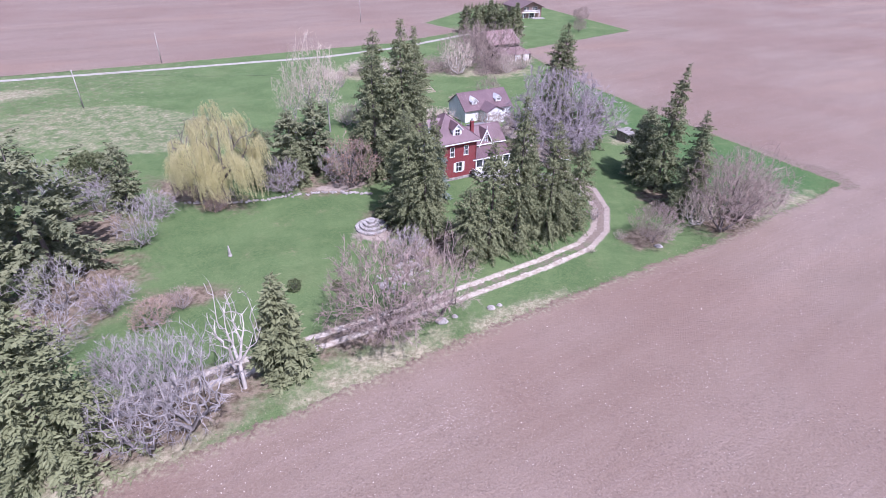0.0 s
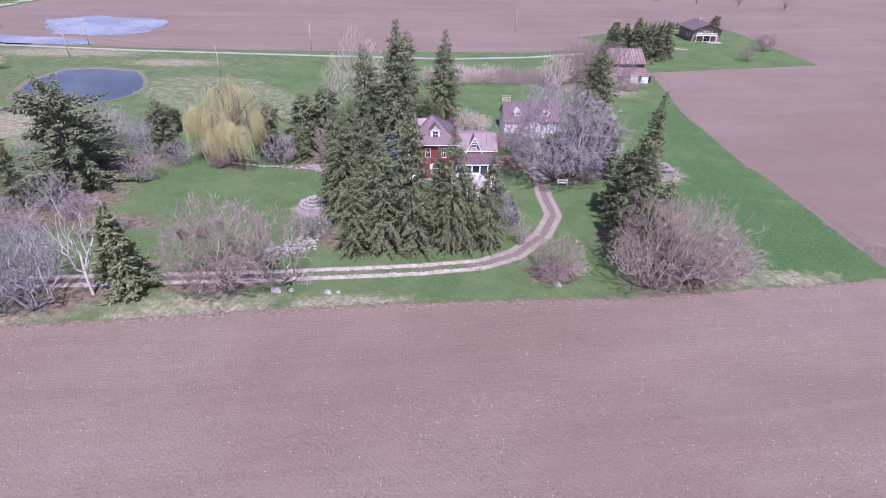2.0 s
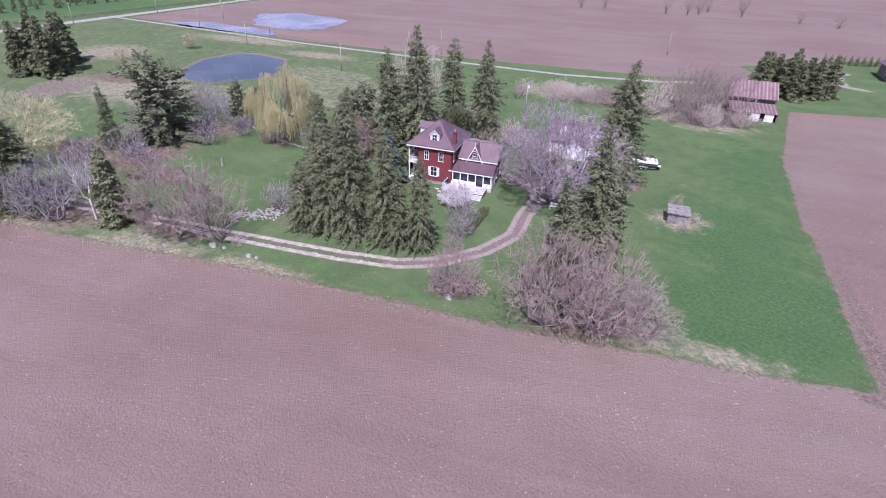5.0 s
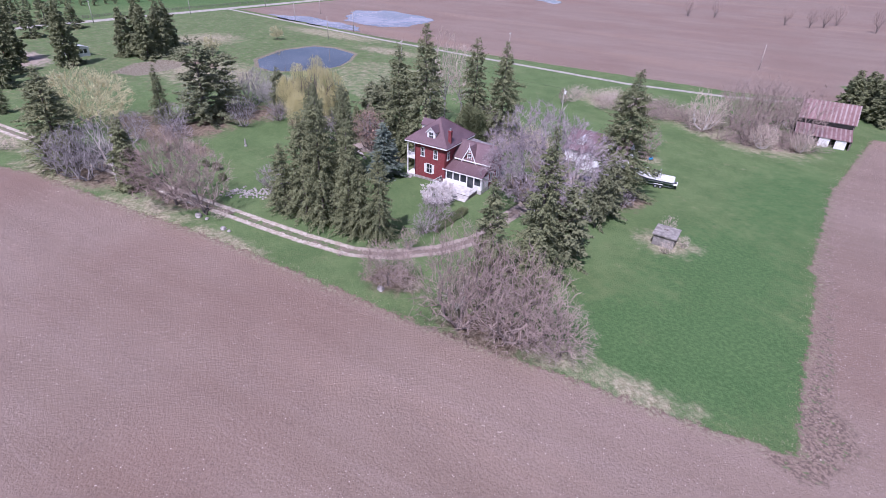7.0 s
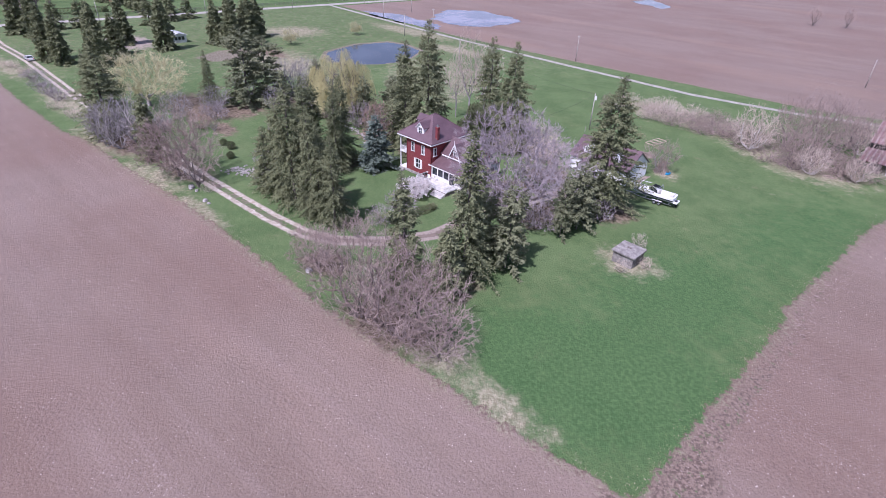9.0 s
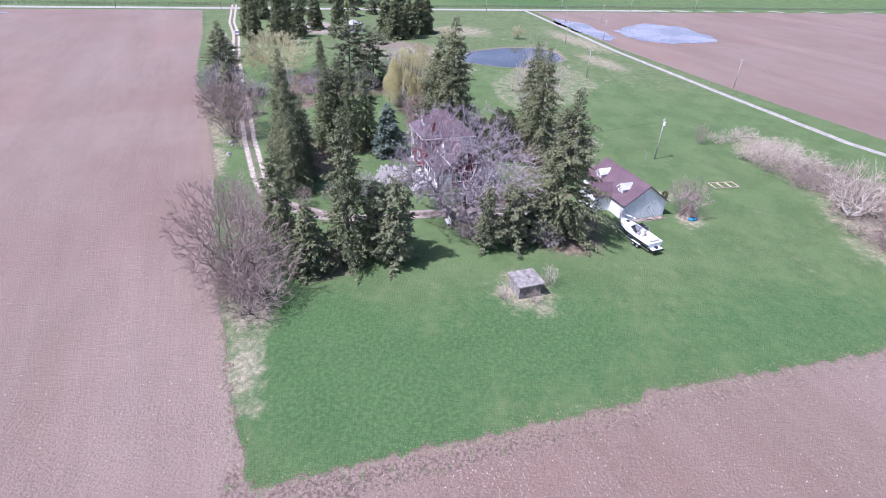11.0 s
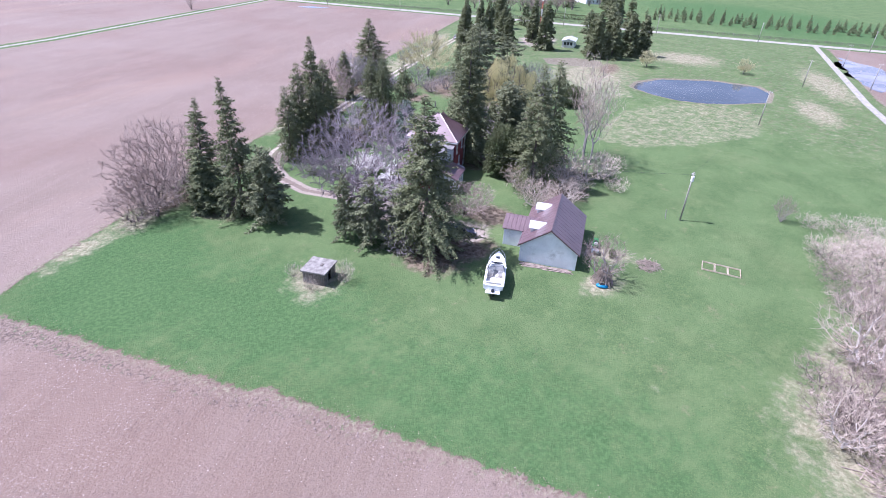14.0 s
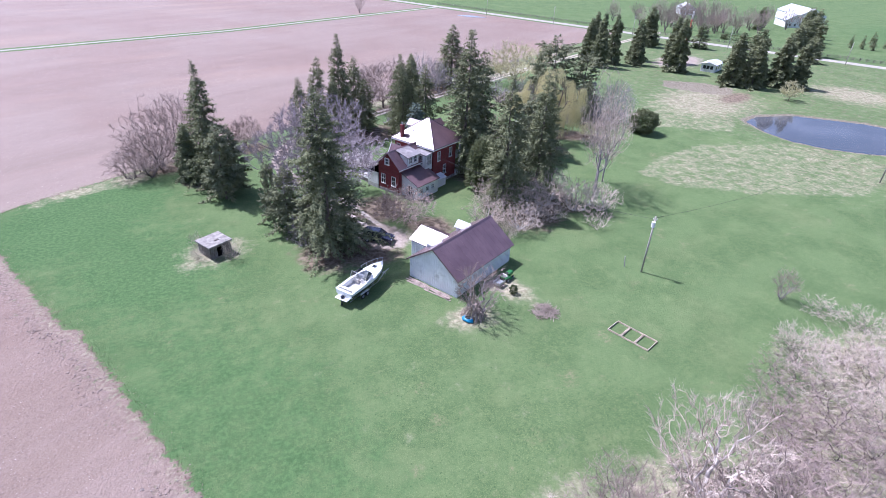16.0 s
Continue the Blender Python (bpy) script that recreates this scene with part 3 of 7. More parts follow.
# ---- plants ----
def from_arrays(name, verts, faces, mat):
    mesh = bpy.data.meshes.new(name)
    mesh.from_pydata(np.asarray(verts).tolist(), [], np.asarray(faces).tolist())
    mesh.materials.append(mat)
    mesh.update()
    return mesh


def kites(base, along, across, length, width, fold):
    """Many small folded leaves at once: two triangles each."""
    up = np.cross(along, across)
    mid = base + along * (length * 0.45)[:, None]
    tip = base + along * length[:, None]
    half = across * (width / 2)[:, None]
    drop = up * (fold * width)[:, None]
    v = np.stack([base, mid + half - drop, tip, mid - half - drop], 1).reshape(-1, 3)
    k = np.arange(len(base))[:, None] * 4
    return v, np.concatenate([k + [0, 1, 2], k + [0, 2, 3]], 0)


def unit(a):
    return a / np.maximum(np.linalg.norm(a, axis=-1, keepdims=True), 1e-9)


def cones(p, q, r):
    """Slender three-sided twigs from p to q, tapering to a point."""
    d = unit(q - p)
    a = unit(np.cross(d, np.where(np.abs(d[:, 2:]) > 0.9, [[1.0, 0, 0]], [[0, 0, 1.0]])))
    b = np.cross(d, a)
    ring = [p + (a * math.cos(t) + b * math.sin(t)) * r[:, None] for t in (0, 2.094, 4.189)]
    v = np.stack([*ring, q], 1).reshape(-1, 3)
    k = np.arange(len(p))[:, None] * 4
    return v, np.concatenate([k + [0, 1, 3], k + [1, 2, 3], k + [2, 0, 3]], 0)


def conifer(name, seed, height, radius, mat, label, category, droop=0.36, gap=0.42, lean=0.0, bare=0.03, clump=0.5, power=0.78, ragged=0.4, per=11):
    """A trunk, whorls of drooping boughs, and sprays of needles along each bough."""
    rng = np.random.default_rng(seed)
    tree = thing(name, 0, 0, label=label, category=category)
    trunk = Mesh()
    bend = [Vector((lean * (k / 8) ** 2 + 0.12 * math.sin(k + seed), 0.1 * math.cos(1.7 * k + seed), height * k / 8 * 0.985 - (0.3 if k == 0 else 0))) for k in range(9)]
    for k in range(8):
        trunk.tube(bend[k], bend[k + 1], 0.017 * height * (1 - k / 8.6), 0.017 * height * (1 - (k + 1) / 8.6), 7, False)
    part("trunk", trunk, M["bark"], tree, smooth=True)
    base, along, across, length = [], [], [], []
    z = bare * height
    lumps = lambda a, h: noise.noise((1.4 * math.cos(a) + seed, 1.4 * math.sin(a), h * 0.32))
    while z < height * 0.985:
        f = z / height
        reach = radius * (1 - f) ** power * (0.72 + 0.28 * min(1, f / 0.15)) + 0.12
        turn = rng.uniform(0, 6.28)
        k = max(4, int(per * (0.55 + 0.55 * (1 - f))))
        for j in range(k):
            if rng.random() < ragged * 0.35:
                continue
            a = turn + 6.283 * j / k + rng.normal(0, 0.22)
            long = reach * (1 + 0.75 * lumps(a, z)) * rng.uniform(1 - ragged, 1.12)
            out = np.array([math.cos(a), math.sin(a), 0])
            side = np.array([-math.sin(a), math.cos(a), 0])
            steps = max(2, int(long / 0.19))
            rise = 0.8 * (f - 0.3) + rng.normal(0, 0.08)
            bow = droop * rng.uniform(0.6, 1.3)
            z0 = z + rng.normal(0, 0.12)
            for i in range(steps):
                s = (i + 0.7) / steps
                if s < 0.3 and long > 1.4:
                    continue
                zz = z0 + rise * long * s - bow * long * (s ** 1.5) + 0.6 * bow * long * max(0, s - 0.7)
                here = np.array([lean * f * f, 0, 0]) + out * long * s + np.array([0, 0, zz])
                fan = 0.6 + 0.5 * math.sin(3.1 * s)
                for sgn in (-1, 1, 0):
                    w = side * sgn * rng.uniform(0.7, 1.1) + out * rng.uniform(0.45, 0.9) + np.array([0, 0, rng.uniform(-0.75, 0.25)])
                    base.append(here + rng.normal(0, 0.1, 3))
                    along.append(w + rng.normal(0, 0.22, 3))
                    across.append(side * 1.0 + out * (-0.8 * sgn) + rng.normal(0, 0.8, 3))
                    length.append(clump * fan * rng.uniform(0.65, 1.35) * (1.0 if f < 0.85 else 0.65))
        z += gap * rng.uniform(0.75, 1.3) * (1.15 - 0.5 * f)
    base, along, length = np.array(base), unit(np.array(along)), np.array(length)
    across = np.array(across)
    across = unit(across - along * (across * along).sum(1, keepdims=True))
    v, f = kites(base, along, across, length, length * 0.46, 0.2)
    crown = new("crown", from_arrays("crown", v, f, mat))
    crown.parent = tree
    return tree


def tubes(p, q, r0, r1, n=4):
    """Many tapered limbs at once, open at the ends."""
    d = unit(q - p)
    a = unit(np.cross(d, np.where(np.abs(d[:, 2:]) > 0.9, [[1.0, 0, 0]], [[0, 0, 1.0]])))
    b = np.cross(d, a)
    turns = [2 * math.pi * i / n for i in range(n)]
    low = [p + (a * math.cos(t) + b * math.sin(t)) * r0[:, None] for t in turns]
    high = [q + (a * math.cos(t) + b * math.sin(t)) * r1[:, None] for t in turns]
    v = np.stack(low + high, 1).reshape(-1, 3)
    k = np.arange(len(p))[:, None] * 2 * n
    return v, np.concatenate([k + [i, (i + 1) % n, n + (i + 1) % n, n + i] for i in range(n)], 0)


def crown_points(rng, seed, count, height, width, base, core, low_wide):
    """Random places inside a lumpy dome that begins at base * height."""
    mid = height * (base + (1 - base) * 0.42)
    pts = np.zeros((0, 3))
    while len(pts) < count:
        d = unit(rng.normal(0, 1, (count * 3, 3)))
        r = core + (1 - core) * rng.random(len(d)) ** 0.5
        lump = np.array([1 + 0.38 * noise.noise((x * 1.7 + seed, y * 1.7, z * 1.7)) for x, y, z in d])
        p = d * (r * lump)[:, None]
        p[:, 2] = mid + np.where(p[:, 2] > 0, p[:, 2] * (height - mid), p[:, 2] * (mid - base * height))
        f = np.clip(p[:, 2] / height, 0, 1)
        p[:, :2] *= (width / 2) * (low_wide + (1 - low_wide) * np.minimum(1, f / 0.55))[:, None]
        pts = np.concatenate([pts, p[p[:, 2] > base * height * 0.8]])
    return pts[:count]


def branching(start, pts, balance, rise):
    """Joins each place to the cheapest limb that is already there, so that short paths to the root count as well as short twigs."""
    scale = np.array([1, 1, rise])
    node = [np.array(s[0], float) for s in start]
    parent = [s[1] for s in start]
    path = [s[2] for s in start]
    left = pts * scale
    cost, to = np.full(len(pts), 1e9), np.zeros(len(pts), int)
    for i, p in enumerate(node):
        c = np.linalg.norm(left - p * scale, axis=1) + balance * path[i]
        better = c < cost
        cost[better], to[better] = c[better], i
    for _ in range(len(pts)):
        j = int(np.argmin(cost))
        i = int(to[j])
        node.append(pts[j]), parent.append(i)
        path.append(path[i] + float(np.linalg.norm(pts[j] - node[i])))
        cost[j] = np.inf
        c = np.linalg.norm(left - left[j], axis=1) + balance * path[-1]
        better = (c < cost) & np.isfinite(cost)
        cost[better], to[better] = c[better], len(node) - 1
    return np.array(node), np.array(parent)


def bare_tree(name, seed, height, width, label, category, twig, stems=1, points=500, twigs=4, trunk=0.3, thick=0.014, twig_long=0.8, base=0.22, balance=0.35, rise=0.75, core=0.25, low_wide=0.55, wood="bark", fine=0.014, out=0.7, buds=None, bud_size=0.1, bud_each=1):
    """Trunks that fork into limbs and branches inside a domed crown, with fine twigs towards the outside."""
    rng = np.random.default_rng(seed)
    tree = thing(name, 0, 0, label=label, category=category)
    start = []
    for k in range(stems):
        a = 6.283 * k / stems + rng.uniform(0, 0.8)
        foot = np.array([math.cos(a), math.sin(a), 0]) * (0.02 * width * (stems > 1))
        lean = np.array([math.cos(a), math.sin(a), 0]) * (width * 0.12 * (stems > 1)) + np.append(rng.normal(0, 0.1, 2), 0)
        up = max(base, 0.1) * height * rng.uniform(0.8, 1.1)
        first = len(start)
        for i in range(4):
            f = i / 3
            start.append((foot + lean * f * f + np.array([0, 0, -0.2 + (up + 0.2) * f]), first + i - 1 if i else -1, up * f))
    node, parent = branching(start, crown_points(rng, seed, points, height, width, base, core, low_wide), balance, rise)
    n = len(node)
    load = np.zeros(n)
    kids = np.bincount(parent[parent >= 0], minlength=n)
    load[kids == 0] = 1
    for i in range(n - 1, -1, -1):
        load[i] = max(load[i], 1)
        if parent[i] >= 0:
            load[parent[i]] += load[i]
    r = fine * load ** 0.45
    r = np.minimum(r * min(1.0, trunk / r.max()) if r.max() > trunk else r * (trunk / r.max()) ** (np.log(load) / math.log(load.max())), trunk)
    # thick limbs: one joined mesh a stem, rings shared where limbs fork
    thick_ = (r > trunk * 0.3) | (parent < 0)
    root = np.zeros(n, int)
    for i in range(n):
        root[i] = i if parent[i] < 0 else root[parent[i]]
    turns = [2 * math.pi * k / 6 for k in range(6)]
    for k in np.nonzero(parent < 0)[0]:
        mine = np.nonzero(thick_ & (root == k))[0]
        place = {int(i): j for j, i in enumerate(mine)}
        v, f = [], []
        for i in mine:
            d = Vector((0, 0, 1)) if parent[i] < 0 else Vector(node[i] - node[parent[i]]).normalized()
            e1 = d.cross(Vector((1, 0.2, 0))).normalized()
            e2 = d.cross(e1)
            v += [Vector(node[i]) + (e1 * math.cos(t) + e2 * math.sin(t)) * r[i] for t in turns]
            if parent[i] >= 0:
                g, h = place[int(parent[i])] * 6, place[int(i)] * 6
                f += [(g + j, g + (j + 1) % 6, h + (j + 1) % 6, h + j) for j in range(6)]
        mesh = bpy.data.meshes.new("stem")
        mesh.from_pydata(v, [], f)
        mesh.materials.append(M[wood])
        mesh.polygons.foreach_set("use_smooth", [True] * len(f))
        mesh.update()
        new("trunk" if stems == 1 else "stem", mesh).parent = tree
    child = np.nonzero(parent >= 0)[0]
    tips = child[load[child] <= 4]
    child = child[~thick_[child]]
    p, q, r0, r1 = node[parent[child]], node[child], np.minimum(r[parent[child]], r[child] * 1.25), r[child]
    half = (p + q) / 2 + rng.normal(0, 0.04, p.shape) * np.linalg.norm(q - p, axis=1)[:, None]
    p, q, r0, r1 = np.concatenate([p, half]), np.concatenate([half, q]), np.concatenate([r0, r1 * 1.1]), np.concatenate([r1 * 1.1, r1])
    v, f = tubes(p, q, r0, r1, 3)
    o = np.repeat(tips, twigs)
    s = rng.random((len(o), 1))
    a = node[parent[o]] * (1 - s) + node[o] * s
    away_ = unit(node[o] - np.array([0, 0, height * 0.35]))
    w = unit(unit(node[o] - node[parent[o]]) * 0.6 + away_ * out + rng.normal(0, 0.42, (len(o), 3)))
    b = a + w * (twig_long * rng.uniform(0.45, 1.3, len(o)))[:, None]
    b[:, 2] = np.maximum(b[:, 2], 0.05)
    tv, tf = cones(a, b, thick * rng.uniform(0.7, 1.2, len(a)))
    mesh = bpy.data.meshes.new("crown")
    mesh.from_pydata(v.tolist() + tv.tolist(), [], f.tolist() + (tf + len(v)).tolist())
    mesh.materials.append(twig)
    mesh.update()
    crown = new("crown", mesh)
    crown.parent = tree
    if buds:
        s = rng.uniform(0.3, 1, (len(a), bud_each, 1))
        o = (a[:, None] + (b - a)[:, None] * s).reshape(-1, 3) + rng.normal(0, 0.05, (len(a) * bud_each, 3))
        al = unit(rng.normal(0, 1, o.shape))
        ac = unit(np.cross(al, rng.normal(0, 1, o.shape)))
        size = bud_size * rng.uniform(0.6, 1.4, len(o))
        v, f = kites(o, al, ac, size * 1.6, size, 0.2)
        leaves = new("foliage", from_arrays("foliage", v, f, buds))
        leaves.parent = tree
    return tree


def willow_tree(seed, height, width, mat, label, strands=900, hang=0.75):
    """Limbs under a lumpy dome, and long leafy strands that hang from it."""
    rng = np.random.default_rng(seed)
    tree = thing("willow_tree", 0, 0, label=label, category="tree")
    start = [(np.array([0, 0, -0.2]), -1, 0.0), (np.array([0.1, 0, height * 0.12]), 0, height * 0.12), (np.array([0, 0.2, height * 0.22]), 1, height * 0.22)]
    pts = crown_points(rng, seed, 420, height * 0.97, width * 0.9, 0.3, 0.55, 0.8)
    node, parent = branching(start, pts, 0.4, 0.8)
    load = np.ones(len(node))
    for i in range(len(node) - 1, 0, -1):
        load[parent[i]] += load[i]
    c = np.arange(1, len(node))
    r = np.minimum(0.022 * load ** 0.5, 0.45)
    v, f = tubes(node[parent[c]], node[c], np.minimum(r[parent[c]], 1.3 * r[c]), r[c], 5)
    stem = new("trunk", from_arrays("trunk", v, f, M["bark"]))
    stem.parent = tree
    clumps = crown_points(rng, seed, 46, height * 0.93, width * 0.86, 0.34, 0.75, 0.8)
    outer = []
    for c0 in clumps:
        size = rng.uniform(0.9, 2.2)
        d = unit(rng.normal(0, 1, (int(strands / 46 * size), 3)))
        d[:, 2] = np.abs(d[:, 2])
        outer.append(c0 + d * size * rng.uniform(0.5, 1, (len(d), 1)))
    outer = np.concatenate(outer)
    outer = outer[outer[:, 2] > 0.8]
    base, along = [], []
    for o in outer:
        way = unit(np.array([o[0], o[1], 0.0]) + rng.normal(0, 1.2, 3) * [1, 1, 0])
        long = min(o[2] - 0.4, rng.uniform(0.12, hang) * height * 0.5)
        s = np.arange(0, max(long, 0.3), 0.2)
        swing = 0.8 * (1 - np.exp(-s / 1.0))
        line = o + way * swing[:, None] + np.stack([0.12 * np.sin(s * 1.3 + o[0]), 0.12 * np.cos(s * 1.1 + o[1]), -np.maximum(0, s - 0.3)], 1)
        base.append(np.repeat(line, 2, 0) + rng.normal(0, 0.09, (2 * len(s), 3)))
        along.append(np.array([way[0] * 0.25, way[1] * 0.25, -1.0]) + rng.normal(0, 0.3, (2 * len(s), 3)))
    base, along = np.concatenate(base), unit(np.concatenate(along))
    keep = base[:, 2] > 0.3
    base, along = base[keep], along[keep]
    size = rng.uniform(0.16, 0.32, len(base))
    v, f = kites(base, along, unit(np.cross(along, rng.normal(0, 1, base.shape))), size, size * 0.32, 0.2)
    crown = new("crown", from_arrays("crown", v, f, mat))
    crown.parent = tree
    return tree


def leafy_bush(name, seed, height, width, mat, label, category, count=3500, leaf=0.22, low=0.05):
    """A rounded, uneven mass of leaf sprays on short stems."""
    rng = np.random.default_rng(seed)
    bush = thing(name, 0, 0, label=label, category=category)
    stems = Mesh()
    for k in range(7):
        a = 6.283 * k / 7
        stems.tube((0.1 * math.cos(a), 0.1 * math.sin(a), -0.1), (width * 0.3 * math.cos(a), width * 0.3 * math.sin(a), height * rng.uniform(0.45, 0.75)), 0.05, 0.02, 5, False)
    part("stem", stems, M["bark"], bush)
    d = unit(rng.normal(0, 1, (count, 3)))
    lump = np.array([1 + 0.35 * noise.noise((x * 2.2 + seed, y * 2.2, z * 2.2)) for x, y, z in d])
    depth_ = rng.uniform(0.55, 1.0, count) ** 0.6
    base = d * (lump * depth_)[:, None] * np.array([width / 2, width / 2, height / 2]) + np.array([0, 0, height / 2])
    base = base[base[:, 2] > low * height]
    along = unit(unit(base - np.array([0, 0, height * 0.4])) + rng.normal(0, 0.6, base.shape))
    size = leaf * rng.uniform(0.6, 1.4, len(base))
    v, f = kites(base, along, unit(np.cross(along, rng.normal(0, 1, base.shape))), size * 1.5, size, 0.25)
    crown = new("crown", from_arrays("crown", v, f, mat))
    crown.parent = bush
    return bush


def plant(proto, spots, group=""):
    """The first spot takes the plant itself, the others take copies. Spots: x, y, height factor, width factor."""
    rng = random.Random(len(spots) * 7 + len(proto.name))
    tagged(proto, group=group)
    for x, y, tall, wide in spots[1:]:
        copy_thing(proto, at(x, y, 0, rng.uniform(0, 360), wide, tall))
    x, y, tall, wide = spots[0]
    proto.matrix_basis = at(x, y, 0, 0, wide, tall)

# ---- trees and shrubs ----
SP = "dense dark green spruce tree reaching to the ground"
spruce_1 = conifer("spruce_tree", 11, 20, 6.2, M["spruce"], SP, "spruce")
spruce_2 = conifer("spruce_tree", 12, 20, 5.9, M["spruce"], SP, "spruce", ragged=0.5, power=0.7)
spruce_3 = conifer("spruce_tree", 13, 20, 6.2, M["spruce"], SP, "spruce", ragged=0.45, power=0.68, gap=0.46)
ragged_1 = conifer("spruce_tree", 14, 20, 6.0, M["spruce"], "tall ragged spruce tree with open gappy boughs", "spruce", ragged=0.55, gap=0.42, per=11, bare=0.06, power=1.0, lean=0.8)
wide_1 = conifer("spruce_tree", 19, 15, 5.6, M["spruce"], "broad dark spruce beside the far meadow", "spruce", gap=0.8, clump=1.25, per=9)
tall_1 = conifer("spruce_tree", 20, 22, 7.2, M["spruce"], "tall spruce beside the yard with a bare lower trunk", "spruce", ragged=0.45, gap=0.4, per=13, bare=0.1, power=0.8, lean=0.6)
young = conifer("young_spruce", 15, 12, 3.5, M["spruce"], "young cone-shaped spruce at the field edge", "spruce", clump=0.7, gap=0.42, bare=0.02)
blue_1 = conifer("blue_spruce", 16, 11, 2.9, M["blue"], "blue-green spruce on the house lawn", "spruce", clump=0.65, gap=0.45, bare=0.02)
pine_1 = conifer("pine_tree", 17, 12, 3.6, M["pine"], "bushy green pine with an open crown", "pine", droop=0.05, gap=0.5, clump=0.75, power=0.45, ragged=0.55, per=8, bare=0.14)
pine_2 = conifer("pine_tree", 18, 19, 10.0, M["pine"], "broad old pine with long level boughs", "pine", droop=0.1, gap=0.85, clump=0.8, power=0.5, ragged=0.6, per=8, bare=0.08)

# x, y, height, width as factors of the built tree
plant(spruce_1, [(-13.7, 87.6, 1.27, 1.1), (4.9, 62.2, 1.06, 0.7), (-7.7, 64.4, 0.87, 0.72), (-13.6, 104.7, 1.08, 0.92), (-34.8, 24.7, 0.88, 1.2), (6.8, 66.2, 0.7, 0.56)])
plant(spruce_2, [(-18.0, 84.0, 1.07, 1.0), (9.6, 65.0, 0.87, 0.62), (-21.0, 102.4, 1.06, 0.92), (-54.1, 42.1, 0.65, 0.5), (-1.4, 57.8, 0.56, 0.66), (-73.7, 9.5, 0.5, 0.4)])
plant(spruce_3, [(-10, 65.6, 0.86, 0.7), (13.8, 68.0, 0.71, 0.52), (1.4, 60.4, 0.82, 0.7), (-11.3, 70.9, 0.82, 0.64), (11.3, 66, 0.6, 0.5), (-6.9, 69.5, 0.85, 0.48)])
plant(ragged_1, [(30.2, 83.6, 1.05, 0.88), (32.5, 75.3, 0.82, 0.85)])
plant(tall_1, [(15.6, 110.1, 1.01, 1.0)])
plant(wide_1, [(-128, 40, 1.1, 0.85), (-133, 44, 1.0, 0.9), (-138, 39, 1.15, 0.9), (-143, 45, 1.05, 0.95), (-149, 47, 1.0, 0.85), (-134, 34, 1.0, 0.85), (-124, 18.5, 1.2, 0.9), (-100, 5, 1.2, 0.8), (-108, 2, 1.15, 0.75), (-117, 5, 0.85, 0.7), (-109, -12, 1.1, 0.8), (-103, -6.5, 1.0, 0.75), (-123, -3, 1.0, 0.75), (-135, 3, 1.1, 0.85),
               (8, 214, 0.75, 0.91), (11, 213, 0.75, 0.78), (-6, 222, 0.66, 0.78), (5, 209, 0.84, 0.91), (0, 212, 0.75, 0.78), (3, 217, 0.85, 0.75), (-2, 207, 0.80, 0.80), (13, 218, 0.80, 0.80), (8, 207, 0.75, 0.80), (-150, -30, 1.1, 0.9), (-157, -38, 1.0, 0.9)])
plant(young, [(-19, 36.1, 1.0, 1.0), (-30, 79, 0.6, 0.7), (34.5, 80, 0.85, 0.9)])
plant(blue_1, [(-7.5, 76.6, 0.95, 1.25)])
plant(pine_1, [(-53.3, 67.6, 0.9, 0.75), (-35.5, 77.3, 0.86, 0.8), (-32.7, 83.6, 0.93, 1.1), (-28.6, 84.9, 1.08, 1.1), (29, 89.7, 1.02, 0.9), (20.5, 104, 0.85, 0.8), (17.5, 107, 0.6, 0.9), (27.5, 86.5, 0.9, 0.8), (22.5, 100.5, 0.85, 0.5), (22, 306, 0.45, 0.9)])
plant(pine_2, [(-53.5, 50.8, 0.95, 1.08), (-60.5, 55, 0.78, 0.9)])

plant(willow_tree(21, 14.7, 18, M["willow"], "weeping willow hung with fresh yellow leaves", 1450), [(-40.6, 72.4, 1.0, 0.84)])
plant(bare_tree("willow_tree", 22, 12.5, 20, "broad round willow with pale yellow-green buds", "tree", M["golden_twig"], points=900, twigs=9, trunk=0.45, thick=0.02, twig_long=1.3, base=0.15, core=0.3, low_wide=0.85, wood="bark_grey", buds=M["golden"], bud_size=0.14, bud_each=1), [(-54.7, 27.8, 1.0, 1.0)])
plant(bare_tree("budding_tree", 36, 5.0, 5.5, "small round tree with pale yellow-green buds", "tree", M["golden_twig"], points=160, twigs=6, trunk=0.12, base=0.2, buds=M["golden"], bud_size=0.16, bud_each=2), [(-49, 76, 0.7, 0.7), (-131, 60, 1.1, 1.1), (-152, 86, 1.0, 1.0)])
plant(bare_tree("maple_tree", 23, 16.0, 22, "wide-crowned leafless maple with dense purplish twigs", "tree", M["twig_purple"], stems=3, points=2600, twigs=12, trunk=0.42, thick=0.019, twig_long=0.85, base=0.16, core=0.35, low_wide=0.75, balance=0.16, rise=0.8, fine=0.016), [(14.4, 95.1, 1.0, 0.95)])
round_1 = bare_tree("bare_tree", 24, 9, 11.5, "round leafless tree with a short trunk and rusty twigs", "tree", M["twig_pink"], points=1300, twigs=7, fine=0.012, thick=0.017, trunk=0.2, twig_long=0.8, base=0.12, core=0.3, low_wide=0.8, balance=0.2)
round_2 = bare_tree("bare_tree", 25, 9, 11, "leafless many-stemmed tree with arching branches", "tree", M["twig_pink"], stems=5, points=1050, twigs=5, trunk=0.15, twig_long=0.85, base=0.08, core=0.2, low_wide=0.8, balance=0.24, fine=0.011, thick=0.012)
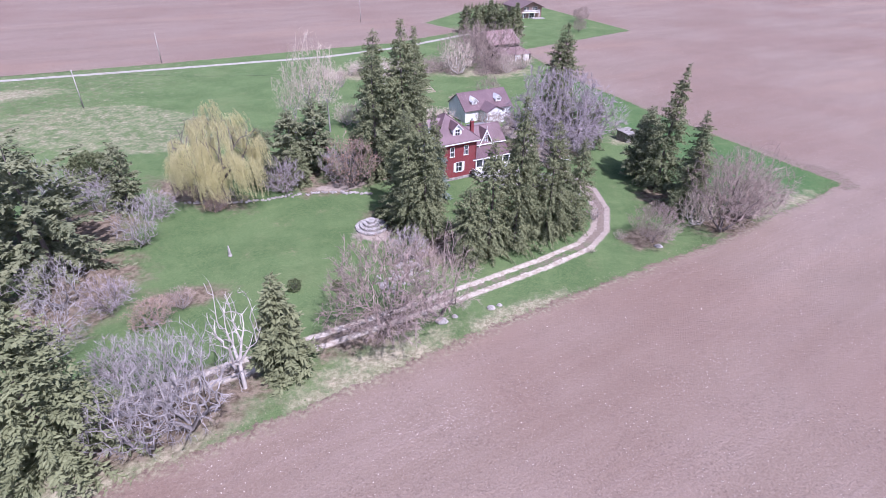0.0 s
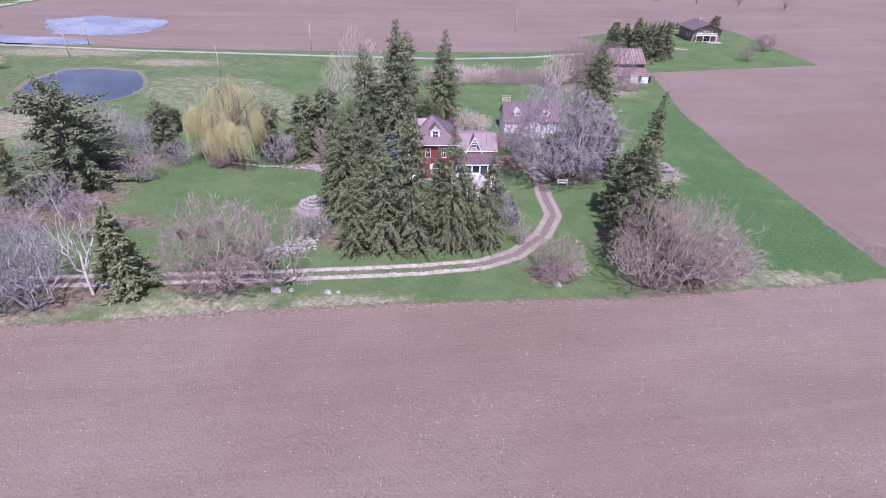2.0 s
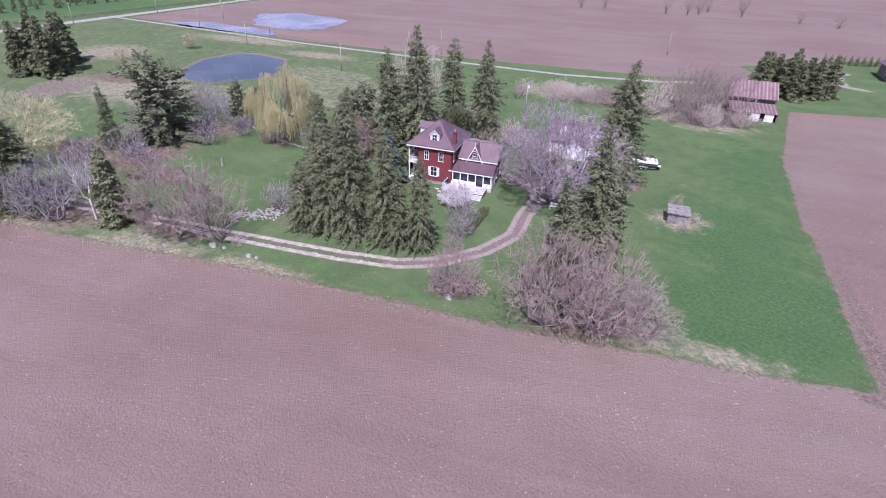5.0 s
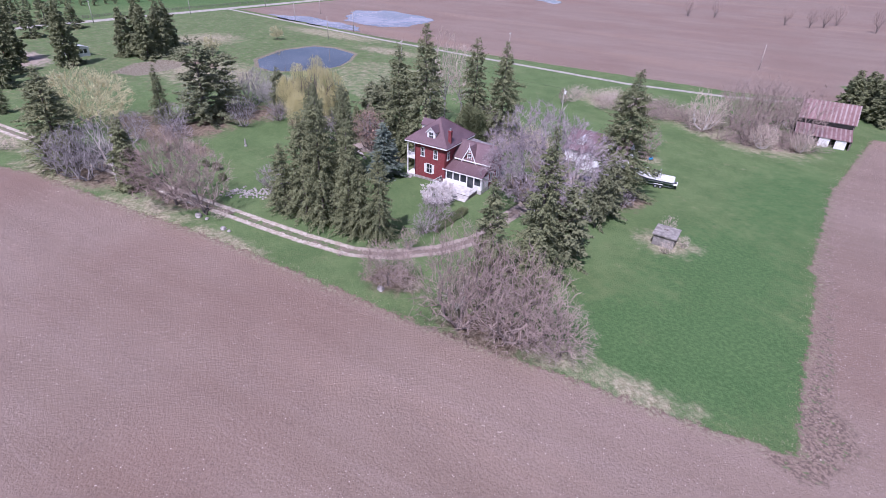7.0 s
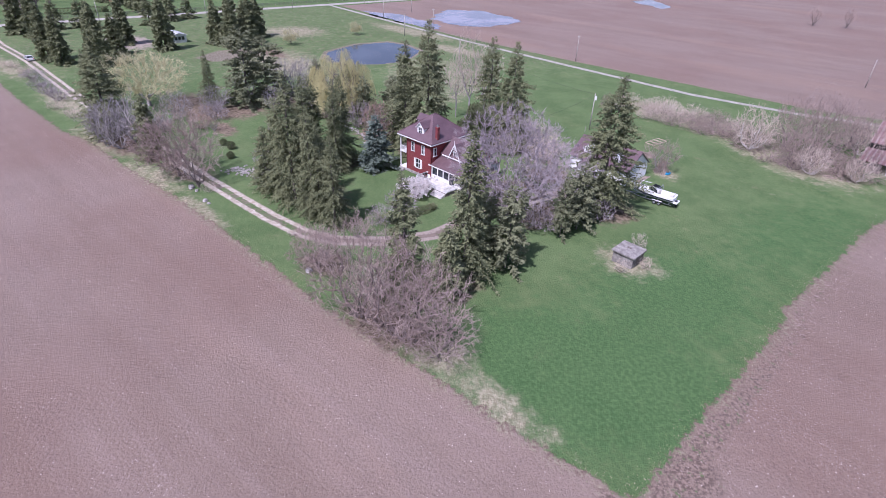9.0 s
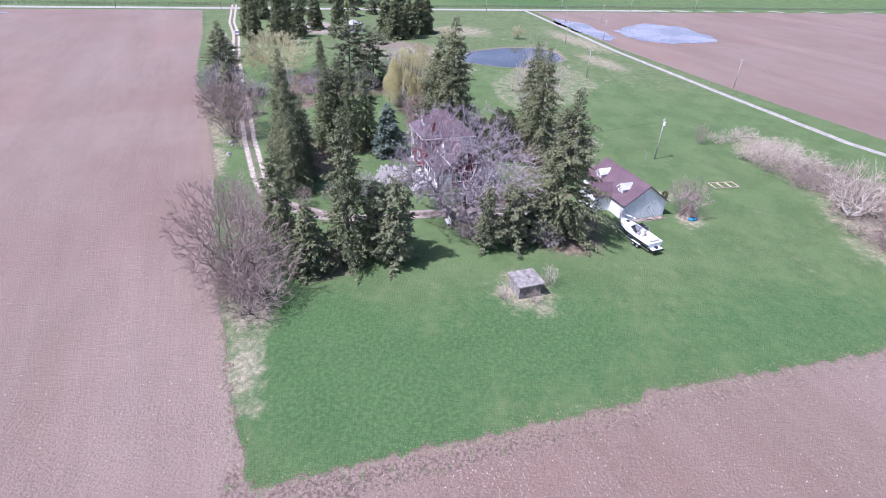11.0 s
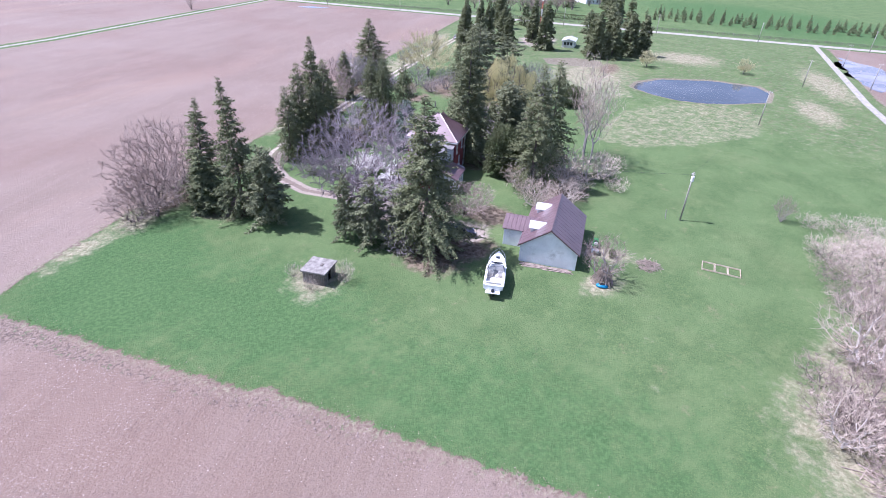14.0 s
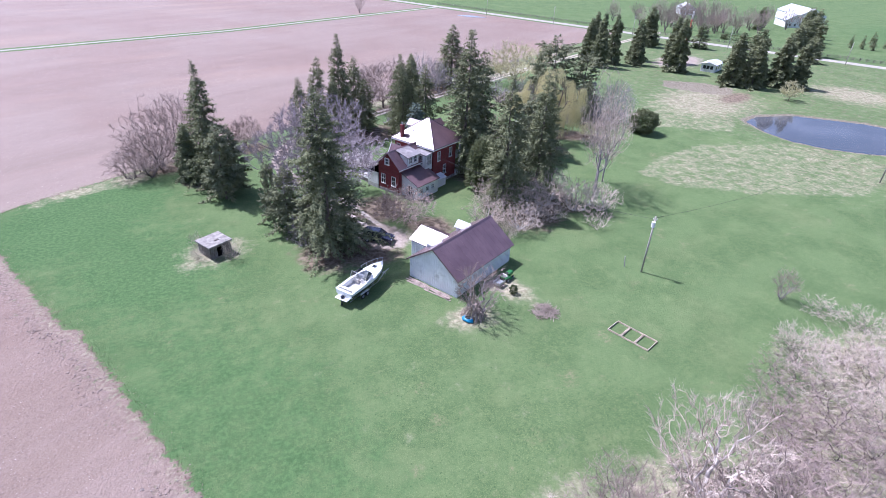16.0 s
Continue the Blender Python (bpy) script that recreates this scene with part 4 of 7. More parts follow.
tan_1 = bare_tree("bare_tree", 35, 8, 9, "leafless straw-coloured tree with pale upswept branches", "tree", M["twig_tan"], stems=4, points=720, twigs=6, trunk=0.2, twig_long=0.7, base=0.06, core=0.25, low_wide=0.65, balance=0.28, fine=0.018, wood="bark_pale", thick=0.013)
open_1 = bare_tree("bare_tree", 37, 9, 11, "open leafless tree with long dark forking limbs", "tree", M["twig_pink"], stems=2, points=380, twigs=6, trunk=0.2, twig_long=1.0, base=0.12, core=0.3, low_wide=0.7, balance=0.25, fine=0.014)
plant(round_1, [(-9.6, 42.2, 1.3, 1.15), (3.2, 105.2, 0.6, 0.8), (44, 256, 0.7, 0.7), (39.2, 229.9, 0.6, 0.5), (24.8, 65, 0.68, 0.6)])
plant(open_1, [(-4.4, 46, 1.25, 0.9), (39.8, 73.4, 1.35, 1.15), (41, 77, 0.95, 0.9), (-4, 166, 1.4, 1.15), (3, 167, 1.5, 1.25), (-3, 171, 1.5, 1.2), (8, 171, 1.4, 1.1), (-9, 171, 1.0, 0.9)])
plant(round_2, [(36, 69.5, 1.45, 1.2), (41, 74, 0.8, 1.0), (44, 77.0, 0.6, 0.8), (3, 160.5, 0.9, 0.85), (-3, 177, 1.1, 0.9), (-1, 184, 1.0, 0.9)])
plant(tan_1, [(-6.6, 157.8, 1.15, 1.2), (-21, 106, 0.8, 1.1), (-16.5, 108, 0.7, 1.0), (-25, 109, 0.7, 1.0), (-29, 110, 0.6, 0.8), (-8.5, 110, 0.6, 0.8), (-12, 104, 0.6, 0.9), (-18, 101, 0.6, 0.9), (32.5, 71, 0.7, 0.7), (0, 180, 0.9, 0.9), (-13, 112.5, 0.55, 0.8), (7.5, 160, 0.7, 0.8), (12.5, 166, 0.6, 0.7)])
lilac = bare_tree("lilac_bush", 26, 5.5, 8, "wide leafless shrub with violet-grey twigs", "shrub", M["twig_purple"], stems=8, points=500, twigs=6, trunk=0.1, base=0.05, core=0.2, low_wide=0.8, balance=0.22, twig_long=0.7)
plant(lilac, [(-32, 76, 1.1, 1.0), (-24, 81, 1.15, 0.9), (-9.5, 57.5, 0.9, 0.75), (-35, 34, 0.8, 0.8), (18, 108, 0.9, 0.8), (19.5, 98, 0.8, 0.8), (-42, 44, 0.8, 0.8), (-48, 66, 0.8, 0.8), (-68, 1.5, 0.6, 0.7), (-62, 6, 0.6, 0.7), (-85, -8, 0.5, 0.8), (-76, -3, 0.5, 0.7), (-40, 70, 0.6, 0.6), (10.5, 78.5, 0.75, 0.7), (14, 75, 0.6, 0.6), (-57, 70, 0.7, 0.7), (-62, 69, 0.8, 0.8)])
rusty = bare_tree("budding_shrub", 27, 6, 6.5, "rounded shrub with rusty opening buds", "shrub", M["twig_pink"], stems=5, points=420, twigs=4, base=0.08, low_wide=0.75, buds=M["rust_buds"], bud_size=0.12, trunk=0.14)
plant(rusty, [(-21, 79.5, 1.5, 1.35), (-40, 68.5, 0.5, 0.6), (-36, 42, 0.5, 0.8)])
grey_1 = bare_tree("grey_tree", 28, 9, 10, "pale grey leafless tree with tangled upswept branches", "tree", M["bark_grey"], stems=5, points=560, twigs=4, base=0.1, core=0.2, low_wide=0.75, balance=0.24, trunk=0.17, wood="bark_grey", thick=0.016, fine=0.018, twig_long=0.75)
plant(grey_1, [(-25.4, 29, 1.15, 1.1), (-28, 26.5, 0.95, 0.9), (-29, 31, 1.0, 0.9), (-60, 62.5, 1.05, 0.85), (-62, 50, 0.8, 0.9), (-46, 58, 0.8, 0.7), (-48, 44, 0.7, 0.8), (-43, 36, 0.75, 0.8), (-65, 65, 1.0, 0.9), (-57, 66.5, 0.8, 0.7), (-70, 58, 0.9, 0.8)])
poplar = bare_tree("poplar_tree", 29, 18, 8, "tall slender leafless poplar with pale grey bark", "tree", M["twig_tan"], stems=1, points=520, twigs=5, base=0.3, core=0.1, low_wide=0.45, balance=0.25, rise=0.6, trunk=0.17, wood="bark_grey", fine=0.018, thick=0.013)
dead = bare_tree("dead_tree", 38, 13, 5.5, "dead grey tree with bare upright limbs", "tree", M["bark_pale"], points=110, twigs=2, base=0.3, core=0.1, low_wide=0.35, balance=0.28, rise=0.55, trunk=0.2, wood="bark_pale", fine=0.03, twig_long=0.7, thick=0.015)
plant(poplar, [(-33.8, 101.8, 1.12, 1.15), (-31.5, 105, 0.95, 1.0), (-37, 99.5, 0.85, 0.9)])
plant(dead, [(-22.3, 33.6, 1.0, 1.0)])
thicket = bare_tree("thicket_bush", 30, 3.6, 5.5, "low tangle of leafless grey-brown brush", "shrub", M["twig_tan"], stems=5, points=300, twigs=6, trunk=0.04, base=0.04, core=0.15, low_wide=0.85, balance=0.22, twig_long=0.6, thick=0.008, fine=0.008, out=0.4)
spots = [(-1, 165, 1.2, 1.71), (-13, 165, 1.2, 1.71), (-19, 156.5, 1.0, 1.46), (-26, 153, 1.1, 1.46), (-34, 153.5, 1.0, 1.46), (-30, 146.8, 0.8, 1.10), (5, 158.5, 1.0, 1.34), (13, 169, 1.1, 1.46), (-23, 162, 1.2, 1.59), (-39, 143, 0.6, 0.98), (-17, 153.6, 0.8, 1.10),
         (3.5, 163.5, 1.1, 1.46), (-6, 163.5, 1.2, 1.46), (-12.5, 160, 1.1, 1.46), (-21, 159.5, 1.1, 1.46), (-28, 158, 1.1, 1.46), (-36, 156, 1.0, 1.46), (8, 168, 1.2, 1.46), (0.5, 156, 1.0, 1.22), (6, 161, 1.1, 1.34), (-15, 158, 1.1, 1.34), (-20, 153.5, 1.0, 1.34), (-24, 150, 1.0, 1.22), (-28, 149, 1.1, 1.34), (-33, 150, 1.0, 1.22), (-31, 154.5, 1.0, 1.34),
         (-37, 151, 0.9, 1.22), (-24, 156.5, 1.2, 1.46), (10, 165, 1.2, 1.46), (-9, 162, 1.2, 1.34), (-17, 163, 1.1, 1.34), (-41, 147, 0.8, 1.10), (-44, 150, 0.8, 1.10), (2, 168, 1.2, 1.34),
         (33.0, 104.6, 0.6, 0.4), (28.6, 109.8, 0.9, 0.45), (32.8, 108.4, 0.55, 0.35), (-19, 111.5, 0.9, 0.9), (-25, 115, 0.8, 0.9), (-8, 112, 0.8, 0.8), (-10, 114.5, 0.8, 0.7), (-92, -12, 0.6, 1.0), (-100, -19, 0.6, 1.0), (-54, 8, 0.7, 0.8), (-47, 14, 0.7, 0.8), (27, 67.5, 0.5, 0.5), (20.3, 65.6, 0.4, 0.35), (15.5, 61.5, 0.3, 0.25), (-2, 48, 0.5, 0.5)]
brown_thicket = bare_tree("thicket_bush", 39, 3.6, 5.5, "low tangle of leafless pinkish brown brush by the barn", "shrub", M["twig_pink"], stems=5, points=300, twigs=6, trunk=0.04, base=0.04, core=0.15, low_wide=0.85, balance=0.22, twig_long=0.6, thick=0.008, fine=0.008, out=0.4)
by_barn = [p for p in spots if p[1] > 140 and p[0] > -25]
plant(thicket, [p for p in spots if p not in by_barn], "brush along the field and hedges")
plant(brown_thicket, [(x, y, tall * 0.85, wide) for x, y, tall, wide in by_barn], "brush beside the barn")
fruit = bare_tree("fruit_tree", 31, 6.5, 6.5, "small leafless fruit tree over a heap of cut branches", "tree", M["twig_pink"], stems=4, points=380, twigs=5, base=0.15, low_wide=0.6, balance=0.25, trunk=0.12, wood="bark_grey", twig_long=0.9)
plant(fruit, [(1.8, 130.2, 1.0, 1.0), (-36.8, 139, 0.68, 0.5), (17.5, 71, 0.5, 0.5), (-34, 45, 0.45, 0.5)])
magnolia = bare_tree("magnolia", 32, 3.2, 6.0, "small magnolia covered with white blossom by the deck", "tree", M["twig_tan"], stems=4, points=360, twigs=4, base=0.08, low_wide=0.8, buds=M["blossom"], bud_size=0.13, bud_each=5, trunk=0.08, twig_long=0.5)
plant(magnolia, [(5.2, 81.6, 1.0, 1.0)])
plant(leafy_bush("cedar_bush", 33, 6.5, 5.5, M["cedar"], "large rounded cedar beside the house", "shrub", 5200, 0.27), [(-13.5, 97.5, 1.4, 1.15), (-64.3, 76, 0.8, 1.15), (-22.5, 92.5, 0.7, 0.7)])
plant(leafy_bush("shrub", 34, 1.3, 1.6, M["cedar"], "small clipped evergreen shrub", "shrub", 700, 0.14), [(-24.5, 48, 1.0, 0.8), (-22.3, 49.6, 1.1, 1.0), (-17, 50, 1.0, 0.8), (-4.3, 127.8, 0.9, 0.6), (-14.5, 68.5, 1.4, 1.4), (-12.5, 66.5, 1.2, 1.2)])

# ---- buildings ----
def wall_cells(m, length, z0, z1, thick, openings, place):
    """A straight wall as solid cells round its openings. place maps (along, across, z) to the building's axes."""
    us = sorted({0, length, *(o[0] for o in openings), *(o[1] for o in openings)})
    zs = sorted({z0, z1, *(o[2] for o in openings), *(o[3] for o in openings)})
    for a, b in zip(us, us[1:]):
        for c, d in zip(zs, zs[1:]):
            if any(o[0] <= a and b <= o[1] and o[2] <= c and d <= o[3] for o in openings):
                continue
            pts = [place(x, y, z) for z in (c, d) for y in (0, thick) for x in (a, b)]
            m.add(pts, [(0, 2, 3, 1), (4, 5, 7, 6), (0, 1, 5, 4), (2, 6, 7, 3), (0, 4, 6, 2), (1, 3, 7, 5)])
    return weld(m)


def weld(m):
    """Joins corners that meet."""
    seen, keys, where = {}, [], []
    for p in m.v:
        k = tuple(round(c, 4) for c in p)
        if k not in seen:
            seen[k] = len(where)
            where.append(p)
        keys.append(seen[k])
    m.v, m.f = where, [tuple(keys[i] for i in f) for f in m.f]
    return m


def seam(parent, p, q, across, mat):
    """One standing seam of a metal roof from eave p to ridge q."""
    p, q, a = Vector(p), Vector(q), Vector(across) * 0.025
    up, lift = Vector((0, 0, 0.03)), Vector((0, 0, 0.003))
    m = Mesh().add([p - a + lift, p + a + lift, q + a + lift, q - a + lift, p + up, q + up], [(0, 1, 4), (1, 2, 5, 4), (3, 0, 4, 5), (2, 3, 5)])
    part("seam", m, mat, parent)


def side(u0, v0, u1, v1):
    """Placing along a wall from one corner to the next, its outer face to the right."""
    d = Vector((u1 - u0, v1 - v0, 0))
    n = d.length
    d /= n
    inn = Vector((-d.y, d.x, 0))
    return n, lambda x, y, z: tuple(Vector((u0, v0, 0)) + d * x + inn * y + Vector((0, 0, z)))


def oriented_box(place, x0, x1, y0, y1, z0, z1, m=None):
    m = m or Mesh()
    return m.add([place(x, y, z) for z in (z0, z1) for y in (y0, y1) for x in (x0, x1)],
                 [(0, 2, 3, 1), (4, 5, 7, 6), (0, 1, 5, 4), (2, 6, 7, 3), (0, 4, 6, 2), (1, 3, 7, 5)])


def add_window(house, place, o, shutters=False, bars=(1, 1), frame_mat="white"):
    x0, x1, z0, z1 = o
    t = 0.09
    m = Mesh()
    for a, b, c, d in ((x0 - t, x1 + t, z1, z1 + t), (x0 - t, x0, z0, z1), (x1, x1 + t, z0, z1)):
        oriented_box(place, a, b, -0.05, 0.12, c, d, m)
    for k in range(bars[0]):
        x = x0 + (x1 - x0) * (k + 1) / (bars[0] + 1)
        oriented_box(place, x - 0.025, x + 0.025, 0.03, 0.1, z0, z1, m)
    for k in range(bars[1]):
        z = z0 + (z1 - z0) * (k + 1) / (bars[1] + 1)
        oriented_box(place, x0, x1, 0.02, 0.1, z - 0.03, z + 0.03, m)
    w = part("window", m, M[frame_mat], house, "white-framed sash window")
    part("pane", oriented_box(place, x0, x1, 0.12, 0.15, z0, z1), M["glass"], w)
    part("sill", oriented_box(place, x0 - 0.15, x1 + 0.15, -0.12, 0.12, z0 - 0.1, z0), M[frame_mat], w)
    if shutters:
        for a in (x0 - t - 0.42, x1 + t):
            s = Mesh()
            oriented_box(place, a, a + 0.42, -0.06, -0.003, z0, z1, s)
            for k in range(6):
                z = z0 + (z1 - z0) * (k + 0.5) / 6
                oriented_box(place, a + 0.06, a + 0.36, -0.08, -0.06, z - 0.07, z + 0.05, s)
            part("shutter", s, M["white"], w, "white shutter")


def brick_walls(house, corners, z0, z1, openings, mat, name="wall", thick=0.25, shut=()):
    for k, ((a, b), (c, d)) in enumerate(zip(corners, corners[1:] + corners[:1])):
        n, place = side(a, b, c, d)
        mine = openings.get(k, [])
        part(name, wall_cells(Mesh(), n, z0, z1, thick, mine, place), mat, house)
        for o in mine:
            add_window(house, place, o, o in shut)


def gable_dormer(house, u, v, z, wide, high, depth, face, front="white", label="", cover="roof"):
    """A small gabled dormer whose window looks along face (unit u, v)."""
    fu, fv = face
    ru, rv = -fv, fu
    P = lambda x, y, h: (u + ru * x - fu * y, v + rv * x - fv * y, z + h)
    w = wide / 2
    m = Mesh()
    m.add([P(-w, 0, 0), P(w, 0, 0), P(w, 0, high), P(0, 0, high + w * 0.95), P(-w, 0, high), P(-w, depth, 0), P(w, depth, 0), P(w, depth, high), P(0, depth, high + w * 0.95), P(-w, depth, high)],
          [(0, 1, 2, 3, 4), (5, 9, 8, 7, 6), (0, 5, 6, 1), (1, 6, 7, 2), (0, 4, 9, 5), (2, 7, 8, 3), (3, 8, 9, 4)])
    d = part("dormer", m, M[front], house, label or "white gabled dormer with a small window")
    r = Mesh()
    o, e = 0.18, high + w * 0.95
    for s in (-1, 1):
        pts = [P(0, -0.22, e + 0.1), P(s * (w + o), -0.22, high - o + 0.1), P(s * (w + o), depth, high - o + 0.1), P(0, depth, e + 0.1)]
        r.slab(pts if s < 0 else pts[::-1], 0.07)
    part("dormer_roof", r, M[cover], d)
    b = Mesh()
    for s in (-1, 1):
        b.slab([P(0, -0.25, e + 0.06), P(s * (w + o), -0.25, high - o + 0.06), P(s * (w + o), -0.2, high - o + 0.06), P(0, -0.2, e + 0.06)], 0.16)
    part("bargeboard", b, M["white"], d)
    q = Mesh()
    q.add([P(x, y, h) for h in (0.22, high * 0.95) for y in (-0.03, 0.05) for x in (-w * 0.5, w * 0.5)], [(0, 2, 3, 1), (4, 5, 7, 6), (0, 1, 5, 4), (2, 6, 7, 3), (0, 4, 6, 2), (1, 3, 7, 5)])
    part("pane", q, M["glass"], d)
    g = Mesh()
    for a, b2, c, e2 in ((-w * 0.62, -w * 0.48, 0.15, high), (w * 0.48, w * 0.62, 0.15, high), (-w * 0.62, w * 0.62, high * 0.93, high * 1.05), (-w * 0.62, w * 0.62, 0.1, 0.22), (-0.02, 0.02, 0.2, high), (-w * 0.5, w * 0.5, high * 0.55, high * 0.6)):
        g.add([P(x, y, h) for h in (c, e2) for y in (-0.07, 0.02) for x in (a, b2)], [(0, 2, 3, 1), (4, 5, 7, 6), (0, 1, 5, 4), (2, 6, 7, 3), (0, 4, 6, 2), (1, 3, 7, 5)])
    part("window_frame", g, M["white"], d)
    return d


def gable_roof(parent, u0, u1, v0, vr, v1, ze, zr, mat, ze2=None, thick=0.12, name="roof"):
    """Two slopes with the ridge along u at v = vr; seams stand proud along each slope."""
    ze2 = ze if ze2 is None else ze2
    for v, z in ((v0, ze), (v1, ze2)):
        m = Mesh()
        pts = [(u0, v, z), (u1, v, z), (u1, vr, zr), (u0, vr, zr)]
        m.slab(pts if v < vr else pts[::-1], thick)
        sheet = part(name, m, mat, parent)
        n = int((u1 - u0) / 0.9)
        for k in range(1, n):
            u = u0 + (u1 - u0) * k / n
            seam(sheet, (u, v, z), (u, vr, zr), (1, 0, 0), mat)
    m = Mesh()
    m.add([(u0 - 0.02, vr - 0.16, zr - 0.05), (u1 + 0.02, vr - 0.16, zr - 0.05), (u1 + 0.02, vr, zr + 0.07), (u0 - 0.02, vr, zr + 0.07), (u0 - 0.02, vr + 0.16, zr - 0.05), (u1 + 0.02, vr + 0.16, zr - 0.05)], [(0, 1, 2, 3), (3, 2, 5, 4), (0, 3, 4), (1, 5, 2)])
    part("ridge_cap", m, mat, parent)


def rail(m, p, q, h0, h1, step=0.14):
    p, q = Vector(p), Vector(q)
    for z in (h0, h1):
        m.tube(p + Vector((0, 0, z)), q + Vector((0, 0, z)), 0.045, n=4)
    n = max(2, int((q - p).length / step))
    for k in range(n + 1):
        o = p.lerp(q, k / n)
        m.tube(o + Vector((0, 0, h0)), o + Vector((0, 0, h1)), 0.022, n=4, cap=False)


def farmhouse():
    H = thing("farmhouse", -6.6, 87.9, 0, 32, "two-storey red brick farmhouse with maroon metal roofs and white trim", "house")
    part("foundation", Mesh().box(-2.75, 3.85, -5.05, 3.95, -0.3, 0.5, 0.03), M["stone"], H, "grey stone foundation")
    body = [(-2.7, -5.0), (3.8, -5.0), (3.8, 3.9), (-2.7, 3.9)]
    low = (2.55, 3.65, 1.5, 3.15)
    brick_walls(H, body, 0.5, 6.75, {0: [(1.35, 2.05, 4.4, 5.95), (4.05, 4.75, 4.4, 5.95), low], 1: [(0.5, 1.2, 4.5, 5.9)],
                                   2: [(1.2, 1.9, 4.3, 5.9), (4.6, 5.3, 4.3, 5.9), (3.0, 3.7, 1.5, 3.1)], 3: [(1.2, 2.0, 1.4, 3.2), (4.0, 5.0, 0.6, 2.8), (6.6, 7.4, 1.4, 3.2), (4.0, 5.0, 3.8, 5.9), (1.2, 2.0, 4.4, 5.9)]}, M["brick"], shut=(low,))
    part("floor_slab", Mesh().box(-2.4, 3.5, -4.7, 3.6, 3.35, 3.5), M["boards"], H)
    # hip roof with soffit and fascia
    e0, e1, f0, f1, z, top = -4.6, 4.3, -5.55, 4.45, 6.95, 10.5
    ridge = ((-0.15, -0.85), (-0.15, -0.25))
    for name, pts in (("roof", [(e0, f0, z), (e1, f0, z), (*ridge[0], top)]), ("roof", [(e1, f0, z), (e1, f1, z), (*ridge[1], top), (*ridge[0], top)]),
                      ("roof", [(e1, f1, z), (e0, f1, z), (*ridge[1], top)]), ("roof", [(e0, f1, z), (e0, f0, z), (*ridge[0], top), (*ridge[1], top)])):
        m = Mesh().slab(pts, 0.1)
        part(name, m, M["roof"], H, "maroon metal hip roof")
    caps = Mesh()
    for c, r in (((e0, f0), ridge[0]), ((e1, f0), ridge[0]), ((e1, f1), ridge[1]), ((e0, f1), ridge[1])):
        caps.tube((*c, z + 0.02), (*r, top + 0.02), 0.07, n=5)
    caps.tube((*ridge[0], top + 0.02), (*ridge[1], top + 0.02), 0.09, n=6)
    part("ridge_cap", caps, M["roof"], H)
    fas = Mesh()
    for a, b, c, d in ((e0, e1, f0, f0 + 0.08), (e0, e1, f1 - 0.08, f1), (e0, e0 + 0.08, f0 + 0.08, f1 - 0.08), (e1 - 0.08, e1, f0 + 0.08, f1 - 0.08)):
        fas.box(a, b, c, d, z - 0.32, z - 0.1)
    fas.box(e0 + 0.08, e1 - 0.08, f0 + 0.08, f1 - 0.08, z - 0.26, z - 0.2)
    part("fascia", fas, M["white"], H, "white eaves")
    gable_dormer(H, 0.25, -4.35, 7.45, 1.7, 1.45, 3.0, (0, -1))
    gable_dormer(H, -3.55, -0.6, 7.5, 1.7, 1.45, 3.0, (-1, 0))
    ch = Mesh()
    ch.box(3.35, 3.87, -3.7, -3.18, 6.6, 9.5)
    ch.box(3.29, 3.93, -3.76, -3.12, 9.3, 9.55, 0.04)
    part("chimney", ch, M["brick"], H, "red brick chimney")
    part("flue", Mesh().tube((3.61, -3.44, 9.5), (3.61, -3.44, 9.95), 0.15, n=8), M["steel"], H)
    part("vent_pipe", Mesh().tube((2.4, -1.9, 8.2), (2.4, -1.9, 9.1), 0.06, n=6), M["steel"], H)
    # two-storey verandah on the lawn side
    v = Mesh()
    v.box(-4.4, -2.75, -5.1, 3.9, -0.2, 0.6, 0.03)
    v.box(-4.4, -2.75, -5.1, 3.9, 3.4, 3.6, 0.03)
    ver = part("verandah", v, M["white"], H, "white two-storey verandah")
    for y in (-5.0, -2.8, -0.6, 1.6, 3.75):
        for a, b in ((0.6, 3.4), (3.6, 6.7)):
            c = Mesh()
            c.box(-4.36, -4.18, y - 0.09, y + 0.09, a, b, 0.015)
            c.box(-4.4, -4.14, y - 0.13, y + 0.13, a, a + 0.18, 0.02)
            c.box(-4.4, -4.14, y - 0.13, y + 0.13, b - 0.16, b, 0.02)
            part("column", c, M["white"], ver)
    r = Mesh()
    rail(r, (-4.27, -5, 3.6), (-4.27, 3.7, 3.6), 0.12, 0.95)
    rail(r, (-4.27, -5, 3.6), (-2.8, -5, 3.6), 0.12, 0.95)
    rail(r, (-4.27, -2.7, 0.6), (-4.27, 3.7, 0.6), 0.12, 0.9)
    part("railing", r, M["white"], ver)
    st = Mesh()
    for k in range(4):
        st.box(-4.35, -2.9, -5.1 - 0.32 * (k + 1), -5.1 - 0.32 * k, -0.2, 0.6 - 0.15 * (k + 1), 0.01)
    part("steps", st, M["concrete"], ver)
    # side wing with gothic gable
    part("foundation", Mesh().box(3.85, 11.05, -2.35, 2.45, -0.3, 0.5, 0.03), M["stone"], H, "grey stone foundation")
    w = [(3.8, -2.3), (11.0, -2.3), (11.0, 2.4), (3.8, 2.4)]
    brick_walls(H, w[:], 0.5, 4.9, {0: [(1.0, 1.9, 1.2, 2.9), (3.2, 4.0, 0.7, 2.8), (5.2, 6.2, 1.2, 2.9)], 1: [(0.7, 1.5, 1.4, 3.0), (3.1, 3.9, 1.4, 3.0)]}, M["brick"])
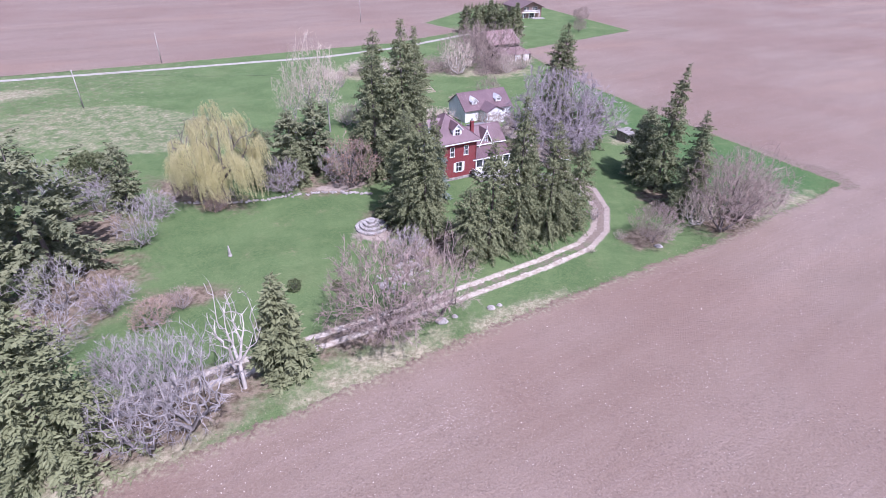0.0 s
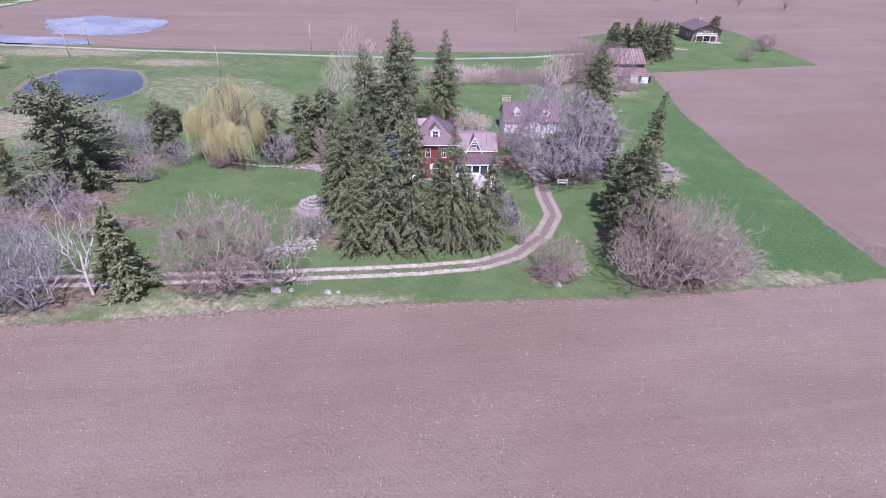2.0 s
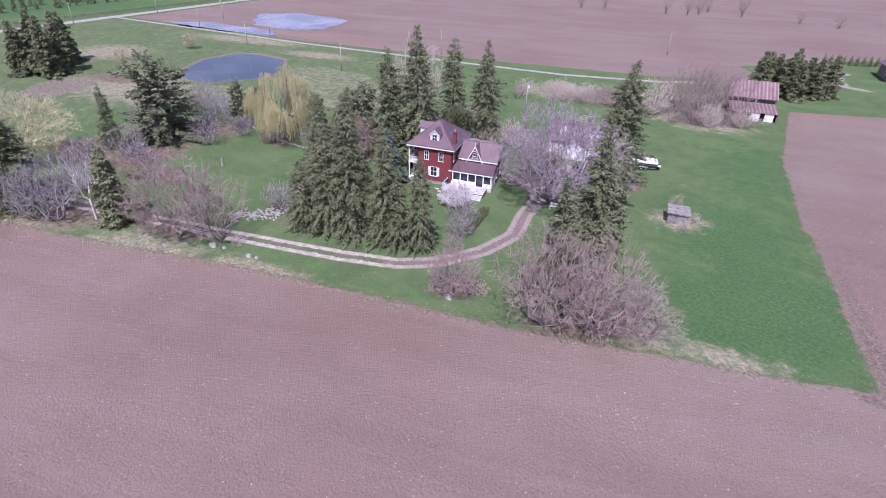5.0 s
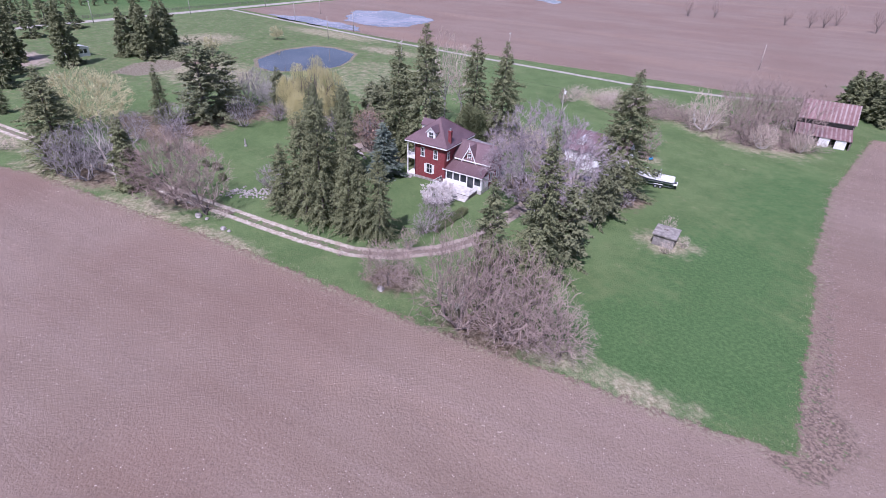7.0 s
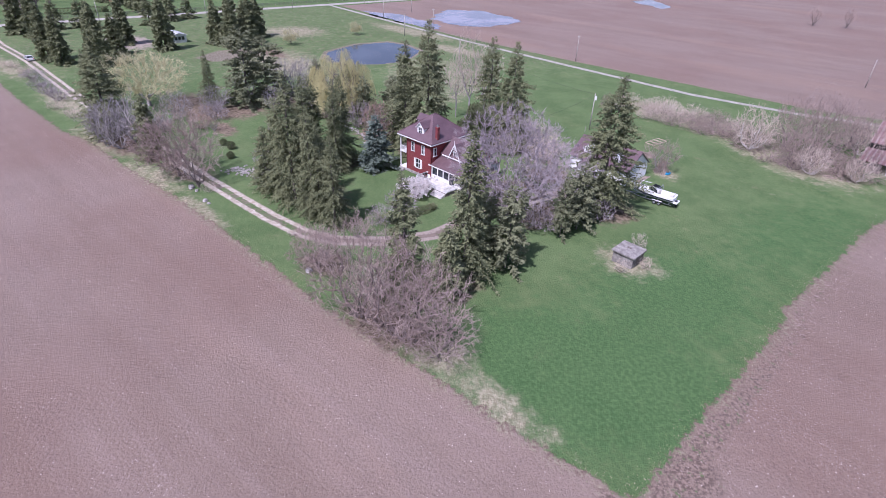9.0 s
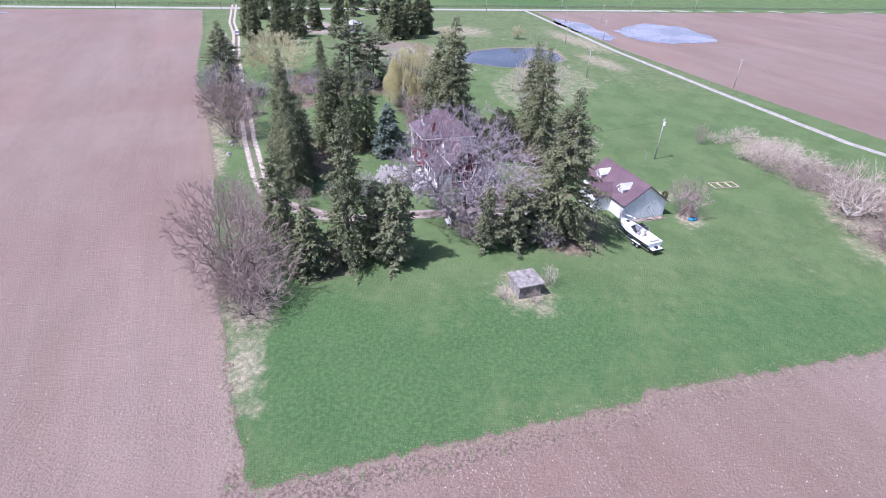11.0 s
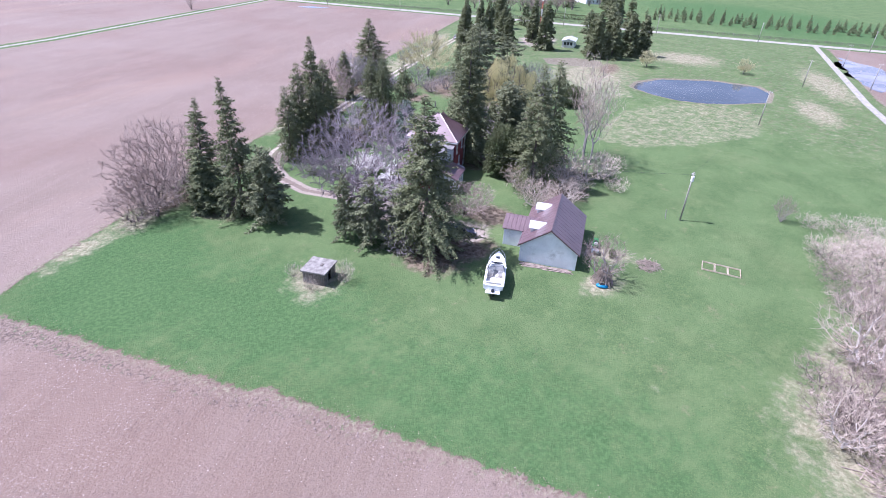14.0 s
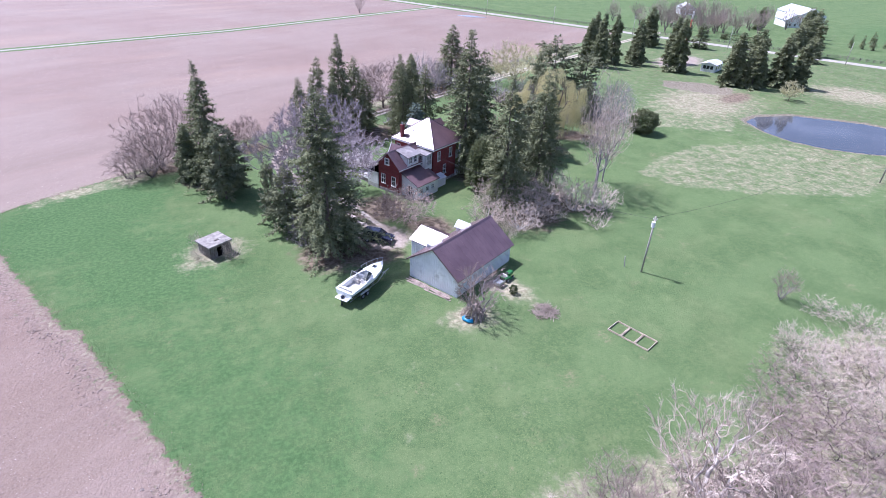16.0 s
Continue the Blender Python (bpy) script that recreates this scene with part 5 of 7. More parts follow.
    for u in (10.75, 4.0):
        m = Mesh().add([(u, -2.3, 4.9), (u, 2.4, 4.9), (u, 0.05, 7.05), (u + 0.25, -2.3, 4.9), (u + 0.25, 2.4, 4.9), (u + 0.25, 0.05, 7.05)], [(0, 2, 1), (3, 4, 5), (0, 1, 4, 3), (1, 2, 5, 4), (2, 0, 3, 5)])
        part("gable_wall", m, M["brick"], H)
    n, place = side(11.0, -2.3, 11.0, 2.4)
    add_window(H, lambda x, y, z_: place(x, y - 0.16, z_), (1.7, 2.5, 5.0, 6.0))
    gable_roof(H, 3.85, 11.4, -2.8, 0.05, 2.85, 4.75, 7.25, M["roof"])
    gf = Mesh()
    for y in (-2.84, 2.83):
        gf.box(4.3, 11.4, y - 0.04, y + 0.05, 4.5, 4.7)
    part("fascia", gf, M["white"], H)
    # steep front gable with finial
    m = Mesh()
    m.add([(6.0, -2.45, 4.4), (8.4, -2.45, 4.4), (7.2, -2.45, 7.0), (6.0, 0.0, 4.4), (8.4, 0.0, 4.4), (7.2, 0.0, 7.0)], [(0, 1, 2), (3, 5, 4), (0, 3, 4, 1), (1, 4, 5, 2), (2, 5, 3, 0)])
    g = part("gable", m, M["brick"], H, "steep brick gable edged with white bargeboards")
    r = Mesh()
    for s in (-1, 1):
        pts = [(7.2, -2.75, 7.2), (7.2 + s * 1.42, -2.75, 4.35), (7.2 + s * 1.42, 0.2, 4.35), (7.2, 0.2, 7.2)]
        r.slab(pts if s < 0 else pts[::-1], 0.09)
    part("gable_roof", r, M["roof"], g)
    b = Mesh()
    for s in (-1, 1):
        b.slab([(7.2, -2.86, 7.32), (7.2 + s * 1.5, -2.86, 4.4), (7.2 + s * 1.5, -2.76, 4.4), (7.2, -2.76, 7.32)], 0.34)
    b.tube((7.2, -2.81, 6.2), (7.2, -2.81, 7.9), 0.05, 0.03, 6)
    b.box(6.75, 7.65, -2.84, -2.77, 6.2, 6.3)
    part("bargeboard", b, M["white"], g, "white carved bargeboard and finial")
    n, place = side(6.0, -2.46, 8.4, -2.46)
    add_window(H, lambda x, y, z_: place(x, y - 0.12, z_), (0.85, 1.55, 4.7, 5.75))
    # front porch: glazed between white posts
    m = Mesh()
    m.slab([(3.2, -5.1, 3.15), (11.25, -5.1, 3.15), (11.25, -2.32, 4.45), (3.2, -2.32, 4.45)], 0.1)
    po = part("porch_roof", m, M["roof"], H, "low maroon porch roof")
    for k in range(1, 14):
        u = 3.2 + 8.05 * k / 14
        seam(po, (u, -5.1, 3.15), (u, -2.32, 4.45), (1, 0, 0), M["roof"])
    part("porch_fascia", Mesh().box(3.2, 11.25, -5.14, -5.06, 2.88, 3.06), M["white"], po)
    part("porch_floor", Mesh().box(3.85, 11.1, -5.0, -2.35, 0.0, 0.75, 0.02), M["deck_paint"], po)
    for u in (3.95, 5.35, 6.75, 8.15, 9.55, 10.95):
        part("post", Mesh().box(u - 0.1, u + 0.1, -4.95, -4.75, 0.75, 2.95, 0.02), M["white"], po)
    for k in range(5):
        u = 3.95 + 1.4 * k
        if k != 3:
            part("screen_base", Mesh().box(u + 0.1, u + 1.3, -4.9, -4.8, 0.75, 1.45), M["white"], po)
        part("screen", Mesh().box(u + 0.1, u + 1.3, -4.87, -4.84, 1.45 if k != 3 else 0.76, 2.9), M["glass"], po)
    part("porch_end", Mesh().box(11.0, 11.1, -4.75, -2.35, 0.75, 2.9), M["white"], po)
    # sun deck, rails and steps
    d = Mesh()
    for k in range(20):
        d.box(3.0, 10.4, -7.9 + 0.145 * k, -7.9 + 0.145 * k + 0.135, 0.62, 0.68)
    dk = part("deck", d, M["deck_paint"], H, "pale painted timber deck")
    part("deck_skirt", Mesh().box(3.05, 10.35, -7.85, -5.05, -0.1, 0.6), M["boards"], dk)
    r = Mesh()
    rail(r, (3.05, -7.85, 0.68), (7.6, -7.85, 0.68), 0.1, 0.95, 0.2)
    rail(r, (3.05, -7.85, 0.68), (3.05, -5.2, 0.68), 0.1, 0.95, 0.2)
    rail(r, (10.35, -7.85, 0.68), (10.35, -5.2, 0.68), 0.1, 0.95, 0.2)
    part("railing", r, M["white"], dk)
    st = Mesh()
    for k in range(4):
        st.box(7.7, 10.3, -7.9 - 0.3 * (k + 1), -7.9 - 0.3 * k, -0.1, 0.62 - 0.15 * (k + 1) + 0.06, 0.01)
    part("steps", st, M["deck_paint"], dk)
    # rear: lean-to kitchen, wall dormer, bay
    k0 = [(4.9, 2.4), (10.3, 2.4), (10.3, 6.0), (4.9, 6.0)]
    brick_walls(H, k0, -0.2, 2.55, {1: [(1.5, 2.4, 0.1, 2.1)], 2: [(0.6, 1.3, 1.0, 1.8), (2.2, 2.9, 1.0, 1.8), (3.6, 4.3, 1.0, 1.8)]}, M["white_siding"], thick=0.15)
    m = Mesh().slab([(10.55, 6.3, 2.55), (4.7, 6.3, 2.55), (4.7, 2.42, 4.1), (10.55, 2.42, 4.1)], 0.12)
    part("kitchen_roof", m, M["roof"], H, "maroon lean-to roof")
    for u in (4.9, 10.15):
        m = Mesh().add([(u, 2.4, 2.55), (u, 6.0, 2.55), (u, 2.4, 3.98), (u + 0.15, 2.4, 2.55), (u + 0.15, 6.0, 2.55), (u + 0.15, 2.4, 3.98)], [(0, 1, 2), (3, 5, 4), (0, 3, 4, 1), (1, 4, 5, 2), (2, 5, 3, 0)])
        part("kitchen_gable", m, M["white_siding"], H)
    st = Mesh()
    for k in range(3):
        st.box(10.3 + 0.3 * k, 10.6 + 0.3 * k, 3.7, 5.0, -0.1, 0.45 - 0.15 * k, 0.01)
    part("back_steps", st, M["concrete"], H)
    part("back_shed", Mesh().box(1.6, 4.85, 3.95, 5.2, -0.2, 1.5, 0.03).slab([(4.9, 5.35, 1.5), (1.5, 5.35, 1.5), (1.5, 3.93, 2.0), (4.9, 3.93, 2.0)], 0.08), M["white_siding"], H, "low white lean-to")
    b2 = [(6.4, 0.9), (9.2, 0.9), (9.2, 2.75), (6.4, 2.75)]
    brick_walls(H, b2, 4.6, 6.5, {2: [(0.4, 1.1, 5.2, 6.2), (1.6, 2.3, 5.2, 6.2)]}, M["white_siding"], "dormer_wall", 0.12)
    part("dormer_roof", Mesh().slab([(9.45, 3.05, 6.5), (6.15, 3.05, 6.5), (6.15, 0.15, 7.2), (9.45, 0.15, 7.2)], 0.1), M["tar_roof"], H)
    b3 = [(3.85, 1.3), (5.6, 1.3), (5.6, 3.7), (3.85, 3.7)]
    brick_walls(H, b3, 3.2, 6.2, {1: [(0.9, 1.7, 4.2, 5.8)], 2: [(0.3, 0.8, 4.2, 5.8), (0.95, 1.45, 4.2, 5.8)]}, M["white_siding"], "bay_wall", 0.12)
    part("bay_roof", Mesh().slab([(5.9, 4.0, 6.2), (3.8, 4.0, 6.35), (3.8, 1.0, 6.5), (5.9, 1.0, 6.3)], 0.1), M["tar_roof"], H)
    return H


def garage():
    G = thing("garage", -0.2, 120.25, 0, 31.2, "white metal-sided garage with a maroon gable roof", "garage")
    n, place = side(-6.0, -3.85, 6.0, -3.85)
    def ribbed(name, u0, v0, u1, v1, z0, z1, openings=()):
        n, place = side(u0, v0, u1, v1)
        m = wall_cells(Mesh(), n, z0, z1, 0.15, list(openings), place)
        w = part(name, m, M["white_siding"], G)
        k = 0.0
        while k < n - 0.1:
            if not any(o[0] - 0.1 < k < o[1] for o in openings):
                part("rib", oriented_box(place, k, k + 0.1, -0.04, -0.002, z0, z1), M["white_siding"], w)
            k += 0.3
    ribbed("wall", -6.0, -3.85, 6.0, -3.85, -0.2, 2.65, [(0.8, 3.4, -0.2, 2.2), (8.6, 11.2, -0.2, 2.2)])
    ribbed("wall", 6.0, -3.7, 6.0, 3.7, -0.2, 2.65)
    ribbed("wall", 6.0, 3.85, -6.0, 3.85, -0.2, 2.65)
    ribbed("wall", -6.0, 3.7, -6.0, -3.7, -0.2, 2.65)
    for u in (-6.0, 5.85):
        m = Mesh()
        m.add([(u, -3.85, 2.65), (u, 3.85, 2.65), (u, 0, 5.4), (u + 0.15, -3.85, 2.65), (u + 0.15, 3.85, 2.65), (u + 0.15, 0, 5.4)], [(0, 2, 1), (3, 4, 5), (0, 1, 4, 3), (1, 2, 5, 4), (2, 0, 3, 5)])
        w = part("gable_wall", m, M["white_siding"], G)
        x = u + 0.152 if u > 0 else u - 0.042
        for k in range(25):
            v = -3.75 + 0.3 * k
            part("rib", Mesh().box(x, x + 0.04, v, v + 0.1, 2.65, 5.38 - abs(v) * 0.715 - 0.1), M["white_siding"], w)
    for u in (-5.2, 2.6):
        m = Mesh().box(u, u + 2.6, -3.8, -3.74, -0.1, 2.2)
        for k in range(4):
            m.box(u + 0.05, u + 2.55, -3.83, -3.8, -0.05 + 0.56 * k, 0.45 + 0.56 * k, 0.01)
        part("garage_door", m, M["white"], G, "white panelled overhead door")
    gable_roof(G, -6.25, 6.25, -4.2, 0.0, 4.2, 2.6, 5.6, M["roof"])
    for u in (-6.28, 6.22):
        m = Mesh()
        for s in (-1, 1):
            m.slab([(u, s * 4.22, 2.56), (u + 0.06, s * 4.22, 2.56), (u + 0.06, 0, 5.56), (u, 0, 5.56)], 0.18)
        part("verge_board", m, M["roof"], G)
    # dormer roofs take the pale metal: their white sun glare is put into the colour
    for u in (-3.2, 3.0):
        gable_dormer(G, u, -3.0, 3.55, 1.35, 0.75, 2.0, (0, -1), "white", "small white gabled roof dormer", "grey_and_glare_roof")
    # front extension with its own gable
    E = Mesh()
    for a, b, c, d in ((-2.2, -2.05, -6.9, -3.9), (2.05, 2.2, -6.9, -3.9)):
        E.box(a, b, c, d, -0.2, 2.75)
        k = c
        while k < d:
            E.box(a - 0.035 if a < 0 else b, a if a < 0 else b + 0.035, k, k + 0.1, -0.2, 2.72)
            k += 0.3
    E.add([(-2.05, -6.9, 2.7), (2.05, -6.9, 2.7), (0, -6.9, 3.8), (-2.05, -6.75, 2.7), (2.05, -6.75, 2.7), (0, -6.75, 3.8)], [(0, 1, 2), (3, 5, 4), (0, 3, 4, 1), (1, 4, 5, 2), (2, 5, 3, 0)])
    E.box(-2.05, -1.3, -6.9, -6.75, -0.2, 2.7)
    E.box(1.3, 2.05, -6.9, -6.75, -0.2, 2.7)
    E.box(-1.3, 1.3, -6.9, -6.75, 2.2, 2.7)
    ex = part("extension", E, M["white_siding"], G, "white front extension with a low gable")
    part("extension_door", Mesh().box(-1.3, 1.3, -6.83, -6.78, -0.1, 2.2, 0.01), M["white"], ex)
    for s in (-1, 1):
        pts = [(0, -7.15, 4.0), (s * 2.45, -7.15, 2.75), (s * 2.45, -2.2, 2.75), (0, -2.2, 4.0)]
        sheet = part("extension_roof", Mesh().slab(pts if s < 0 else pts[::-1], 0.1), M["roof"], ex)
        for k in range(1, 9):
            v = -7.15 + 0.6 * k
            m = Mesh().add([(0, v - 0.025, 4.003), (0, v + 0.025, 4.003), (s * 2.45, v + 0.025, 2.753), (s * 2.45, v - 0.025, 2.753), (0, v, 4.05), (s * 2.45, v, 2.8)], [(0, 1, 4), (1, 2, 5, 4), (3, 0, 4, 5), (2, 3, 5)])
            m.f = [tuple(f) for f in m.f]
            ex_seam = part("extension_seam", m, M["roof"], ex)
    part("floor", Mesh().box(-5.8, 5.8, -3.65, 3.65, -0.2, 0.05), M["concrete"], G)
    return G


def barn():
    B = thing("barn", 9.7, 188.7, 0, 32, "weathered barn with rusty striped tin roof and open lean-to", "barn")
    L = -11.5
    gable_roof(B, L, 0.3, -5.5, 0, 5.5, 4.1, 7.4, M["rust_roof"], name="roof")
    for a, b, c, d in ((L + 0.3, 0, -5.2, -5.05), (L + 0.3, 0, 5.05, 5.2)):
        part("wall", Mesh().box(a, b, c, d, -0.2, 4.2), M["boards"], B)
    for u in (L + 0.3, -0.15):
        m = Mesh()
        for k in range(26):
            v = -5.2 + 0.4 * k
            top = 7.25 - abs(v + 0.2) * 0.6
            m.box(u, u + 0.15, v, v + 0.37, -0.2, top)
        part("gable_wall", m, M["boards"], B)
    m = Mesh().slab([(L, -12.6, 2.1), (-0.2, -12.6, 2.1), (-0.2, -6.0, 3.1), (L, -6.0, 3.1)], 0.08)
    lean = part("lean_to_roof", m, M["rust_roof"], B, "rusty lean-to roof")
    for k in range(1, 26):
        u = L + (-0.2 - L) * k / 26
        seam(lean, (u, -12.6, 2.1), (u, -6.0, 3.1), (1, 0, 0), M["rust_roof"])
    for u in (-0.4, -2.9, -5.4, -8.2, L + 0.2):
        part("post", Mesh().box(u - 0.12, u + 0.12, -12.3, -12.06, -0.2, 2.1, 0.02), M["boards"], B)
    for u in (-3.0, -6.2, -9.4):
        m = Mesh().box(u - 0.2, u + 1.9, -12.4, -12.3, 0.0, 1.95)
        for k in range(3):
            m.box(u - 0.1, u + 1.8, -12.43, -12.4, 0.15 + 0.7 * k, 0.25 + 0.7 * k)
        part("door_panel", m, M["white"] if u > -9 else M["boards"], B, "white-painted stall door" if u > -9 else "grey board stall door")
    part("end_wall", Mesh().box(-0.35, -0.2, -12.3, -5.3, -0.2, 2.0), M["boards"], B)
    # added near-black sheet: paints the shade at the back of the lean-to
    part("back_wall", Mesh().box(L, -0.3, -5.6, -5.45, -0.2, 3.9), M["dark"], B)
    return B


def far_house():
    C = thing("chalet", 17.2, 260.5, 0, 28, "brown timber chalet with a shallow gable roof and a white balcony", "house")
    W, D, e, r = 11.5, 14.0, 4.6, 6.9
    n, place = side(0, 0, W, 0)
    op = [(2.2, 3.2, 3.1, 4.6), (3.6, 4.6, 3.1, 4.6), (6.6, 7.6, 3.1, 4.6), (8.0, 9.0, 3.1, 4.6), (1.4, 3.0, 0.6, 1.9), (5.0, 7.6, 0.1, 2.1)]
    brick_walls(C, [(0, 0), (W, 0), (W, D), (0, D)], -0.2, e, {0: op, 3: [(8, 9.2, 1.4, 3), (11, 12.2, 1.4, 3)]}, M["brown_siding"], thick=0.2)
    for v in (0, D - 0.2):
        part("gable_wall", Mesh().add([(0, v, e), (W, v, e), (W / 2, v, r - 0.1), (0, v + 0.2, e), (W, v + 0.2, e), (W / 2, v + 0.2, r - 0.1)], [(0, 1, 2), (3, 5, 4), (0, 3, 4, 1), (1, 4, 5, 2), (2, 5, 3, 0)]), M["brown_siding"], C)
    m = Mesh()
    for s in (-1, 1):
        pts = [(W / 2, -1.5, r + 0.1), (W / 2 + s * (W / 2 + 0.9), -1.5, e - 0.2), (W / 2 + s * (W / 2 + 0.9), D + 0.6, e - 0.2), (W / 2, D + 0.6, r + 0.1)]
        m.slab(pts if s < 0 else pts[::-1], 0.18)
    part("roof", m, M["shingle"], C, "purple-brown gable roof")
    part("balcony", Mesh().box(1.2, 9.8, -1.4, 0, 2.35, 2.5, 0.02), M["white"], C, "white balcony")
    rl = Mesh()
    rail(rl, (1.25, -1.35, 2.5), (9.75, -1.35, 2.5), 0.1, 0.95, 0.12)
    part("railing", rl, M["white"], C)
    for u in (1.4, 4.2, 7.0, 9.6):
        part("post", Mesh().box(u - 0.1, u + 0.1, -1.35, -1.15, -0.1, 2.35, 0.02), M["white"], C)
    part("terrace", Mesh().box(5.0, 11.0, -4.0, -1.5, -0.1, 0.3, 0.03), M["concrete"], C)
    part("chimney", Mesh().box(5.0, 6.2, 9.0, 9.9, 5.5, 8.0, 0.03), M["stone"], C)


def pump_house():
    S = thing("pump_house", 30.6, 107.0, 0, 31, "small grey concrete hut with a flat cracked roof", "shed")
    w = [(-1.5, -1.5), (1.5, -1.5), (1.5, 1.5), (-1.5, 1.5)]
    for k, ((a, b), (c, d)) in enumerate(zip(w, w[1:] + w[:1])):
        n, place = side(a, b, c, d)
        op = [(1.0, 1.9, -0.2, 1.5)] if k == 2 else []
        m = wall_cells(Mesh(), n, -0.2, 1.72, 0.18, op, place)
        for j in range(3):
            oriented_box(place, 0.0, n, -0.012, -0.002, 0.1 + 0.5 * j, 0.52 + 0.5 * j, m) if not op else None
        part("wall", m, M["boards"] if k in (1, 2) else M["slab"], S)
    part("roof", Mesh().slab([(-1.72, -1.75, 1.95), (1.75, -1.72, 1.87), (1.72, 1.74, 1.97), (-1.74, 1.72, 2.03)], 0.2), M["slab"], S, "flat concrete roof slab")
    part("hatch", Mesh().box(-0.5, 0.1, 0.2, 0.55, 1.92, 2.07, 0.02), M["boards"], S)
    # floor coloured near black, so the dark inside the doorway is painted on
    part("floor", Mesh().box(-1.3, 1.3, -1.3, 1.3, -0.2, 0.05), M["dark"], S)


farmhouse()
garage()
barn()
far_house()
pump_house()


# ---- boat, cars ----
def wheel(parent, x, y, z, r, wide, side_sign):
    t = Mesh()
    ring = lambda yy, rr: [(x + rr * math.cos(a), yy, z + rr * math.sin(a)) for a in (2 * math.pi * i / 18 for i in range(18))]
    t.loft([ring(y - wide / 2, r * 0.62), ring(y - wide / 2, r * 0.92), ring(y - wide * 0.35, r), ring(y + wide * 0.35, r), ring(y + wide / 2, r * 0.92), ring(y + wide / 2, r * 0.62)], True)
    w = part("wheel", t, M["rubber"], parent, smooth=False)
    o = y + side_sign * (wide / 2 + 0.005)
    h = Mesh().loft([ring(o - 0.02, r * 0.6), ring(o + 0.02, r * 0.55)])
    for k in range(5):
        a = 2 * math.pi * k / 5
        h.tube((x, o + side_sign * 0.02, z), (x + r * 0.5 * math.cos(a), o + side_sign * 0.02, z + r * 0.5 * math.sin(a)), 0.04, n=4)
    part("rim", h, M["steel"], w)


def motorboat():
    # bow towards +x, on a trailer
    B = thing("motorboat", 13.3, 121.6, 0, 218, "white cabin cruiser with a black hull band on a trailer", "boat")
    stations = [(-3.7, 1.2, 0.95, 0.62, 1.75), (-3.0, 1.27, 1.0, 0.6, 1.78), (-1.0, 1.3, 1.02, 0.58, 1.85), (1.0, 1.22, 0.9, 0.6, 1.97), (2.4, 0.9, 0.55, 0.72, 2.1), (3.3, 0.45, 0.22, 1.0, 2.22), (3.85, 0.06, 0.04, 1.55, 2.32)]
    def ring(s, top=1.0):
        x, w, c, keel, sheer = s
        mid = keel + (sheer - keel) * 0.42
        return [(x, -w, sheer), (x, -w * 0.99, mid + 0.2), (x, -c, mid), (x, 0, keel), (x, c, mid), (x, w * 0.99, mid + 0.2), (x, w, sheer)]
    m = Mesh()
    rs = [ring(s) for s in stations]
    m.add([p for r in rs for p in r], [(k * 7 + i, k * 7 + i + 1, k * 7 + 8 + i, k * 7 + 7 + i) for k in range(6) for i in range(6)] + [tuple(range(7))])
    hull = part("hull", m, M["gel"], B, "white hull", smooth=False)
    m = Mesh()
    for s in (-1, 1):
        pts = []
        for x, w, c, keel, sheer in stations:
            mid = keel + (sheer - keel) * 0.42
            pts.append((x, s * (w * 0.995 + 0.012), mid + 0.2)), pts.append((x, s * (w * 0.998 + 0.014), mid + 0.42))
        m.add(pts, [(2 * k, 2 * k + 2, 2 * k + 3, 2 * k + 1) for k in range(6)])
    part("hull_band", m, M["gel_dark"], hull, "black band along the hull")
    d = Mesh()
    d.add([(0.6, -1.15, 2.0), (0.6, 1.15, 2.0), (1.0, 1.2, 1.99), (2.4, 0.88, 2.12), (3.3, 0.43, 2.24), (3.8, 0, 2.34), (3.3, -0.43, 2.24), (2.4, -0.88, 2.12), (1.0, -1.2, 1.99), (1.6, 0, 2.32), (2.8, 0, 2.36), (0.6, 0, 2.34)],
          [(0, 11, 9, 8), (11, 1, 2, 9), (9, 2, 3, 10), (10, 3, 4, 5), (8, 9, 10, 7), (7, 10, 5, 6)])
    d.add([(0.58, -1.15, 1.3), (0.58, 1.15, 1.3), (0.58, 1.15, 2.0), (0.58, 0, 2.34), (0.58, -1.15, 2.0)], [(0, 1, 2, 3, 4)])
    part("foredeck", d, M["gel"], B)
    part("hatch", Mesh().box(1.9, 2.4, -0.25, 0.25, 2.3, 2.4, 0.03), M["glass"], B)
    part("cockpit_floor", Mesh().box(-3.6, 0.6, -1.12, 1.12, 1.15, 1.25), M["vinyl"], B)
    g = Mesh()
    for s in (-1, 1):
        g.slab([(-3.7, s * 1.28, 1.84), (0.6, s * 1.28, 2.02), (0.6, s * 1.0, 2.02), (-3.7, s * 0.98, 1.84)], 0.12)
        g.box(-3.6, 0.6, min(s * 0.98, s * 1.06), max(s * 0.98, s * 1.06), 1.2, 1.8)
    g.box(-3.72, -3.4, -1.2, 1.2, 1.2, 1.8, 0.04)
    part("gunwale", g, M["gel"], B)
    for y in (-0.6, 0.6):
        s = Mesh().box(-0.9, -0.35, y - 0.28, y + 0.28, 1.25, 1.75, 0.05)
        s.box(-1.02, -0.86, y - 0.28, y + 0.28, 1.6, 2.25, 0.05)
        part("seat", s, M["vinyl"], B, "cream helm seat")
    part("bench", Mesh().box(-3.35, -2.6, -0.95, 0.95, 1.25, 1.7, 0.06).box(-3.45, -3.25, -0.95, 0.95, 1.6, 2.1, 0.05), M["vinyl"], B, "cream stern bench")
    part("console", Mesh().box(0.1, 0.58, 0.2, 1.0, 1.25, 2.1, 0.05), M["gel"], B)
    w = Mesh()
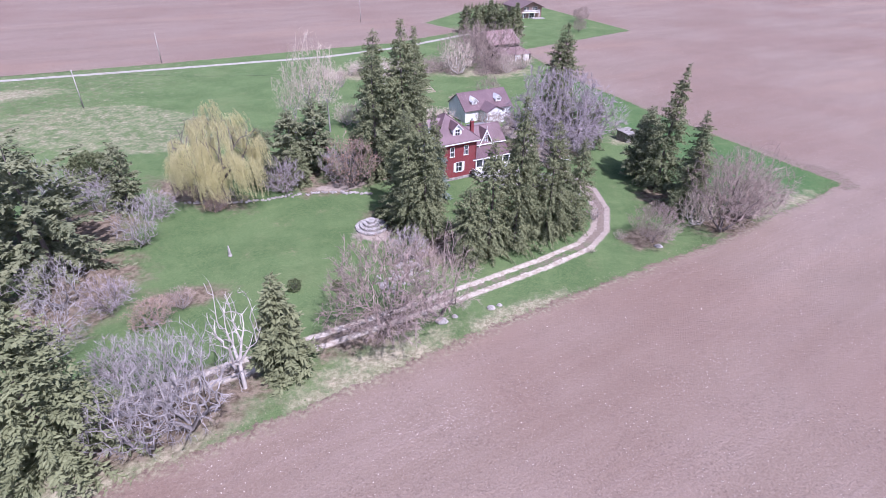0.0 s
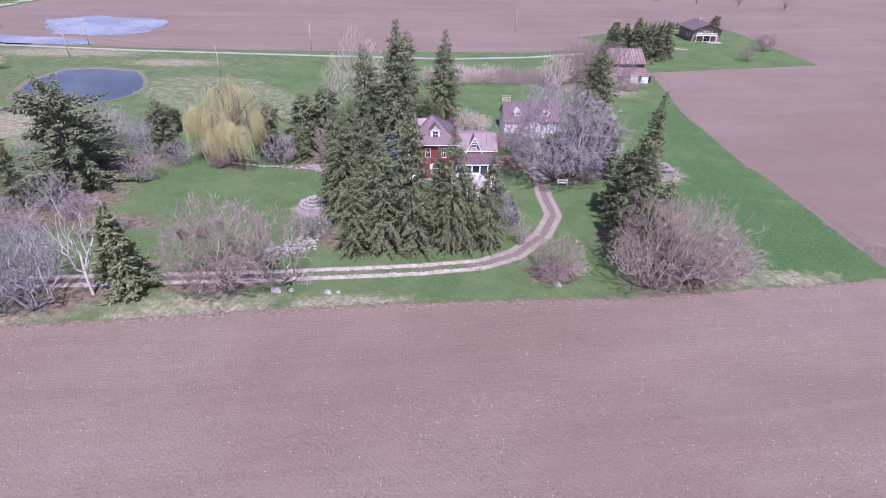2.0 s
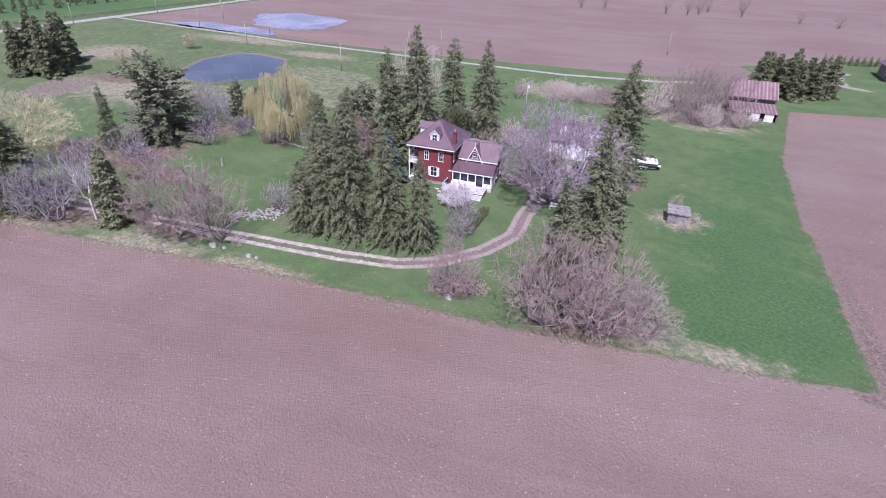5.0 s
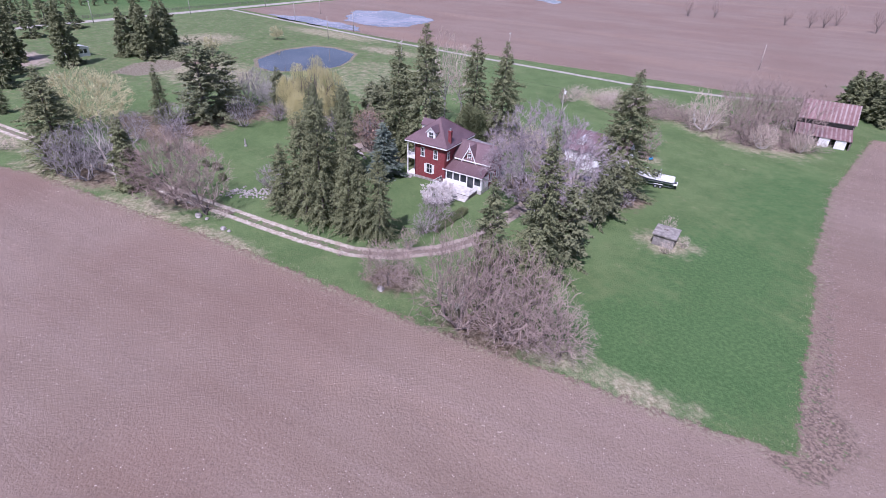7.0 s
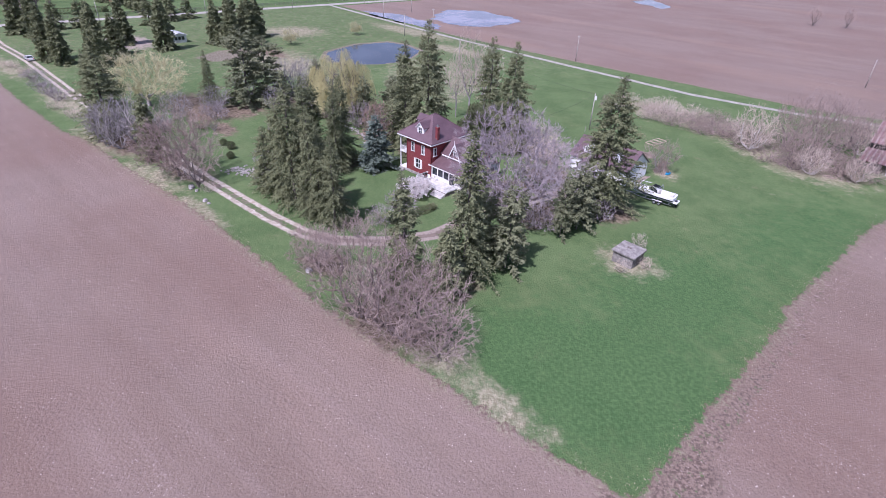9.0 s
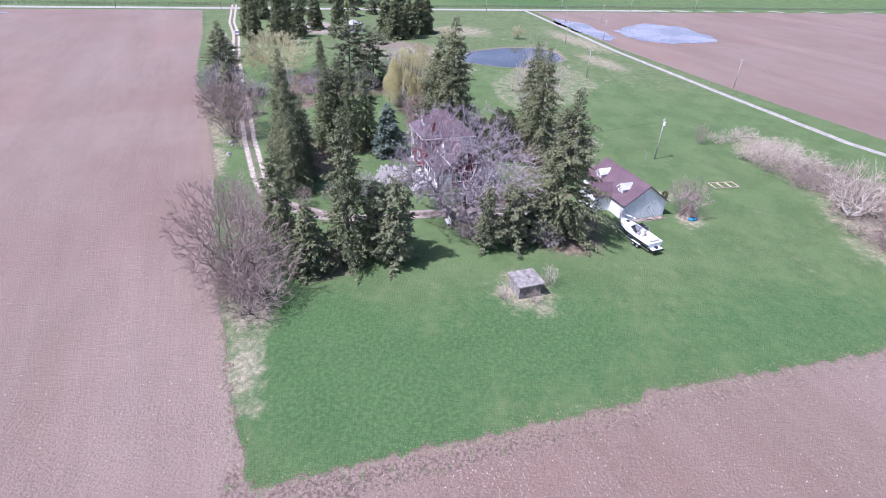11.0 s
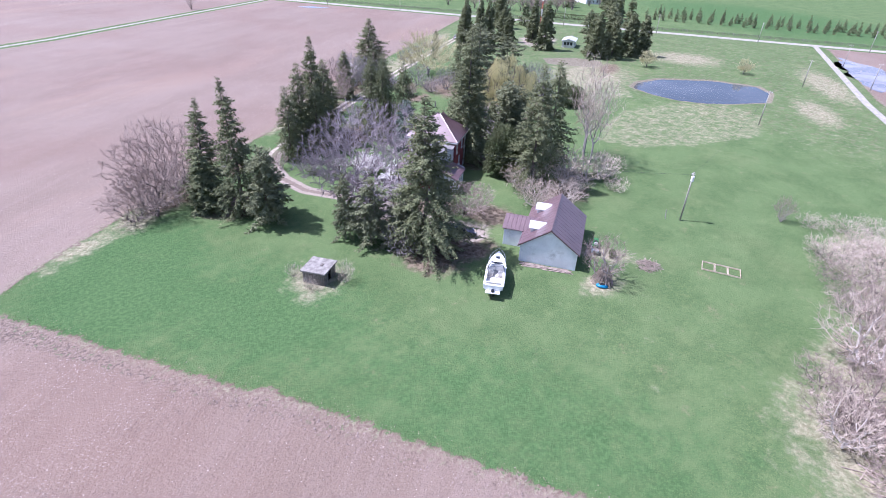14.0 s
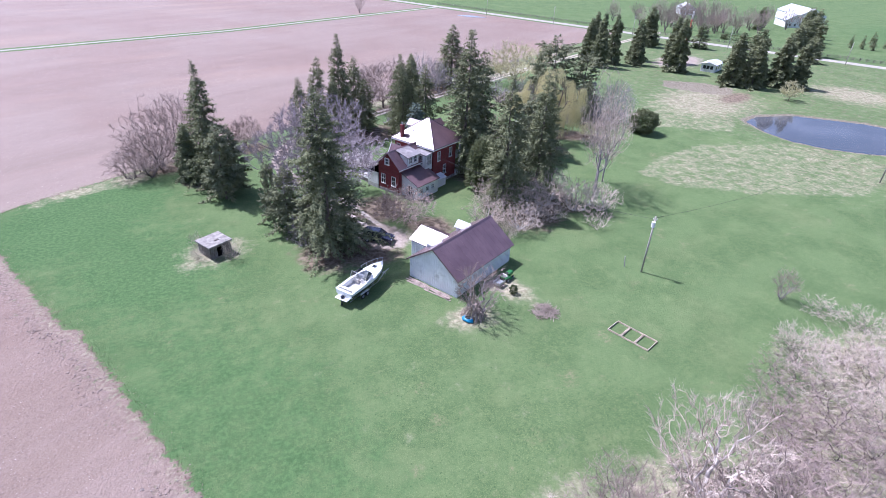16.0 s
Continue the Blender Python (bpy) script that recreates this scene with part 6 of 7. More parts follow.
    w.slab([(0.75, -0.75, 2.3), (0.75, 0.75, 2.3), (0.2, 0.7, 2.85), (0.2, -0.7, 2.85)], 0.03)
    for s in (-1, 1):
        w.add([(0.75, s * 0.75, 2.3), (-0.9, s * 1.15, 2.02), (-0.8, s * 1.1, 2.55), (0.2, s * 0.7, 2.85), (0.72, s * 0.72, 2.3), (-0.9, s * 1.12, 2.02), (-0.8, s * 1.07, 2.55), (0.2, s * 0.67, 2.85)], [(0, 1, 2, 3), (7, 6, 5, 4), (3, 2, 6, 7), (0, 3, 7, 4)])
    part("windscreen", w, M["glass"], B, "wraparound windscreen")
    r = Mesh()
    pts = [(0.9, 1.12), (1.8, 1.0), (2.6, 0.75), (3.3, 0.4), (3.85, 0.0), (3.3, -0.4), (2.6, -0.75), (1.8, -1.0), (0.9, -1.12)]
    for (a, b), (c, e) in zip(pts, pts[1:]):
        r.tube((a, b, 2.62 + 0.05 * a), (c, e, 2.62 + 0.05 * c), 0.025, n=5)
        r.tube((a, b, 2.05 + 0.05 * a), (a, b, 2.62 + 0.05 * a), 0.02, n=5)
    part("bow_rail", r, M["steel"], B)
    a = Mesh()
    for s in (-1, 1):
        a.tube((-1.3, s * 1.12, 1.95), (-1.0, s * 1.0, 2.95), 0.03, n=6)
    a.tube((-1.0, -1.0, 2.95), (-1.0, 1.0, 2.95), 0.03, n=6)
    part("arch", a, M["steel"], B)
    o = Mesh().box(-4.35, -3.72, -0.9, 0.9, 0.95, 1.05, 0.02)
    part("swim_platform", o, M["gel"], B)
    o = Mesh().box(-4.2, -3.75, -0.2, 0.2, 0.45, 1.35, 0.08)
    o.box(-4.3, -3.95, -0.06, 0.06, 0.1, 0.5, 0.02)
    part("outdrive", o, M["gel_dark"], B, "black stern drive")
    t = Mesh()
    for s in (-1, 1):
        t.tube((-3.5, s * 0.75, 0.48), (1.8, s * 0.75, 0.48), 0.06, n=4)
        t.tube((1.8, s * 0.75, 0.48), (4.2, 0, 0.48), 0.06, n=4)
    for x in (-3.0, -1.0, 1.0):
        t.tube((x, -0.75, 0.48), (x, 0.75, 0.48), 0.05, n=4)
        for s in (-1, 1):
            t.tube((x, s * 0.45, 0.48), (x, s * 0.45, 0.85), 0.05, n=4)
    t.tube((4.2, 0, 0.48), (5.0, 0, 0.5), 0.06, n=4)
    t.tube((4.3, 0, 0.5), (4.3, 0, 0.0), 0.05, n=6)
    tr = part("trailer", t, M["steel"], B, "galvanised boat trailer")
    for x in (-1.6, -0.75):
        for s in (-1, 1):
            wheel(tr, x, s * 1.05, 0.34, 0.34, 0.22, s)
            part("mudguard", Mesh().box(x - 0.4, x + 0.4, s * 1.05 - 0.14, s * 1.05 + 0.14, 0.72, 0.77, 0.02), M["gel"], tr)


def car(name, x, y, turn, mat, label, suv=True, length=4.6):
    C = thing(name, x, y, 0, turn, label, "car")
    h, L, w = (1.7 if suv else 1.46), length / 2, 0.9
    prof = [(-L, 0.55), (-L + 0.05, 0.95), (-L * 0.93, 1.02 if suv else 0.98), (L * 0.42, 1.02), (L * 0.9, 0.82), (L, 0.6), (L * 0.97, 0.32), (-L * 0.97, 0.32)]
    m = Mesh()
    m.loft([[(px, s * w * k, pz) for px, pz in prof] for s, k in ((-1, 0.93), (-1, 1.0), (1, 1.0), (1, 0.93))])
    part("body", m, mat, C)
    cab = [(-L * (0.92 if suv else 0.75), 1.0), (-L * (0.8 if suv else 0.5), h), (L * 0.12, h), (L * 0.45, 1.0)]
    m = Mesh()
    m.loft([[(px, s * (w * 0.95 if pz < 1.1 else w * 0.78), pz) for px, pz in cab] for s in (-1, 1)])
    g = part("cabin", m, M["glass"], C, "dark tinted windows")
    r = Mesh()
    a, b = cab[1][0], cab[2][0]
    r.box(a - 0.05, b + 0.05, -w * 0.79, w * 0.79, h - 0.04, h + 0.04, 0.03)
    for s in (-1, 1):
        for p, q in ((cab[0], cab[1]), (cab[3], cab[2]), ((-0.1, 1.0), (-0.15, h))):
            r.tube((p[0], s * w * 0.95, p[1]), (q[0], s * w * 0.79, q[1]), 0.05, n=4)
    part("roof", r, mat, C)
    for s in (-1, 1):
        for px in (-L * 0.6, L * 0.62):
            wheel(C, px, s * (w - 0.08), 0.34, 0.34, 0.22, s)
        part("headlight", Mesh().box(L * 0.9, L * 0.99, min(s * 0.5, s * 0.82), max(s * 0.5, s * 0.82), 0.62, 0.78, 0.02), M["steel"], C)
        part("tail_light", Mesh().box(-L - 0.01, -L + 0.1, min(s * 0.6, s * 0.88), max(s * 0.6, s * 0.88), 0.7, 0.9, 0.02), M["red_paint"], C)
        part("mirror", Mesh().box(L * 0.32, L * 0.4, min(s * 0.9, s * 1.08), max(s * 0.9, s * 1.08), 1.0, 1.14, 0.02), mat, C)
        if suv:
            part("roof_rail", Mesh().tube((a + 0.2, s * 0.6, h + 0.09), (b - 0.2, s * 0.6, h + 0.09), 0.025, n=5), M["steel"], C)


motorboat()
car("car", 8.6, 109.9, 148, M["navy"], "dark blue estate car parked on the dirt yard")
car("car", -109.4, -17.8, 213, M["white"] if False else M["car_white"], "white car standing on the farm drive", False)
car("car", 3.0, 258.0, 60, M["navy"], "dark car parked by the chalet", False)

# ---- poles, fences, yard clutter ----
def pole(x, y, high, label, lean=0.0, box=False, turn=30.0, arm=0.7):
    P = thing("utility_pole", x, y, 0, turn, label, "pole")
    part("mast", Mesh().tube((0, 0, -0.4), (lean, 0, high), 0.14, 0.09, 9), M["pole"], P, smooth=True)
    part("crossarm", Mesh().box(lean - 0.06, lean + 0.06, -arm, arm, high - 0.5, high - 0.38, 0.015), M["pole"], P)
    ins = Mesh()
    for y in (-arm * 0.85, 0, arm * 0.85):
        ins.tube((lean, y, high - 0.38), (lean, y, high - 0.2), 0.05, 0.035, 7)
    part("insulator", ins, M["white"], P)
    if box:
        part("transformer", Mesh().tube((lean + 0.28, 0, high - 1.4), (lean + 0.28, 0, high - 0.65), 0.24, 0.24, 12), M["white"], P, "pale grey transformer can")


pole(-23.6, 128.2, 8.4, "weathered wooden pole with a transformer on the lawn", 0.0, True, arm=0.25)
for px, py in ((-149.6, 106), (-91.5, 114.5), (-164.5, 121.5), (-96.3, 159), (-51, 238), (-200, 104), (-222, 122)):
    pole(px, py, 8.6, "wooden utility pole beside the gravel lane")
for k in range(9):
    pole(-120 - 22.4 * k, -140 + 40 * k, 9.0, "wooden utility pole along the road", turn=120)

wires = Mesh()
def wire(p, q, sag, r=0.02, n=10):
    p, q = Vector(p), Vector(q)
    pts = [p.lerp(q, i / n) - Vector((0, 0, sag * 4 * (i / n) * (1 - i / n))) for i in range(n + 1)]
    for a, b in zip(pts, pts[1:]):
        wires.tube(a, b, r, n=3, cap=False)
wire((-23.6, 128.2, 8.0), (-6.5, 95.0, 5.6), 0.9)
wire((-23.6, 128.2, 8.2), (-91.5, 114.5, 8.3), 1.6, 0.018)
wire((-91.5, 114.5, 8.3), (-149.6, 106, 8.3), 1.4, 0.018)
tagged(part("power_line", wires, M["rubber"]), "thin sagging power lines to the house", "cable")

# guy stake beside the pole
g = thing("guy_post", -22.2, 126.4, 0, 0, "short leaning wooden stake near the pole", "post")
part("stake", Mesh().tube((0, 0, -0.3), (0.25, -0.1, 1.6), 0.07, 0.06, 7), M["pole"], g)

# red and white mast by the gate
mast = thing("radio_mast", -144.5, -1.2, 0, 0, "slim red and white lattice mast", "mast")
for k in range(6):
    m = Mesh()
    for a in range(3):
        c, s = 0.28 * math.cos(2.094 * a), 0.28 * math.sin(2.094 * a)
        c2, s2 = 0.28 * math.cos(2.094 * (a + 1)), 0.28 * math.sin(2.094 * (a + 1))
        m.tube((c, s, 3.0 * k), (c, s, 3.0 * k + 3), 0.05, n=4)
        for j in range(3):
            m.tube((c, s, 3.0 * k + j), (c2, s2, 3.0 * k + j + 1), 0.03, n=3)
    part("section", m, M["red_paint"] if k % 2 == 0 else M["white"], mast)

# board fence across the road
fence = thing("fence", 0, 0, label="dark board fence along the far side of the road", category="fence")
road_dir = Vector((-150, 268, 0)).normalized()
out = Vector((-268, -150, 0)).normalized()
start = Vector((-100, -190, 0)) + out * 9
posts = Mesh()
rails = Mesh()
for k in range(0, 260):
    p = start + road_dir * (2.4 * k)
    posts.box(p.x - 0.08, p.x + 0.08, p.y - 0.08, p.y + 0.08, -0.2, 1.4)
for k in range(0, 65):
    a, b = start + road_dir * (9.6 * k), start + road_dir * (9.6 * (k + 1))
    for z in (0.45, 0.85, 1.25):
        rails.tube(a + Vector((0, 0, z)), b + Vector((0, 0, z)), 0.07, n=4)
tagged(part("posts", posts, M["boards"], fence), kind="stuff")
tagged(part("rails", rails, M["boards"], fence), kind="stuff")

# raised beds: three timber frames in a row
bed = thing("garden_bed", -13.6, 139.4, 0, 114, "three empty timber bed frames lying on the grass", "garden bed")
for k in range(3):
    m = Mesh()
    x0, x1 = -2.5 + 1.68 * k, -2.5 + 1.68 * (k + 1) - 0.06
    for a, b, c, d in ((x0, x1, -1.15, -1.08), (x0, x1, 1.08, 1.15), (x0, x0 + 0.07, -1.08, 1.08), (x1 - 0.07, x1, -1.08, 1.08)):
        m.box(a, b, c, d, -0.05, 0.2, 0.01)
    part("frame", m, M["raw_wood"], bed)

rng = random.Random(5)


def stick_heap(name, x, y, radius, high, count, label, mat="log", long=2.2, thick=0.05):
    m = Mesh()
    for k in range(count):
        a, r = rng.uniform(0, 6.283), radius * math.sqrt(rng.random())
        z = 0.05 + high * (1 - r / radius) * rng.random()
        c = Vector((r * math.cos(a), r * math.sin(a), z))
        d = Vector((rng.gauss(0, 1), rng.gauss(0, 1), rng.gauss(0, 0.35))).normalized() * long * rng.uniform(0.4, 1.0) / 2
        p, q = c - d, c + d
        p.z, q.z = max(p.z, 0.03), max(q.z, 0.03)
        m.tube(p, q, thick * rng.uniform(0.5, 1.5), thick * 0.5, 5)
    ob = tagged(part(name, m, M[mat]), label, "brush pile", kind="stuff")
    ob.matrix_basis = pose(x, y, 0)
    return ob


stick_heap("brush_pile", -6.2, 132.4, 1.5, 0.8, 190, "small heap of cut branches on the lawn", long=1.7, thick=0.028)
teepee = Mesh()
for kk in range(110):
    a, r = rng.uniform(0, 6.283), rng.uniform(0.7, 1.7)
    lean_ = rng.uniform(0.1, 0.45)
    teepee.tube((r * math.cos(a), r * math.sin(a), 0.0), (lean_ * r * math.cos(a + 0.4), lean_ * r * math.sin(a + 0.4), rng.uniform(1.2, 3.0)), 0.035, 0.015, 5)
tagged(part("brush_pile", teepee, M["log"]), "cut branches leant in a heap round a small tree", "brush pile", kind="stuff").matrix_basis = pose(2.3, 130.6, 0)
for hx, hy, hr, hh, hc in ((2.0, 161, 3.5, 0.9, 110), (9, 165, 3.2, 0.9, 90), (-9, 159, 3.5, 0.8, 90), (-16, 158, 3.0, 0.7, 60), (5, 168, 4.0, 1.0, 100), (1, 173.5, 3.6, 0.9, 90)):
    stick_heap("brush_pile", hx, hy, hr, hh, hc, "wide pile of pale fallen branches and logs", long=3.2, thick=0.05)
for lx, ly, lt, lab in ((4.35, 125.0, 31.2, "grey boards lying along the garage wall"), (6.05, 122.2, 31.2, "grey boards stacked against the garage corner"), (-3.2, 124.2, 118, "pale boards lying along the garage side wall")):
    pile = Mesh()
    for kk in range(11):
        z, off_, sk = 0.05 * (kk // 4), rng.uniform(-0.5, 0.5), rng.gauss(0, 0.12)
        u = 0.22 * (kk % 4) + rng.uniform(0, 0.05)
        pile.slab([(u - sk, off_ - 1.6, z + 0.05), (u - sk + 0.16, off_ - 1.6, z + 0.05), (u + sk + 0.16, off_ + 1.6, z + 0.05), (u + sk, off_ + 1.6, z + 0.05)], 0.045)
    tagged(part("lumber_pile", pile, M["log"]), lab, "lumber pile", kind="stuff").matrix_basis = pose(lx, ly, 0, 0, 0, lt)

# sled, mower, bench, statue
k = thing("plastic_sled", 3.3, 131.3, 0, 120, "bright blue plastic sled lying under the cut branches", "sled")
m = Mesh().loft([[(x, w * math.cos(t), 0.22 + (h - 0.22) * math.sin(t) if math.sin(t) > 0 else 0.22 + 0.2 * math.sin(t)) for t in (6.283 * i / 12 for i in range(12))] for x, w, h in ((-0.8, 0.1, 0.3), (-0.6, 0.4, 0.42), (-0.1, 0.46, 0.48), (0.4, 0.42, 0.44), (0.7, 0.12, 0.34))])
part("hull", m, M["tarp"], k, smooth=True)
part("seat_well", Mesh().loft([[(0.38 * math.cos(t) - 0.1, 0.22 * math.sin(t), z) for t in (6.283 * i / 12 for i in range(12))] for z in (0.44, 0.5)]), M["rubber"], k)


def mower(x, y, turn):
    T = thing("ride_on_mower", x, y, 0, turn, "green ride-on mower with a small trailer beside the garage", "mower")
    part("bonnet", Mesh().box(0.2, 1.1, -0.35, 0.35, 0.4, 0.95, 0.1), M["green_paint"], T)
    part("fender", Mesh().box(-0.75, 0.2, -0.5, 0.5, 0.42, 0.62, 0.06), M["green_paint"], T)
    part("seat", Mesh().box(-0.55, -0.1, -0.25, 0.25, 0.62, 0.72, 0.03).box(-0.65, -0.5, -0.25, 0.25, 0.65, 1.1, 0.04), M["vinyl"], T)
    part("steering_wheel", Mesh().tube((0.15, 0, 0.6), (0.02, 0, 1.0), 0.03, n=6).tube((0.02, 0, 0.98), (0.0, 0, 1.02), 0.19, 0.19, 12), M["rubber"], T)
    part("deck", Mesh().box(-0.3, 0.6, -0.6, 0.6, 0.12, 0.3, 0.05), M["green_paint"], T)
    for px, r, w in ((-0.5, 0.28, 0.24), (0.85, 0.2, 0.16)):
        for s in (-1, 1):
            wheel(T, px, s * 0.45, r, r, w, s)
    part("cart", Mesh().box(-2.5, -1.1, -0.5, 0.5, 0.35, 0.4).box(-2.5, -1.1, -0.5, -0.45, 0.4, 0.7).box(-2.5, -1.1, 0.45, 0.5, 0.4, 0.7).box(-2.5, -2.45, -0.45, 0.45, 0.4, 0.7).tube((-1.1, 0, 0.35), (-0.6, 0, 0.35), 0.03, n=5), M["steel"], T)
    for s in (-1, 1):
        wheel(T, -1.8, s * 0.58, 0.2, 0.2, 0.12, s)


mower(-4.9, 124.6, 212)

b = thing("garden_bench", 16.3, 93.9, 0, 25, "white garden bench under the maple", "bench")
for kk in range(4):
    part("slat", Mesh().box(-0.9, 0.9, -0.28 + 0.15 * kk, -0.16 + 0.15 * kk, 0.42, 0.46, 0.01), M["white"], b)
for kk in range(3):
    part("back_slat", Mesh().box(-0.9, 0.9, 0.32, 0.36, 0.55 + 0.14 * kk, 0.65 + 0.14 * kk, 0.01), M["white"], b)
for s in (-0.8, 0.8):
    part("leg", Mesh().box(s - 0.04, s + 0.04, -0.28, -0.2, -0.05, 0.42).box(s - 0.04, s + 0.04, 0.28, 0.36, -0.05, 0.95), M["white"], b)

s = Mesh()
rings = [(0.0, 0.28), (0.18, 0.28), (0.2, 0.2), (0.5, 0.19), (0.9, 0.15), (1.15, 0.17), (1.3, 0.09), (1.36, 0.09), (1.46, 0.12), (1.58, 0.1), (1.64, 0.03)]
s.loft([[(r * math.cos(t), r * math.sin(t), z - 0.02) for t in (6.283 * i / 12 for i in range(12))] for z, r in rings])
tagged(part("statue", s, M["stone"], smooth=True), "grey-white garden statue standing on the lawn", "statue").matrix_basis = pose(-33.1, 56.3, 0)

# deck furniture
tb = thing("patio_table", -0.9, 84.6, 0.68, 32, "round dark patio table on the deck", "table")
part("tabletop", Mesh().tube((0, 0, 0.7), (0, 0, 0.74), 0.55, 0.55, 16), M["dark"], tb)
part("stem", Mesh().tube((0, 0, 0.0), (0, 0, 0.7), 0.05, 0.04, 8).tube((0, 0, 0), (0, 0, 0.04), 0.3, 0.26, 12), M["dark"], tb)
ch = thing("patio_chair", 0.3, 85.0, 0.68, 60, "white patio chair on the deck", "chair", "chairs on the deck")
part("seat", Mesh().box(-0.24, 0.24, -0.24, 0.24, 0.42, 0.47, 0.02), M["white"], ch)
part("backrest", Mesh().box(-0.24, 0.24, 0.2, 0.25, 0.47, 0.95, 0.02), M["white"], ch)
for a in (-0.2, 0.2):
    for c in (-0.2, 0.2):
        part("leg", Mesh().box(a - 0.02, a + 0.02, c - 0.02, c + 0.02, 0, 0.42), M["white"], ch)
copy_thing(ch, pose(-1.6, 85.3, 0.68, 0, 0, -70))
copy_thing(ch, pose(0.9, 86.2, 0.68, 0, 0, 150))

# stones: boulders, tiered stone ring, lawn edging
rr = random.Random(9)
for bx, by, br, lab in ((-4.0, 45.0, 0.75, "pale boulder at the foot of a bare tree"), (1.6, 47.9, 0.55, "pale boulder in dry grass"), (25.3, 63.8, 0.6, "pale boulder under a small bare tree"), (2.6, 48.6, 0.35, "small boulder in dry grass"), (-2.6, 46.0, 0.4, "small boulder in dry grass")):
    st = tagged(part("boulder", Mesh().rock(0, 0, 0.15 * br, br, br * 0.8, br * 0.75, rr, 9), M["stone"]), lab, "boulder")
    st.matrix_basis = pose(bx, by, 0)
tier = thing("stone_tiers", -15.7, 65.6, 0, 0, "stacked half-round stone tiers beside the lawn", "rockery")
for t in range(4):
    r = 2.3 - 0.52 * t
    part("tier", Mesh().loft([[(r * f * math.cos(a), r * f * math.sin(a), z) for a in (6.283 * i / 24 for i in range(24))] for f, z in ((0.93, 0.34 * t - 0.1), (0.93, 0.34 * t + 0.3))]), M["concrete"], tier)
    count = 18 - 4 * t
    for kk in range(count):
        a, w = 6.283 * kk / count + 0.3 * t, 5.7 / count
        lift = 0.34 * t + rr.uniform(0.28, 0.34)
        out_, in_ = r * rr.uniform(0.98, 1.05), r - 0.5
        ring = lambda z: [(q * math.cos(b), q * math.sin(b), z) for q, b in ((out_, a - w / 2), (out_, a + w / 2), (in_, a + w / 2), (in_, a - w / 2))]
        part("stone", Mesh().loft([ring(lift - 0.26), ring(lift)]), M["stone"], tier)
edge = Mesh()
for kk in range(120):
    f = kk / 119
    x, y = -18 - 28 * f, 76.5 - 5.5 * f + 1.2 * math.sin(6 * f)
    edge.rock(x + rr.gauss(0, 0.3), y + rr.gauss(0, 0.25), 0.08, rr.uniform(0.15, 0.38), rr.uniform(0.15, 0.3), 0.2, rr, 6)
for kk in range(130):
    f2, g2 = rr.uniform(-1.3, 1.3), rr.gauss(0, 1.7)
    edge.rock(-9.8 + 1.6 * f2 + 0.35 * g2, 54 + 2.6 * f2 - 0.6 * g2, 0.06, rr.uniform(0.15, 0.35), rr.uniform(0.15, 0.3), 0.18, rr, 6)
tagged(part("edging_stones", edge, M["stone"]), "rough pale stones edging the lawn", "stones", kind="stuff")

# field stones and clods strewn over the tilled ground
sr = np.random.default_rng(3)
cand = np.c_[sr.uniform(-70, 115, 110000), sr.uniform(-40, 200, 110000)]
cand = cand[(signed(cand, YARD) < -1.5)]
cand = cand[(cand @ np.array([-0.57, 0.82]) > -80)][:30000]
size_ = 0.02 + 0.055 * sr.random(len(cand)) ** 3
stone_v = np.array([(-1, -0.2, -0.6), (0.1, -1, -0.6), (1, 0.1, -0.6), (-0.1, 0.9, -0.6), (0.2, 0.1, 0.8)])
turn_ = sr.uniform(0, 6.283, len(cand))
cs, sn = np.cos(turn_)[:, None], np.sin(turn_)[:, None]
pts_ = np.stack([stone_v[:, 0] * cs - stone_v[:, 1] * sn, stone_v[:, 0] * sn + stone_v[:, 1] * cs, np.tile(stone_v[:, 2], (len(cand), 1))], 2) * size_[:, None, None]
pts_[:, :, :2] += cand[:, None]
tri_ = (np.arange(len(cand))[:, None, None] * 5 + np.array([(0, 1, 4), (1, 2, 4), (2, 3, 4), (3, 0, 4)])).reshape(-1, 3)
tagged(new("field_stones", from_arrays("field_stones", pts_.reshape(-1, 3), tri_, M["pale_stone"])), "small pale stones scattered over the tilled field", "stones", kind="stuff")

# rough clods turned up along the edge of the eastern field
cl = Mesh()
ln = np.array([SOUTH[-1]] + EAST)
for p, q in zip(ln, ln[1:]):
    d = (q - p) / np.hypot(*(q - p))
    for k in range(int(np.hypot(*(q - p)) * 24)):
        o = p + (q - p) * sr.random() + np.array([d[1], -d[0]]) * sr.normal(1.7, 0.9)
        r = 0.035 + 0.075 * sr.random() ** 3
        cl.rock(o[0], o[1], -0.03, r, r * 0.8, r * 0.6, rr, 5)
tagged(part("clods", cl, M["clod"]), "rough clods of earth along the field edge", "soil", kind="stuff")

